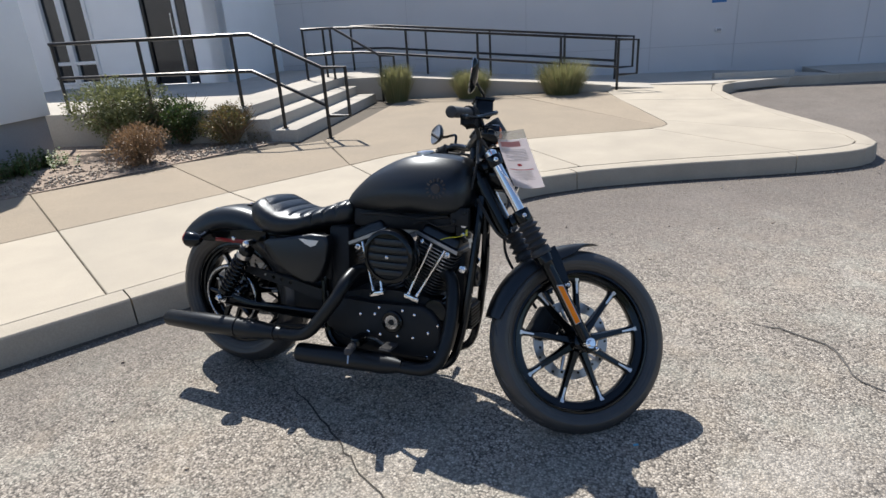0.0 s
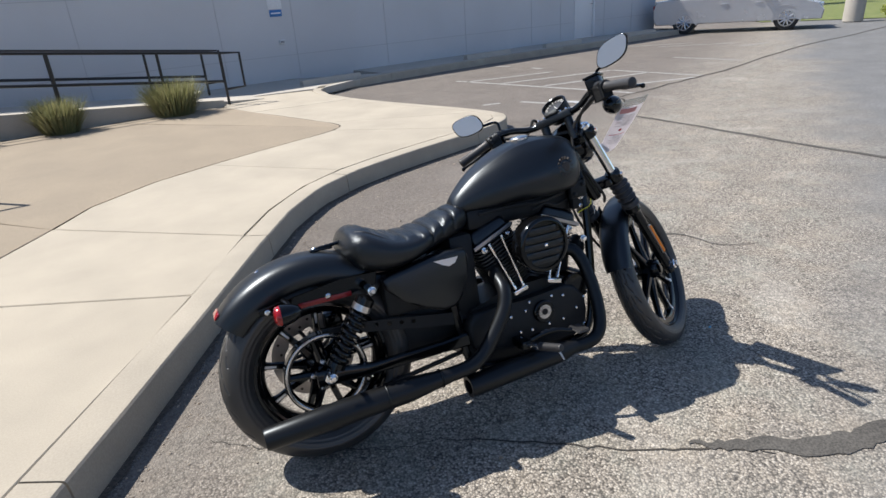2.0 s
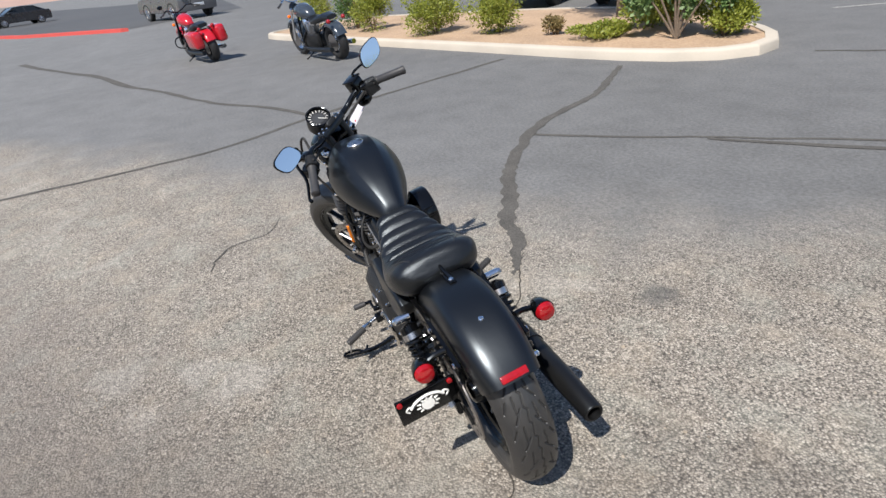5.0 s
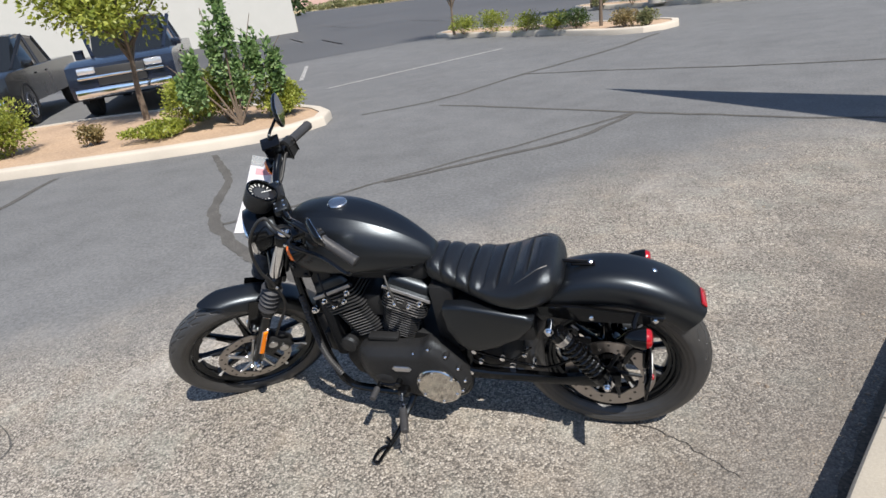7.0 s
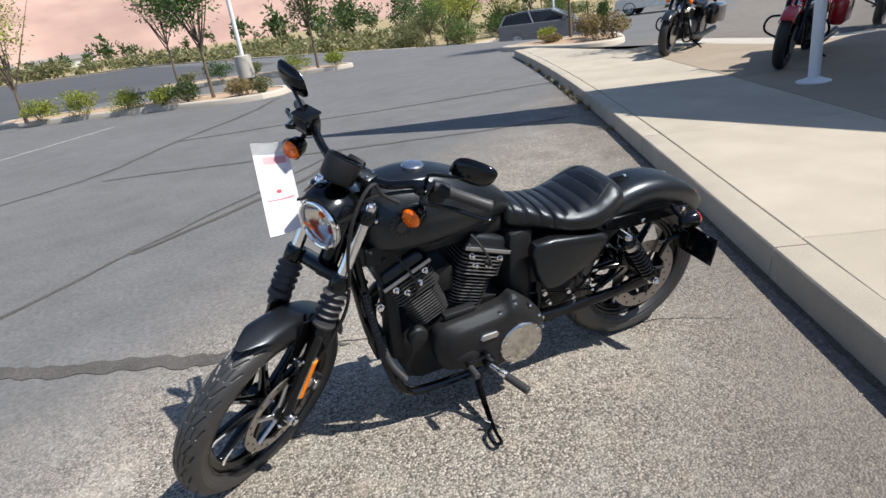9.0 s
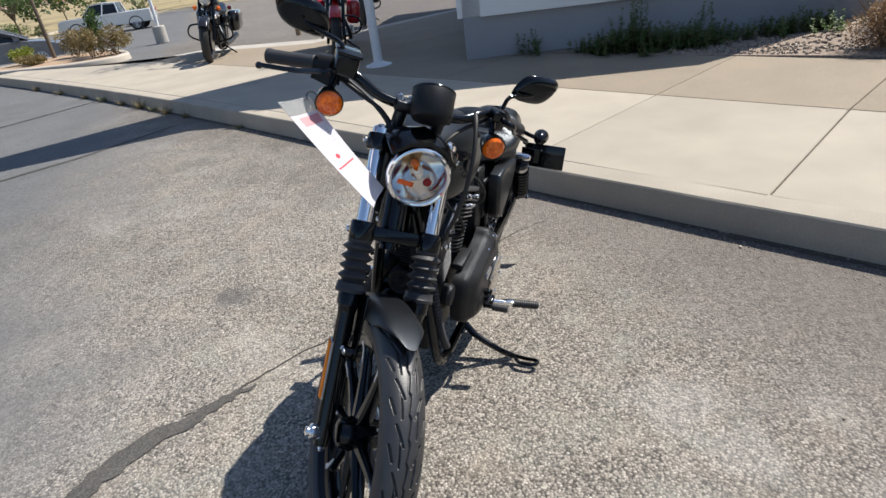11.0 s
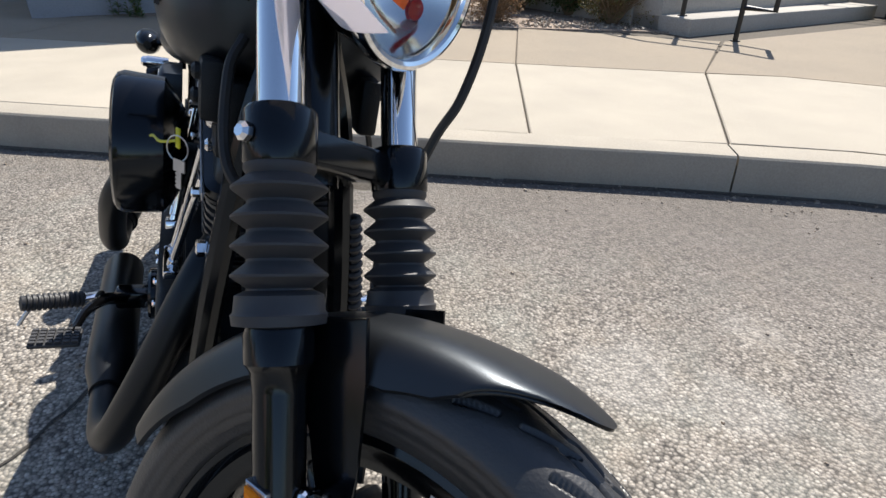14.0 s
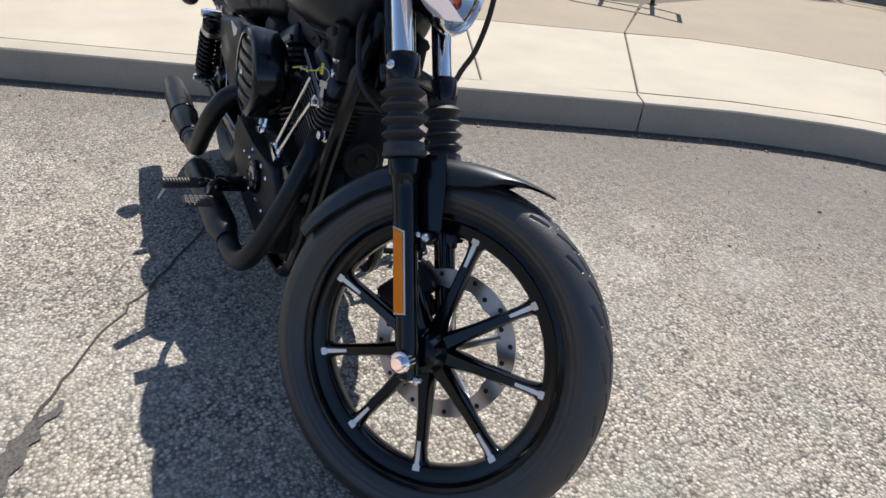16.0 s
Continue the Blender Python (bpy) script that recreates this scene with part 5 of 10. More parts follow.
for s, side in ((-1, "right"), (1, "left")):
    bm = bmesh.new()
    pipe(bm, bar(s), 0.0127, 14)
    tube = bike("handlebar", bm, GLOSS, "gloss black handlebar tube", steered=True)
    g0, g1 = Vector((0.228, 0.257 * s, 0.995)), Vector((0.153, 0.362 * s, 0.956))
    way = (g1 - g0).normalized()
    bm = bmesh.new()
    L = (g1 - g0).length
    lathe(bm, [(0, 0.0175), (0.004, 0.019), (0.012, 0.0165), (L - 0.015, 0.017), (L - 0.01, 0.0185), (L - 0.002, 0.018), (L, 0.015), (L + 0.002, 0.006)], g0, g1, 20)
    bike("grip", bm, GAITER, "black rubber hand grip", steered=True)
    c = g0 - way * 0.03
    bm = bmesh.new()
    lathe(bm, [(-0.02, 0.019), (-0.018, 0.023), (0.026, 0.024), (0.028, 0.020)], c, c + way, 18)
    box(bm, (-0.016, -0.026, -0.03), (0.022, 0.02, 0.012), 0.006, Matrix.Translation(c + Vector((0.0, 0, -0.006))) @ Matrix.Rotation(math.atan2(way.y, way.x) - math.pi / 2, 4, "Z"))
    sw = bike("switch_housing", bm, ENGINE, "black handlebar switch housing", steered=True)
    bm = bmesh.new()
    for dz, dx in ((0.010, -0.024), (-0.004, -0.026), (-0.016, -0.022)):
        ball(bm, c + Vector((dx, 0, dz)), 0.006, n=8)
    bike_each("switch_button", bm, RUBBER, "", sw)
    # perch, lever
    p = c - way * 0.028 + Vector((0.018, 0, 0.004))
    bm = bmesh.new()
    if s < 0:
        box(bm, (-0.03, -0.028, -0.022), (0.030, 0.026, 0.026), 0.006, Matrix.Translation(p + Vector((0.012, 0.01, 0.014))))
        box(bm, (-0.033, -0.031, 0.026), (0.033, 0.029, 0.034), 0.003, Matrix.Translation(p + Vector((0.012, 0.01, 0.014))))
        bike("brake_reservoir", bm, GLOSS, "black brake fluid reservoir", steered=True)
    else:
        box(bm, (-0.018, -0.02, -0.014), (0.030, 0.02, 0.014), 0.006, Matrix.Translation(p))
        bike("clutch_perch", bm, GLOSS, steered=True)
    bm = bmesh.new()
    pts = [p + Vector((0.03, 0.008 * s, -0.002)), p + Vector((0.045, 0.035 * s, -0.006)), g0 + way * 0.05 + Vector((0.050, 0.004 * s, -0.010)), g1 + Vector((0.046, 0.008 * s, -0.012)), g1 + way * 0.022 + Vector((0.046, 0, -0.012))]
    pipe(bm, pts, [0.008, 0.007, 0.0065, 0.006, 0.006], 8)
    ball(bm, pts[-1], 0.009, n=8)
    bike("lever", bm, GLOSS, "black hand lever", steered=True)
    # mirror on a bent stem
    mc = Vector((0.225, 0.315 * s, 1.095))
    bm = bmesh.new()
    pipe(bm, [p + Vector((0.008, 0.004 * s, 0.02)), p + Vector((0.008, 0.012 * s, 0.055)), p.lerp(mc, 0.62) + Vector((0.012, 0, 0.012)), mc + Vector((0.014, -0.008 * s, -0.012)), mc + Vector((0.016, 0, 0))], 0.0055, 8)
    stem = bike("mirror_stem", bm, GLOSS, steered=True)
    face = Vector((-0.96, -0.16 * s, 0.1)).normalized()
    side_way = Vector((0, 0, 1)).cross(face).normalized() * s
    up_way = face.cross(side_way).normalized() * s
    up_way = up_way if up_way.z > 0 else -up_way
    wide = (Vector((0, s, 0)) - face * face.dot(Vector((0, s, 0)))).normalized()

    def mirror_outline(d, k, push):
        out = []
        for j in range(28):
            t = 2 * math.pi * j / 28
            a, b = math.cos(t), math.sin(t)
            a = math.copysign(abs(a) ** 0.66, a)
            b = math.copysign(abs(b) ** 0.72, b)
            out.append(mc + wide * (a * 0.062 * k + b * 0.014) + up_way * b * 0.041 * k + face * push)
        return out

    bm = bmesh.new()
    loft(bm, [mirror_outline(0, 0.35, -0.018), mirror_outline(0, 0.75, -0.014), mirror_outline(0, 0.97, -0.004), mirror_outline(0, 1.0, 0.003), mirror_outline(0, 0.95, 0.005)])
    shell = bike("mirror", bm, GLOSS, "black oval rear-view mirror", steered=True, smooth=60)
    bm = bmesh.new()
    loft(bm, [mirror_outline(0, 0.93, 0.0045), mirror_outline(0, 0.93, 0.0062)])
    bike("mirror_glass", bm, material("mirror_silver", (0.9, 0.9, 0.92), 0.01, metal=1.0, amount=0.0), "mirror glass", shell, 0)
    # turn signal under the controls
    sc = fork(0.756, 0.046, (0.222 if s < 0 else 0.215) * s)
    bm = bmesh.new()
    lathe(bm, [(-0.05, 0.009), (-0.046, 0.018), (-0.03, 0.028), (-0.005, 0.0330), (0.003, 0.0332), (0.003, 0.0305)], sc, sc + Vector((1, 0, -0.06)), 24)
    rod(bm, sc + Vector((-0.03, 0, 0)), p + Vector((-0.01, 0.0, -0.01)), 0.008, n=10)
    sig = bike("front_turn_signal", bm, GLOSS, "front turn signal with amber lens", steered=True)
    bm = bmesh.new()
    lathe(bm, [(0.0, 0.0300), (0.006, 0.0295), (0.012, 0.0245), (0.015, 0.014), (0.016, 0.0)], sc, sc + Vector((1, 0, -0.06)), 28)
    lens = bike("signal_lens", bm, AMBER, "amber lens", sig)
    bm = bmesh.new()
    for rr, count in ((0.0205, 13), (0.0120, 8), (0.0, 1)):
        for k in range(count):
            t = 2 * math.pi * k / count
            ball(bm, sc + Vector((0.0145 - 6.5 * rr * rr, rr * math.cos(t), rr * math.sin(t))), 0.0040 if rr else 0.0065, (0.85, 1, 1), 8)
    tagged(bike("lens_facets", bm, AMBER, "", lens), kind="stuff")
bm = bmesh.new()
for s in (-1, 1):
    rod(bm, fork(0.71, 0.012, 0.05 * s), Vector((0.326, 0.05 * s, 0.985)), 0.016, 0.017, 14)
box(bm, (0.302, -0.075, 0.972), (0.350, 0.075, 1.002), 0.008)
riser = bike("handlebar_riser", bm, SATIN, "black handlebar clamp", steered=True)
bm = bmesh.new()
for x in (0.312, 0.340):
    for y in (-0.06, -0.035, 0.035, 0.06):
        bolt(bm, (x, y, 1.002), (0, 0, 1), 0.005, 0.006)
bike_each("clamp_bolt", bm, CHROME, "", riser)

# speedometer
SC, SW = Vector((0.372, 0, 1.028)), Vector((-0.62, 0, 0.78)).normalized()
bm = bmesh.new()
lathe(bm, [(-0.052, 0.0), (-0.050, 0.030), (-0.045, 0.044), (-0.036, 0.049), (0.018, 0.052), (0.024, 0.050), (0.024, 0.046)], SC, SC + SW, 36, cap=False)
box(bm, (-0.05, -0.028, -0.012), (0.02, 0.028, 0.010), 0.006, Matrix.Translation(Vector((0.345, 0, 0.99))) @ Matrix.Rotation(radians(30), 4, "Y"))
sp = bike("speedometer", bm, ENGINE, "round black speedometer with a pale dial", steered=True)
bm = bmesh.new()
lathe(bm, [(0.010, 0.0), (0.010, 0.0462)], SC, SC + SW, 36, cap=False)
bike("dial", bm, material("dial_face", (0.012, 0.012, 0.014), 0.4), "", sp)
bm = bmesh.new()
lathe(bm, [(0.0112, 0.0), (0.0112, 0.026)], SC, SC + SW, 30, cap=False)
bike("dial_centre", bm, material("dial_pale", (0.045, 0.047, 0.05), 0.3), "", sp)
bm = bmesh.new()
_, u, v = frame_of(SW)
for k in range(13):
    t = radians(-130 + 260 * k / 12)
    d = (u * math.sin(t) + v * math.cos(t))
    rod(bm, SC + SW * 0.0118 + d * 0.031, SC + SW * 0.0118 + d * 0.042, 0.0016, n=4)
bike_each("dial_mark", bm, WHITE_INK, "", sp, 0)
bm = bmesh.new()
rod(bm, SC + SW * 0.013, SC + SW * 0.013 - v * 0.034 - u * 0.018, 0.0016, n=5)
bike("needle", bm, WHITE_INK, "", sp, 0)
bm = bmesh.new()
torus(bm, SC + SW * 0.022, SW, 0.049, 0.0035, 40, 8)
bike("bezel", bm, GLOSS, "", sp)

# cables between bars and frame
for name, pts in (("throttle_cable", [(0.25, -0.215, 0.99), (0.292, -0.15, 0.972), (0.315, -0.09, 0.952), (0.318, -0.045, 0.90), (0.30, -0.03, 0.80)]),
                  ("brake_hose", [fork(0.62, -0.05, -0.035), fork(0.58, -0.055, -0.050), fork(0.49, -0.05, -0.055), fork(0.44, -0.02, -0.03)]),
                  ("wiring_loom", [(0.26, 0.20, 0.99), (0.32, 0.12, 0.965), (0.36, 0.07, 0.93), (0.35, 0.05, 0.86)]),
                  ("wiring_loom", [(0.26, -0.20, 0.995), (0.30, -0.12, 0.965), (0.35, -0.07, 0.93), (0.35, -0.05, 0.86)])):
    bm = bmesh.new()
    pipe(bm, pts, 0.0055, 8)
    bike(name, bm, RUBBER, "black cable from the bars", steered=True)

# ---- tank, seat and rear ----
def rounded(x, half, z0, z1, power=2.6, n=32, belly=0.45, flat=0.0):
    """A rounded cross-section at x; belly: the height of the widest place."""
    out = []
    zm = z0 + (z1 - z0) * belly
    for k in range(n):
        t = 2 * math.pi * k / n
        a, b = math.cos(t), math.sin(t)
        y = half * math.copysign(abs(a) ** (2 / power), a)
        q = math.copysign(abs(b) ** (2 / power), b)
        out.append(Vector((x, y, zm + (q * (z1 - zm) if q > 0 else q * (zm - z0)))))
    return out


def smooth_table(rows, n):
    """Rows of numbers drawn out into n rows along a smooth line."""
    pts = [list(r) for r in rows]
    cols = list(zip(*pts))
    out = []
    for k in range(n):
        q = k / (n - 1) * (len(pts) - 1)
        i = min(int(q), len(pts) - 2)
        t = q - i
        row = []
        for c in cols:
            p0, p1, p2, p3 = c[max(i - 1, 0)], c[i], c[i + 1], c[min(i + 2, len(c) - 1)]
            row.append(0.5 * (2 * p1 + (p2 - p0) * t + (2 * p0 - 5 * p1 + 4 * p2 - p3) * t * t + (3 * p1 - p0 - 3 * p2 + p3) * t ** 3))
        out.append(row)
    return out


bm = bmesh.new()
rows = [(0.322, 0.045, 0.800, 0.865), (0.312, 0.085, 0.765, 0.905), (0.280, 0.118, 0.740, 0.932), (0.215, 0.140, 0.730, 0.944), (0.13, 0.146, 0.728, 0.946), (0.05, 0.136, 0.728, 0.932),
        (-0.03, 0.116, 0.727, 0.900), (-0.10, 0.089, 0.726, 0.860), (-0.155, 0.064, 0.727, 0.816), (-0.19, 0.046, 0.730, 0.780), (-0.203, 0.03, 0.738, 0.752)]


def tank_ring(x, h, z0, z1, n=6):
    """A tank section: a nearly flat top between two soft ridges, full sides, a narrow underside."""
    tall = z1 - z0
    half_side = [(0.0, 1.0), (0.26, 0.992), (0.44, 0.965), (0.52, 0.938), (0.74, 0.80), (0.93, 0.58), (1.0, 0.38), (0.95, 0.18), (0.80, 0.05), (0.45, 0.0)]
    line = [(h * a, 0, z0 + tall * b) for a, b in half_side]
    full = [(-p[0], 0, p[2]) for p in reversed(line[1:])] + line
    return [Vector((x, p.x, p.z)) for p in curve_points(full, 4)]


loft(bm, [tank_ring(x, h, z0, z1) for x, h, z0, z1 in smooth_table(rows, 44)])
TANK = bike("fuel_tank", bm, SATIN, "matte black teardrop fuel tank", smooth=60)
bm = bmesh.new()
cap = Vector((0.117, 0.0, 0.944))
lathe(bm, [(-0.006, 0.034), (0.006, 0.034), (0.010, 0.031), (0.013, 0.020), (0.014, 0.0)], cap, cap + Vector((-0.07, 0, 1)), 32)
bike("fuel_cap", bm, STEEL, "brushed steel filler cap", TANK)
for s in (-1, 1):
    bm = bmesh.new()
    for k in range(14):
        t = 2 * math.pi * k / 14
        c = Vector((0.215 + 0.030 * math.cos(t), s * 0.1,  0.832 + 0.030 * math.sin(t)))
        half = float(np.interp(-c.x, [-0.28, -0.215, -0.13], [0.118, 0.140, 0.146]))
        up = (c.z - 0.730) / 0.214
        c.y = s * (half * float(np.interp(up, [0.18, 0.38, 0.58, 0.80], [0.95, 1.0, 0.955, 0.82])) + 0.0004)
        box(bm, (-0.003, -0.0035, -0.005), (0.003, 0.0035, 0.005), 0, Matrix.Translation(c) @ Matrix.Rotation(-t + math.pi / 2, 4, "Y"))
    lathe(bm, [(0, 0.017), (0.004, 0.017), (0.005, 0.012), (0.005, 0)], (0.215, 0.136 * s, 0.832), (0.215, 1.136 * s, 0.832), 20)
    tagged(bike("tank_emblem", bm, material("dark_emblem", (0.045, 0.038, 0.036), 0.6), "faded round dark emblem", TANK, 0), kind="stuff")

# solo seat with pleats: the ridges run across
bm = bmesh.new()
rows = [(-0.165, 0.058, 0.700, 0.742), (-0.18, 0.074, 0.672, 0.758), (-0.22, 0.088, 0.655, 0.753), (-0.28, 0.104, 0.642, 0.731), (-0.34, 0.124, 0.626, 0.713), (-0.40, 0.144, 0.610, 0.706), (-0.46, 0.157, 0.600, 0.716),
        (-0.51, 0.158, 0.598, 0.738), (-0.555, 0.150, 0.608, 0.756), (-0.59, 0.132, 0.630, 0.750), (-0.612, 0.10, 0.665, 0.722), (-0.622, 0.06, 0.68, 0.705)]
table = smooth_table(rows, 120)
rings = []
for x, h, z0, z1 in table:
    ring = rounded(x, h, z0, z1, 2.7, 44, 0.55)
    u = (-0.205 - x) / 0.047
    if -0.3 < u < 7.2:
        groove = max(0.0, 1 - abs((u % 1) - 0.5) / 0.14) ** 1.2
        puff = math.sin(math.pi * ((u + 0.5) % 1))
        zm = z0 + (z1 - z0) * 0.55
        for k, p in enumerate(ring):
            reach = 0.86 if u < 3.2 else 0.86 - 0.09 * (u - 3.2)
            if p.z > zm - 0.015 and abs(p.y) < h * (1.1 if u < 3.2 else reach):
                p.z += 0.0035 * puff - 0.0085 * groove
                p.y *= 1 + (0.02 * puff - 0.05 * groove if u < 3.2 else 0)
    rings.append(ring)
loft(bm, rings)
SEAT = bike("seat", bm, LEATHER, "black pleated vinyl solo seat", smooth=50)
bm = bmesh.new()
for s in (-1, 1):
    pts = []
    for q in np.linspace(0, 1, 9):
        x = -0.36 - 0.215 * q
        h = float(np.interp(-x, [-r[0] for r in table], [r[1] for r in table]))
        z1 = float(np.interp(-x, [-r[0] for r in table], [r[3] for r in table]))
        y = h * (0.90 - 0.36 * q ** 1.5)
        pts.append((x, s * y, z1 - 0.012 - 0.030 * (1 - q) ** 1.5 + 0.006))
    pipe(bm, pts, 0.003, 6)
pipe(bm, [(-0.575, -0.068, 0.742), (-0.585, 0, 0.748), (-0.575, 0.068, 0.742)], 0.003, 6)
bike("seat_piping", bm, SEAM, "raised stitched seam", SEAT)
bm = bmesh.new()
pipe(bm, [(-0.60, 0, 0.716), (-0.645, 0, 0.712), (-0.705, 0, 0.708)], 0.006, 8)
box(bm, (-0.715, -0.012, 0.701), (-0.64, 0.012, 0.709), 0.003)
bike("seat_tab", bm, GLOSS, "", SEAT)
bm = bmesh.new()
bolt(bm, (-0.70, 0, 0.708), (0, 0, 1), 0.008, 0.007)
bike("seat_bolt", bm, CHROME, "", SEAT)

bm = bmesh.new()
fender(bm, AXLE_R + Vector((0.005, 0, 0)), 0.383, 48, 141, 0.098, 0.085, 0.005, 56, taper=0.10)
RF = bike("rear_fender", bm, SATIN, "matte black bobbed rear mudguard", smooth=50)
bm = bmesh.new()
bolt(bm, (-0.89, 0, 0.676), (-0.36, 0, 0.93), 0.008, 0.006)
bike("fender_bolt", bm, CHROME, "chrome dome bolt", RF)
bm = bmesh.new()
t = radians(138.5)
c = AXLE_R + Vector((0.005 + math.cos(t) * 0.3845, 0, math.sin(t) * 0.3845))
box(bm, (-0.003, -0.040, -0.011), (0.004, 0.040, 0.011), 0.003, Matrix.Translation(c) @ Matrix.Rotation(radians(43), 4, "Y"))
bike("rear_reflector", bm, RED_LENS, "red rear reflector", RF)
for s in (-1, 1):
    bm = bmesh.new()
    prism(bm, [(-0.535, 0.104 * s, 0.620), (-0.545, 0.104 * s, 0.578), (-0.66, 0.104 * s, 0.562), (-0.86, 0.104 * s, 0.555), (-0.915, 0.104 * s, 0.566), (-0.92, 0.104 * s, 0.584), (-0.86, 0.104 * s, 0.592), (-0.66, 0.104 * s, 0.618)], (0, 0.012 * s, 0), 0.003)
    strut = bike("fender_strut", bm, GLOSS, "gloss black mudguard strut")
    bm = bmesh.new()
    for x, z in ((-0.705, 0.578), (-0.893, 0.574)):
        bolt(bm, (x, 0.116 * s, z), (0, s, 0), 0.009, 0.007)
    bike_each("strut_bolt", bm, CHROME, "", strut)
    if s < 0:
        bm = bmesh.new()
        box(bm, (-0.80, -0.1195, 0.560), (-0.63, -0.1155, 0.576), 0.001)
        bike("side_reflector", bm, RED_REFLECTOR, "dark red side reflector", strut)
    # rear turn signals
    c = Vector((-0.862, 0.197 * s, 0.577))
    bm = bmesh.new()
    lathe(bm, [(-0.058, 0.010), (-0.05, 0.019), (-0.03, 0.028), (-0.004, 0.033), (0.004, 0.033)], c, c + Vector((-1, 0, 0)), 24)
    pipe(bm, [c + Vector((0.03, -0.01 * s, 0.0)), c + Vector((0.03, -0.05 * s, 0.012)), c + Vector((0.02, -0.085 * s, 0.02))], 0.009, 10)
    sig = bike("rear_turn_signal", bm, GLOSS, "rear turn signal with red lens")
    bm = bmesh.new()
    lathe(bm, [(0.002, 0.0305), (0.010, 0.030), (0.018, 0.025), (0.022, 0.014), (0.023, 0.0)], c, c + Vector((-1, 0, 0)), 28)
    torus(bm, c + Vector((-0.018, 0, 0)), (1, 0, 0), 0.019, 0.0022, 28, 6)
    bike("signal_lens", bm, RED_LENS, "red lens", sig)
    # shock absorbers
    a, b = Vector((-0.581, 0.162 * s, 0.578)), Vector((-0.748, 0.152 * s, 0.332))
    way = (b - a).normalized()
    bm = bmesh.new()
    L = (b - a).length
    lathe(bm, [(0.02, 0.010), (0.03, 0.030), (0.075, 0.030), (0.08, 0.018), (L - 0.05, 0.018), (L - 0.048, 0.031), (L - 0.03, 0.031), (L - 0.025, 0.010), (L, 0.010)], a, b, 20)
    sh = bike("shock_absorber", bm, GLOSS, "black coil-over rear shock")
    bm = bmesh.new()
    turns = 8.0
    _, u, v = frame_of(way)
    pts = [a + way * (0.078 + (L - 0.13) * k / 96) + (u * math.cos(2 * math.pi * turns * k / 96) + v * math.sin(2 * math.pi * turns * k / 96)) * 0.0300 for k in range(97)]
    pipe(bm, pts, 0.0055, 8, 1)
    bike("spring", bm, GLOSS, "", sh)
    bm = bmesh.new()
    lathe(bm, [(0.052, 0.0308), (0.072, 0.0308)], a, b, 20)
    bike("preload_collar", bm, STEEL, "bright adjuster collar", sh)
    bm = bmesh.new()
    for q in (a, b):
        lathe(bm, [(-0.02, 0.014), (0.026, 0.014)], q, q + Vector((0, s, 0)), 14)
        bolt(bm, q + Vector((0, 0.026 * s, 0)), (0, s, 0), 0.012, 0.012)
    bike_each("mount_bolt", bm, CHROME, "", sh)
    # side covers below the seat
    bm = bmesh.new()
    outline = [(-0.220, 0.600), (-0.232, 0.630), (-0.30, 0.634), (-0.50, 0.600), (-0.528, 0.586), (-0.524, 0.553), (-0.47, 0.505), (-0.40, 0.458), (-0.335, 0.436), (-0.290, 0.438), (-0.258, 0.468), (-0.236, 0.535)]
    prism(bm, [(x, 0.112 * s, z) for x, z in outline], (0, 0.042 * s, 0), 0.014, 3)
    cover = bike("side_cover", bm, SATIN, "matte black side cover", smooth=50)
    if s < 0:
        bm = bmesh.new()
        prism(bm, [(-0.262, -0.153, 0.611), (-0.275, -0.153, 0.592), (-0.298, -0.153, 0.584), (-0.322, -0.153, 0.594), (-0.352, -0.153, 0.612)], (0, -0.003, 0), 0.0)
        bike("badge", bm, SILVER, "small bright shield badge", cover)
    # swingarm
    bm = bmesh.new()
    rings = []
    for x, z, hz, hy, y in ((-0.20, 0.298, 0.028, 0.02, 0.105), (-0.35, 0.298, 0.019, 0.017, 0.115), (-0.60, 0.303, 0.018, 0.013, 0.125), (-0.70, 0.314, 0.026, 0.012, 0.128), (-0.79, 0.322, 0.026, 0.010, 0.128)):
        rings.append([Vector((x, y * s + a * hy, z + b * hz)) for a, b in ((-1, -0.7), (-0.7, -1), (0.7, -1), (1, -0.7), (1, 0.7), (0.7, 1), (-0.7, 1), (-1, 0.7))])
    loft(bm, rings)
    arm = bike("swingarm", bm, GLOSS, "black swingarm")
    bm = bmesh.new()
    rod(bm, AXLE_R + Vector((0, 0.128 * s, 0)), AXLE_R + Vector((0, 0.152 * s, 0)), 0.019, n=6)
    rod(bm, AXLE_R + Vector((0, 0.15 * s, 0)), AXLE_R + Vector((0, 0.160 * s, 0)), 0.011, n=12)
    bike("axle_nut", bm, CHROME, "chrome axle nut", arm)

# belt drive on the right, caliper on the left
bm = bmesh.new()
lathe(bm, [(-0.10, 0.118), (-0.10, 0.137), (-0.070, 0.137), (-0.070, 0.118)], AXLE_R, AXLE_R + Vector((0, 1, 0)), 72, cap=False)
PUL = bike("belt_pulley", bm, GLOSS, "black rear belt pulley with a bright edge")
bm = bmesh.new()
torus(bm, AXLE_R + Vector((0, -0.101, 0)), (0, 1, 0), 0.128, 0.0045, 64, 6, 0.5)
bike("pulley_edge", bm, STEEL, "bright machined edge", PUL)
bm = bmesh.new()
for k in range(5):
    t = 2 * math.pi * k / 5 + 0.5
    rod(bm, AXLE_R + Vector((0.02 * math.cos(t), -0.088, 0.02 * math.sin(t))), AXLE_R + Vector((0.123 * math.cos(t), -0.088, 0.123 * math.sin(t))), 0.016, 0.012, 8)
lathe(bm, [(-0.104, 0.03), (-0.075, 0.05)], AXLE_R, AXLE_R + Vector((0, 1, 0)), 24)
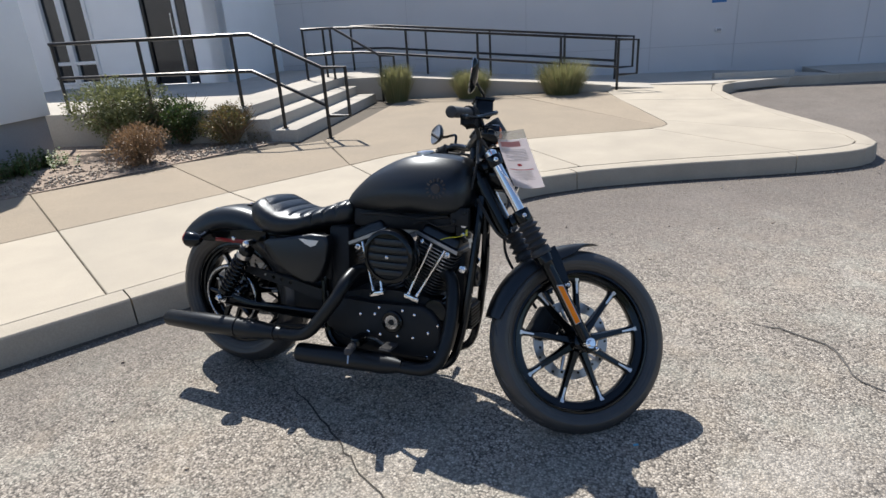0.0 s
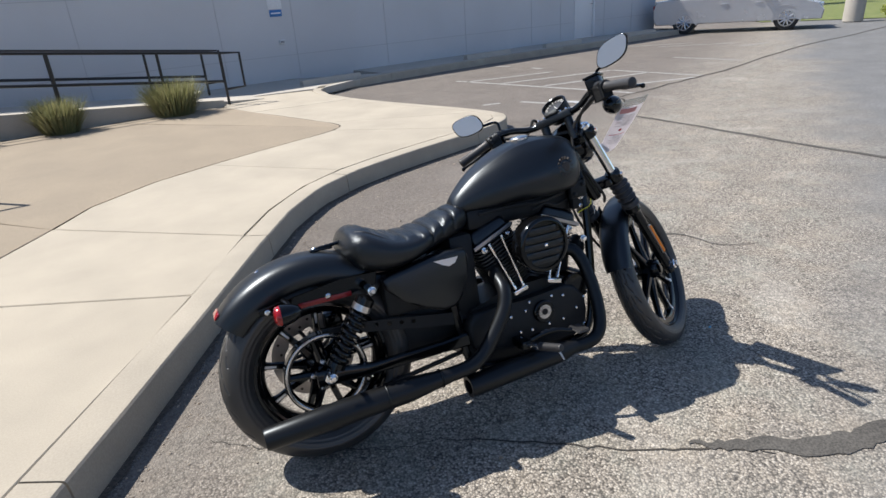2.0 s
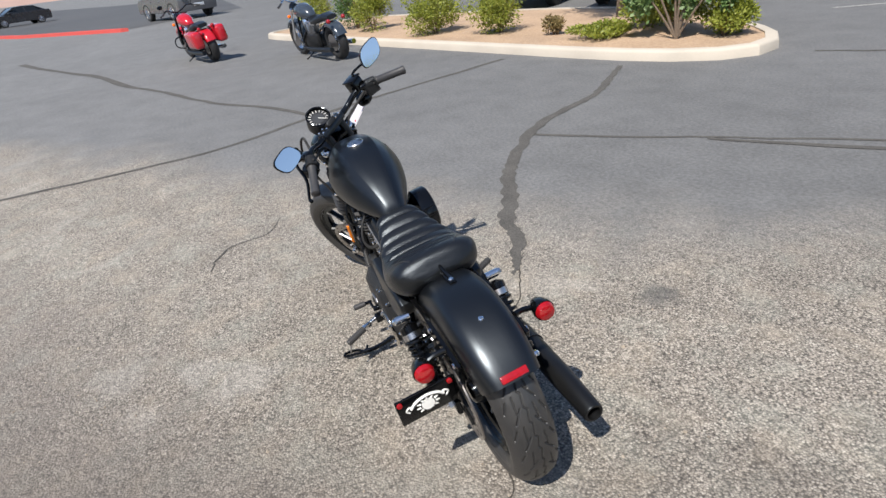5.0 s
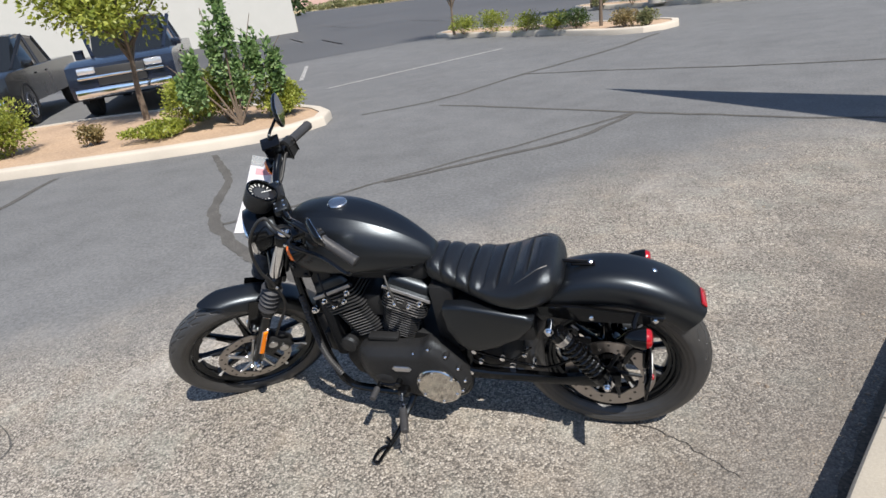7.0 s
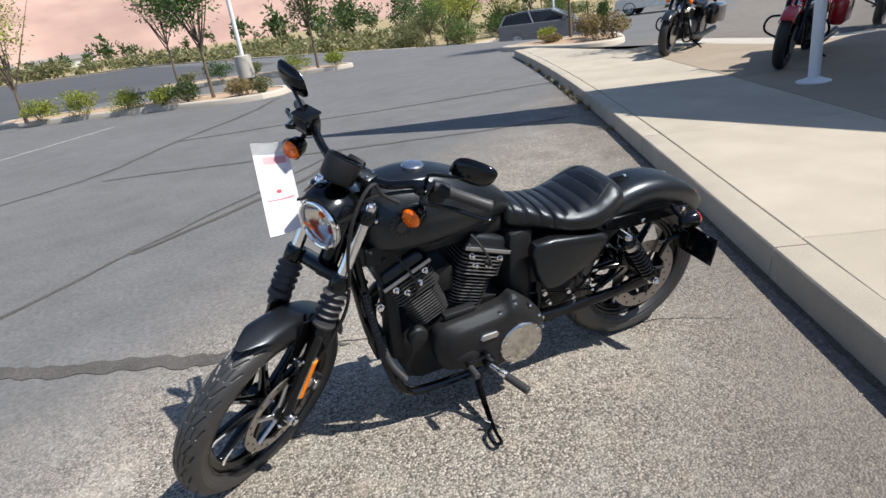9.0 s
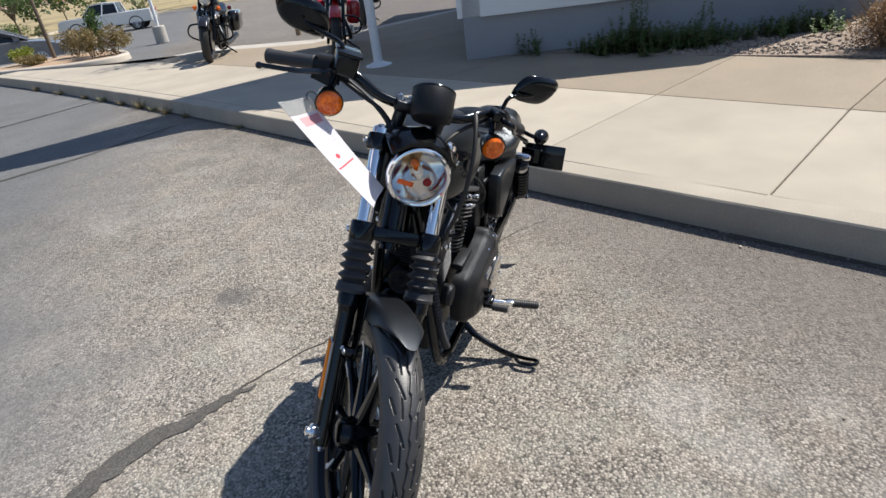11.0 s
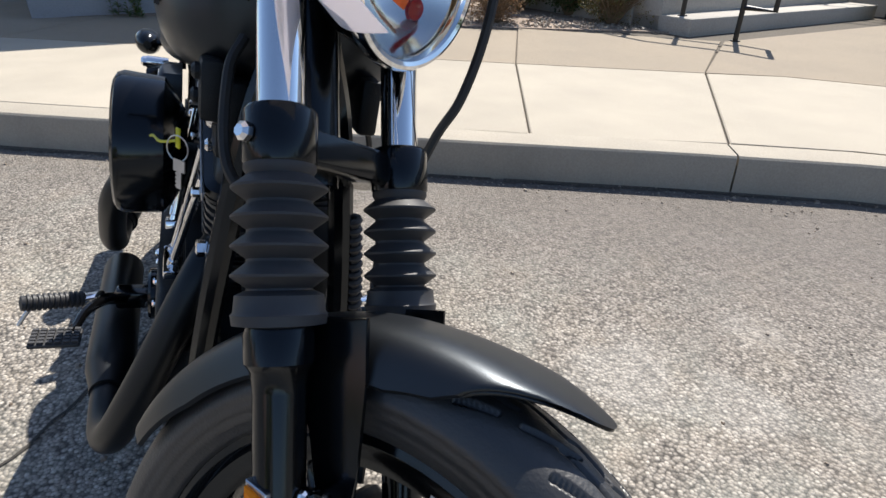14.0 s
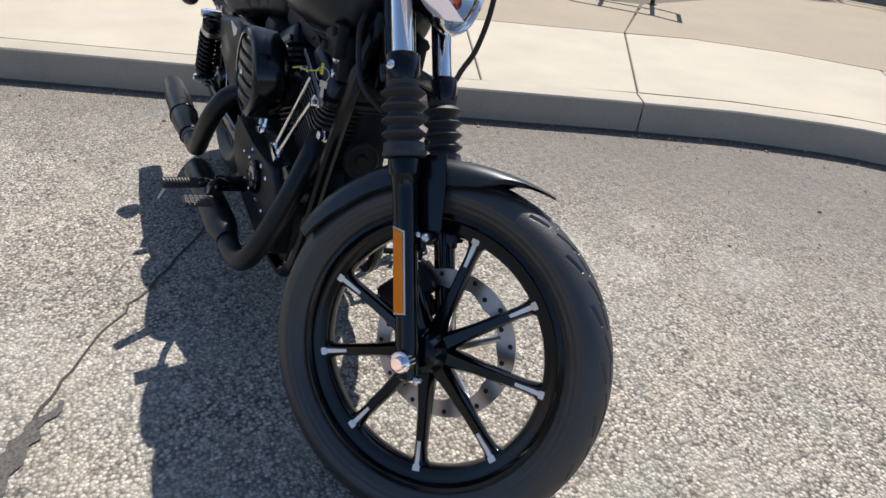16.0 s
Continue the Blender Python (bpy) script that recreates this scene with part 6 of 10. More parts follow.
bike("pulley_web", bm, GLOSS, "", PUL)
bm = bmesh.new()
for k in range(5):
    t = 2 * math.pi * k / 5 + 0.5
    bolt(bm, AXLE_R + Vector((0.046 * math.cos(t), -0.102, 0.046 * math.sin(t))), (0, -1, 0), 0.009, 0.009)
bike_each("pulley_bolt", bm, STEEL, "", PUL)
bm = bmesh.new()
rim = [(-0.255, -0.105, 0.398), (-0.612, -0.105, 0.460), (-0.72, -0.105, 0.466), (-0.72, -0.105, 0.452), (-0.612, -0.105, 0.424), (-0.255, -0.105, 0.352)]
cut = [[(x + 0.008 * math.cos(t), -0.105, z + 0.008 * math.sin(t)) for t in (2 * math.pi * k / 12 for k in range(12))] for x, z in ((-0.564, 0.437), (-0.520, 0.429), (-0.478, 0.422), (-0.436, 0.414))]
holed(bm, rim, cut, (0, 0.004, 0))
bike("belt_guard", bm, ENGINE, "black belt guard")
bm = bmesh.new()
pipe(bm, [(-0.16, -0.085, 0.345), (-0.45, -0.085, 0.425), (-0.74, -0.085, 0.458)], 0.008, 6)
pipe(bm, [(-0.16, -0.085, 0.255), (-0.45, -0.085, 0.222), (-0.74, -0.085, 0.186)], 0.008, 6)
bike("drive_belt", bm, RUBBER, "black toothed drive belt")
bm = bmesh.new()
box(bm, (-0.70, 0.075, 0.395), (-0.63, 0.118, 0.465), 0.014)
bike("rear_caliper", bm, GLOSS, "black rear brake caliper")

# side-mounted plate holder on the left
bm = bmesh.new()
m = Matrix.Translation((-0.868, 0.22, 0.487)) @ Matrix.Rotation(radians(-8), 4, "Y")
box(bm, (-0.006, -0.09, -0.052), (0.002, 0.09, 0.052), 0.003, m)
PLT = bike("licence_plate", bm, GLOSS, "black dealer plate with a pale winged crest")
bm = bmesh.new()
def plate_at(y, z):
    return m @ Vector((-0.0075, y, z))
pipe(bm, [plate_at(-0.052, 0.004), plate_at(-0.032, 0.022), plate_at(0.0, 0.030), plate_at(0.032, 0.022), plate_at(0.052, 0.004)], 0.0045, 6)
lathe(bm, [(0, 0.020), (0.002, 0.020), (0.003, 0.0)], plate_at(0, -0.006), plate_at(0, -0.006) + Vector((-1, 0, 0)), 18)
for k in range(9):
    t = radians(-40 + 32.5 * k)
    pipe(bm, [plate_at(0.024 * math.cos(t), -0.006 + 0.022 * math.sin(t)), plate_at(0.036 * math.cos(t), -0.006 + 0.030 * math.sin(t))], [0.004, 0.0015], 5, 1)
for s in (-1, 1):
    pipe(bm, [plate_at(0.044 * s, 0.006), plate_at(0.056 * s, 0.014), plate_at(0.066 * s, 0.004), plate_at(0.058 * s, -0.008)], 0.0028, 5)
tagged(bike("crest", bm, WHITE_INK, "plain pale crest", PLT, 0), kind="stuff")
for y in (-0.078, 0.078):
    bm = bmesh.new()
    lathe(bm, [(0, 0.009), (0.004, 0.008), (0.006, 0.0)], plate_at(y, 0.04), plate_at(y, 0.04) + Vector((-1, 0, 0)), 14)
    bike("plate_reflector", bm, RED_LENS, "", PLT)
bm = bmesh.new()
pipe(bm, [(-0.80, 0.125, 0.40), (-0.83, 0.13, 0.46), (-0.862, 0.15, 0.48)], 0.010, 8)
box(bm, (-0.866, 0.12, 0.455), (-0.855, 0.20, 0.52), 0.003)
bike("plate_bracket", bm, GLOSS, "", PLT)

# ---- frame ----
bm = bmesh.new()
for s in (-1, 1):
    pipe(bm, [(0.345, 0.022 * s, 0.80), (0.345, 0.048 * s, 0.70), (0.330, 0.076 * s, 0.50), (0.305, 0.095 * s, 0.30), (0.262, 0.105 * s, 0.185), (0.16, 0.11 * s, 0.158), (-0.10, 0.11 * s, 0.158), (-0.24, 0.11 * s, 0.20), (-0.27, 0.10 * s, 0.34), (-0.30, 0.085 * s, 0.52), (-0.42, 0.085 * s, 0.60), (-0.56, 0.095 * s, 0.615)], 0.0155, 10)
pipe(bm, [(0.34, 0, 0.80), (0.20, 0, 0.765), (0.0, 0, 0.72), (-0.20, 0, 0.66), (-0.32, 0, 0.62)], 0.02, 10)
FRAME = bike("frame", bm, GLOSS, "gloss black tubular frame")
bm = bmesh.new()
rod(bm, S0 + AXIS * 0.50, S0 + AXIS * 0.68, 0.032, n=20)
box(bm, (0.28, -0.025, 0.66), (0.37, 0.025, 0.80), 0.01)
bike("steering_head", bm, GLOSS, "", FRAME)
bm = bmesh.new()
for s in (-1, 1):
    box(bm, (0.255, 0.085 * s - 0.012, 0.70), (0.325, 0.085 * s + 0.012, 0.765), 0.006)
    for x, z in ((0.27, 0.715), (0.31, 0.75)):
        bolt(bm, (x, 0.097 * s, z), (0, s, 0), 0.009, 0.008)
bike_each("engine_mount", bm, ENGINE, "", FRAME)
bm = bmesh.new()
box(bm, (0.285, -0.055, 0.30), (0.315, 0.055, 0.40), 0.006)
REG = bike("voltage_regulator", bm, ENGINE, "finned black regulator on the frame")
bm = bmesh.new()
for k in range(7):
    box(bm, (0.3152, -0.05, 0.306 + 0.013 * k), (0.328, 0.05, 0.311 + 0.013 * k), 0.0)
bike_each("fin", bm, ENGINE, "", REG)
bm = bmesh.new()
lathe(bm, [(0, 0.0), (0.0, 0.034), (0.02, 0.036), (0.03, 0.031), (0.034, 0.014), (0.034, 0.0)], (0.193, 0.085, 0.392), (0.193, 1.085, 0.392), 24)
bike("horn", bm, ENGINE, "round black horn")
# Added black boxes keep the gap behind the down tubes dark.
bm = bmesh.new()
box(bm, (0.235, 0.0, 0.30), (0.280, 0.078, 0.62), 0.012)
box(bm, (0.20, -0.03, 0.62), (0.29, 0.060, 0.745), 0.012)
bike("down_tube_filler", bm, ENGINE, "black filler boxes behind the down tubes", FRAME)
bm = bmesh.new()
line = curve_points([(0.340, 0.078, 0.60), (0.332, 0.094, 0.50), (0.318, 0.108, 0.40), (0.298, 0.118, 0.32), (0.262, 0.124, 0.25)], 8)
prof = []
run = sum((q - p).length for p, q in zip(line, line[1:]))
for k, p in enumerate(line):
    torus(bm, p, line[min(k + 1, len(line) - 1)] - line[max(k - 1, 0)], 0.0085, 0.0045, 12, 6)
pipe(bm, line, 0.0085, 8, 1)
tagged(bike("conduit", bm, GAITER, "ribbed black conduit along the down tube", FRAME), kind="stuff")
# brake line, fittings and brackets below the side cover
bm = bmesh.new()
pipe(bm, [(-0.24, 0.09, 0.405), (-0.34, 0.112, 0.385), (-0.45, 0.115, 0.36), (-0.55, 0.118, 0.348), (-0.64, 0.118, 0.395)], 0.005, 8)
pipe(bm, [(-0.26, 0.098, 0.355), (-0.36, 0.115, 0.335), (-0.44, 0.115, 0.375), (-0.50, 0.112, 0.43)], 0.004, 8)
bike("brake_line", bm, GLOSS, "black rear brake line", FRAME)
bm = bmesh.new()
for x, y, z, r in ((-0.295, 0.104, 0.395, 0.010), (-0.315, 0.108, 0.350, 0.008), (-0.395, 0.108, 0.372, 0.009), (-0.425, 0.100, 0.325, 0.011), (-0.475, 0.108, 0.395, 0.008), (-0.50, 0.110, 0.345, 0.007), (-0.275, 0.118, 0.305, 0.010)):
    lathe(bm, [(-0.03, r * 1.2), (0.0, r * 1.2), (0.001, r), (0.012, r), (0.014, r * 0.6), (0.014, 0)], (x, y, z), (x, y + 1, z), 10)
bike_each("line_fitting", bm, CHROME, "bright fitting on the brake line", FRAME)
# oil tank, then two added boxes that keep the gaps round it dark
bm = bmesh.new()
box(bm, (-0.52, -0.10, 0.44), (-0.24, 0.10, 0.60), 0.02)
box(bm, (-0.26, -0.09, 0.36), (-0.165, 0.09, 0.665), 0.02)
box(bm, (-0.47, -0.06, 0.275), (-0.22, 0.075, 0.45), 0.02)
bike("oil_tank", bm, ENGINE, "black oil tank below the seat, with added filler boxes")

# ---- engine ----
bm = bmesh.new()
outline = [(-0.24, 0.20), (-0.20, 0.17), (0.18, 0.165), (0.23, 0.19), (0.255, 0.26), (0.245, 0.36), (0.20, 0.415), (0.12, 0.435), (-0.02, 0.435), (-0.12, 0.42), (-0.22, 0.39), (-0.25, 0.32)]
prism(bm, [(x, -0.105, z) for x, z in outline], (0, 0.165, 0), 0.01, 2)
ENG = bike("crankcase", bm, ENGINE, "black engine crankcase", smooth=40)
for lean, x0, bright in ((22.5, 0.070, -1), (-22.5, 0.045, 1)):
    up = Vector((math.sin(radians(lean)), 0, math.cos(radians(lean))))
    across = Vector((up.z, 0, -up.x))
    base = Vector((x0, 0, 0.315))

    def at(x, y, d):
        """A place on the cylinder: metres fore, metres left, metres up its line."""
        return base + across * x + Vector((0, y, 0)) + up * d

    def slab(bm, hx, hy, r, d0, d1, bevel=0.0, n=5):
        prism(bm, [at(x, y, d0) for x, y in rounded_plate(hx, hy, r, n)], up * (d1 - d0), bevel, 2)

    bm = bmesh.new()
    rod(bm, base + up * 0.10, base + up * 0.245, 0.058, n=24)
    cyl = bike("cylinder", bm, ENGINE, "finned black engine cylinder", smooth=30)
    for k in range(10):
        bm = bmesh.new()
        slab(bm, 0.070 + 0.0007 * k, 0.074 + 0.0006 * k, 0.034, 0.118 + 0.0125 * k, 0.1222 + 0.0125 * k)
        bike("fin", bm, FINS, "", cyl)
        # Pale strip paints the sunlit glint on the cylinder fin's left edge.
        bm = bmesh.new()
        deep = 0.074 + 0.0006 * k
        prism(bm, [at(x, deep - 0.0005, 0.1190 + 0.0125 * k) for x in (-0.038, 0.038)] + [at(x, deep - 0.0005, 0.1212 + 0.0125 * k) for x in (0.038, -0.038)], (0, 0.0013, 0))
        bike("fin_edge", bm, MACHINED, "bright fin edge, machined on heads, painted sun glint on cylinders", cyl, 0)
    bm = bmesh.new()
    slab(bm, 0.058, 0.070, 0.03, 0.240, 0.336)
    hd = bike("cylinder_head", bm, ENGINE, "cylinder head with machined fin edges", cyl)
    for k in range(6):
        bm = bmesh.new()
        slab(bm, 0.086, 0.086, 0.026, 0.2475 + 0.0135 * k, 0.2530 + 0.0135 * k)
        bike("fin", bm, FINS, "", hd)
        bm = bmesh.new()
        prism(bm, [at(x, 0.0855 * bright, 0.2485 + 0.0135 * k) for x in (-0.058, 0.058)] + [at(x, 0.0855 * bright, 0.2520 + 0.0135 * k) for x in (0.058, -0.058)], (0, 0.0016 * bright, 0))
        bike("fin_edge", bm, MACHINED, "bright fin edge, machined on heads, painted sun glint on cylinders", hd, 0)
    bm = bmesh.new()
    slab(bm, 0.090, 0.088, 0.02, 0.331, 0.336)
    rb = bike("rocker_box", bm, SATIN, "black rocker box", smooth=40)
    for s in (-1, 1):
        bm = bmesh.new()
        prism(bm, [at(x, 0.0885 * s, d) for x, d in ((-0.088, 0.336), (0.088, 0.336), (0.088, 0.349), (-0.088, 0.349))], (0, 0.003 * s, 0), 0.001)
        bike("rocker_edge", bm, MACHINED, "bright machined strip along the rocker box", rb)
    bm = bmesh.new()
    loft(bm, [[at(x * a, y * b, d) for x, y in rounded_plate(0.088, 0.088, 0.02)] for a, b, d in ((1, 1, 0.336), (1, 1, 0.349), (0.90, 0.88, 0.353), (0.86, 0.84, 0.372), (0.78, 0.74, 0.384), (0.5, 0.45, 0.388))])
    bike("rocker_cover", bm, SATIN, "", rb, 45)
    bm = bmesh.new()
    for x, y, d in ((-0.055, 0.080, 0.318), (0.055, 0.080, 0.318), (-0.02, 0.080, 0.290), (0.03, 0.080, 0.285), (-0.055, -0.080, 0.318), (0.055, -0.080, 0.318)):
        c = at(x, y, d)
        way = Vector((0, math.copysign(1, y), 0))
        lathe(bm, [(0, 0.011), (0.008, 0.011), (0.009, 0.007), (0.020, 0.007), (0.022, 0.005), (0.022, 0)], c, c + way, 8)
    bike_each("head_bolt", bm, CHROME, "", rb)
    bm = bmesh.new()
    c = at(-0.005, 0.088, 0.300)
    pipe(bm, [c, c + Vector((0, 0.030, 0.006)), c + Vector((0.01, 0.045, 0.04)), c + Vector((0.03, 0.03, 0.085)), c + Vector((0.05, 0.0, 0.12))], [0.008, 0.008, 0.0042, 0.0042, 0.0042], 8)
    bike("spark_plug_lead", bm, RUBBER, "black spark plug lead", hd)
    # pushrod tubes and lifter block on the right
    bm = bmesh.new()
    foot = Vector((0.120 if lean > 0 else -0.024, -0.122, 0.424))
    box(bm, (-0.030, -0.014, -0.008), (0.030, 0.014, 0.008), 0.003, Matrix.Translation(foot) @ Matrix.Rotation(radians(lean * 0.7), 4, "Y"))
    lift = bike("lifter_block", bm, CHROME, "chrome tappet block", ENG)
    for d in (-0.018, 0.018):
        bm = bmesh.new()
        a = foot + Vector((d, -0.002, 0.006))
        b = at(d * 1.6 + (0.012 if lean > 0 else 0.0), -0.088, 0.330)
        L = (b - a).length
        lathe(bm, [(0, 0.0075), (0.015, 0.0075), (0.017, 0.0052), (L * 0.55, 0.0052), (L * 0.56, 0.0064), (L, 0.0064)], a, b, 14)
        bike("pushrod_tube", bm, CHROME, "chrome pushrod tube", ENG)

# right side: gear cover and timer cover
bm = bmesh.new()
outline = [(-0.245, 0.27), (-0.16, 0.235), (-0.065, 0.222), (0.10, 0.200), (0.20, 0.195), (0.235, 0.215), (0.247, 0.28), (0.242, 0.34), (0.20, 0.385), (0.16, 0.40), (0.06, 0.392), (-0.02, 0.388), (-0.14, 0.392), (-0.225, 0.388), (-0.252, 0.35)]
prism(bm, [(x, -0.105, z) for x, z in outline], (0, -0.040, 0), 0.014, 3)
GC = bike("gear_cover", bm, ENGINE, "black gearcase cover", smooth=45)
bm = bmesh.new()
for x, z in ((-0.086, 0.340), (-0.025, 0.347), (-0.006, 0.375), (0.091, 0.375), (0.140, 0.365), (0.233, 0.336), (0.195, 0.302), (0.133, 0.275), (0.069, 0.273), (-0.004, 0.27), (-0.054, 0.274), (0.189, 0.208), (0.223, 0.23)):
    bolt(bm, (x, -0.145, z), (0, -1, 0), 0.006, 0.006)
bike_each("cover_bolt", bm, CHROME, "", GC)
hub = Vector((0.050, -0.145, 0.328))
bm = bmesh.new()
lathe(bm, [(0, 0.042), (0.010, 0.042), (0.014, 0.038), (0.014, 0.029), (0.011, 0.028), (0.011, 0.0)], hub, hub + Vector((0, -1, 0)), 40)
timer = bike("timer_cover", bm, GLOSS, "round black timer cover with a bright disc", GC)
bm = bmesh.new()
lathe(bm, [(0.0112, 0.0275), (0.0145, 0.0265), (0.0145, 0.0)], hub, hub + Vector((0, -1, 0)), 36)
bike("timer_disc", bm, STEEL, "brushed steel disc", timer)
bm = bmesh.new()
lathe(bm, [(0.0146, 0.012), (0.0155, 0.0115), (0.0155, 0.0)], hub, hub + Vector((0, -1, 0)), 24)
for k in range(2):
    bolt(bm, hub + Vector((0.034 * (1 - 2 * k), -0.014, 0)), (0, -1, 0), 0.004, 0.004)
bike_each("timer_boss", bm, ENGINE, "", timer)
bm = bmesh.new()
lathe(bm, [(0, 0.046), (0.06, 0.046), (0.066, 0.042), (0.068, 0.02), (0.068, 0)], (0.212, -0.06, 0.382), (0.212, -1.06, 0.382), 24)
bike("oil_filter", bm, GLOSS, "black oil filter", GC)
bm = bmesh.new()
lathe(bm, [(0, 0.05), (0.05, 0.05), (0.055, 0.045)], (-0.18, -0.07, 0.27), (-0.18, -1.07, 0.27), 24)
box(bm, (-0.26, -0.10, 0.22), (-0.13, -0.05, 0.34), 0.02)
bike("sprocket_cover", bm, ENGINE, "black sprocket cover")

# air cleaner
AC = Vector((0.056, -0.135, 0.585))
R = Vector((0, -1, 0))
bm = bmesh.new()
lathe(bm, [(-0.03, 0.05), (-0.01, 0.085), (0.0, 0.098), (0.052, 0.101), (0.060, 0.097), (0.064, 0.090), (0.064, 0.084), (0.058, 0.082), (0.058, 0.0)], AC, AC + R, 56)
AIR = bike("air_cleaner", bm, GLOSS, "round gloss black air cleaner with a ribbed cover")
bm = bmesh.new()
for k in range(5):
    z = -0.056 + 0.028 * k
    half = math.sqrt(0.080 ** 2 - z ** 2)
    rings = []
    for j in range(13):
        x = -half + 2 * half * j / 12
        lift = 0.010 * (1 - (x / half) ** 4)
        rings.append([AC + R * (0.058 + dy) + Vector((x, 0, z + dz)) for dy, dz in ((0, -0.011), (lift * 0.8, -0.009), (lift, 0.0), (lift * 0.8, 0.009), (0, 0.011))])
    loft(bm, rings, cap=False, closed=False)
bike_each("louvre", bm, SATIN, "", AIR, 50)
bm = bmesh.new()
bolt(bm, AC + R * 0.066, R, 0.007, 0.006)
bike("cover_screw", bm, CHROME, "", AIR)
bm = bmesh.new()
pipe(bm, [(0.066, -0.11, 0.56), (0.066, -0.05, 0.555), (0.065, 0.0, 0.56)], 0.035, 14)
box(bm, (0.03, -0.08, 0.50), (0.10, 0.06, 0.60), 0.01)
bike("intake", bm, ENGINE, "black intake body between the cylinders")

# left side: primary cover
bm = bmesh.new()
outline = [(0.148, 0.31), (0.150, 0.368), (0.124, 0.416), (0.03, 0.427), (-0.06, 0.432), (-0.115, 0.442), (-0.150, 0.462), (-0.20, 0.430), (-0.252, 0.365), (-0.276, 0.30), (-0.255, 0.228), (-0.175, 0.182), (-0.10, 0.184), (-0.04, 0.196), (0.070, 0.220), (0.130, 0.252)]
curve = [q for q in curve_points([(x, 0, z) for x, z in outline + outline[:1]], 3)][:-1]
heart = Vector((-0.085, 0, 0.305))
rings = []
for y, k in ((0.098, 1.0), (0.128, 1.0), (0.142, 0.985), (0.150, 0.93), (0.166, 0.84), (0.173, 0.78), (0.176, 0.66)):
    rings.append([heart + (q - heart) * k + Vector((0, y, 0)) for q in curve])
loft(bm, rings)
PC = bike("primary_cover", bm, ENGINE, "wrinkle black primary chain cover", smooth=50)
studs = [(0.108, 0.372), (0.045, 0.402), (-0.021, 0.405), (-0.087, 0.414), (-0.146, 0.438), (-0.205, 0.408), (-0.242, 0.352), (-0.258, 0.295), (-0.240, 0.240), (-0.170, 0.198), (0.03, 0.225), (0.100, 0.285)]
bm = bmesh.new()
for x, z in studs:
    lathe(bm, [(0, 0.013), (0.026, 0.0115), (0.028, 0.009), (0.028, 0)], (x, 0.130, z), (x, 1.13, z), 12)
bike_each("cover_lug", bm, ENGINE, "", PC)
bm = bmesh.new()
for x, z in studs:
    bolt(bm, (x, 0.157, z), (0, 1, 0), 0.0065, 0.007)
bike_each("cover_bolt", bm, CHROME, "", PC)
bm = bmesh.new()
for x, z in ((0.100, 0.372), (0.045, 0.395), (-0.021, 0.398), (-0.087, 0.405), (-0.146, 0.425), (-0.200, 0.398)):
    inward = (Vector((-0.085, 0, 0.305)) - Vector((x, 0, z))).normalized()
    pipe(bm, [(x, 0.140, z), (x + inward.x * 0.012, 0.158, z + inward.z * 0.022), (x + inward.x * 0.022, 0.170, z + inward.z * 0.048)], [0.0085, 0.0065, 0.003], 8, 3)
bike_each("cover_rib", bm, ENGINE, "", PC)
bm = bmesh.new()
lathe(bm, [(0, 0.084), (0.006, 0.084), (0.010, 0.080), (0.0115, 0.064), (0.0115, 0.0)], (-0.160, 0.173, 0.275), (-0.160, 1.173, 0.275), 48)
bike("derby_cover", bm, material("polished_nickel", (0.62, 0.60, 0.56), 0.13, metal=1.0, second=(0.56, 0.54, 0.50)), "round dull metal clutch cover", PC)
bm = bmesh.new()
for k in range(6):
    t = 2 * math.pi * k / 6 + 0.4
    bolt(bm, (-0.160 + 0.073 * math.cos(t), 0.183, 0.275 + 0.073 * math.sin(t)), (0, 1, 0), 0.007, 0.005)
bike_each("derby_bolt", bm, CHROME, "", PC)
bm = bmesh.new()
prism(bm, [(-0.062, 0.1755, 0.342), (-0.008, 0.1755, 0.342), (0.002, 0.1755, 0.354), (-0.008, 0.1755, 0.366), (-0.062, 0.1755, 0.366), (-0.072, 0.1755, 0.354)], (0, 0.006, 0), 0.002)
bike("inspection_cover", bm, STEEL, "small bright inspection plate", PC)
bm = bmesh.new()
ball(bm, (0.045, 0.152, 0.288), 1.0, (0.062, 0.032, 0.046), 24)
bike("cover_bulge", bm, ENGINE, "", PC, 80)
bm = bmesh.new()
box(bm, (-0.02, 0.080, 0.425), (0.10, 0.118, 0.448), 0.008)
bike("upper_cover", bm, ENGINE, "black engine casting above the primary")

# exhaust: two black header pipes and mufflers on the right
bm = bmesh.new()
pipe(bm, [(0.225, -0.06, 0.515), (0.256, -0.080, 0.498), (0.274, -0.105, 0.450), (0.282, -0.138, 0.37), (0.276, -0.172, 0.285), (0.254, -0.198, 0.218), (0.205, -0.212, 0.188), (0.12, -0.217, 0.186)], 0.0245, 16)
bike("exhaust_header", bm, EXHAUST, "black front exhaust header")
bm = bmesh.new()
a, b = Vector((0.125, -0.217, 0.190)), Vector((-0.335, -0.224, 0.176))
lathe(bm, [(0, 0.026), (0.02, 0.028), (0.06, 0.037), (0.09, 0.0385), (0.43, 0.0385), (0.445, 0.036), (0.445, 0.026), (0.40, 0.024)], a, b, 28)
bike("muffler", bm, EXHAUST, "black front muffler")
bm = bmesh.new()
pipe(bm, [(-0.085, -0.07, 0.500), (-0.115, -0.125, 0.500), (-0.125, -0.190, 0.470), (-0.150, -0.222, 0.410), (-0.215, -0.234, 0.325), (-0.262, -0.236, 0.275), (-0.315, -0.236, 0.252), (-0.40, -0.235, 0.246)], 0.0245, 16)
bike("exhaust_header", bm, EXHAUST, "black rear exhaust header")
bm = bmesh.new()
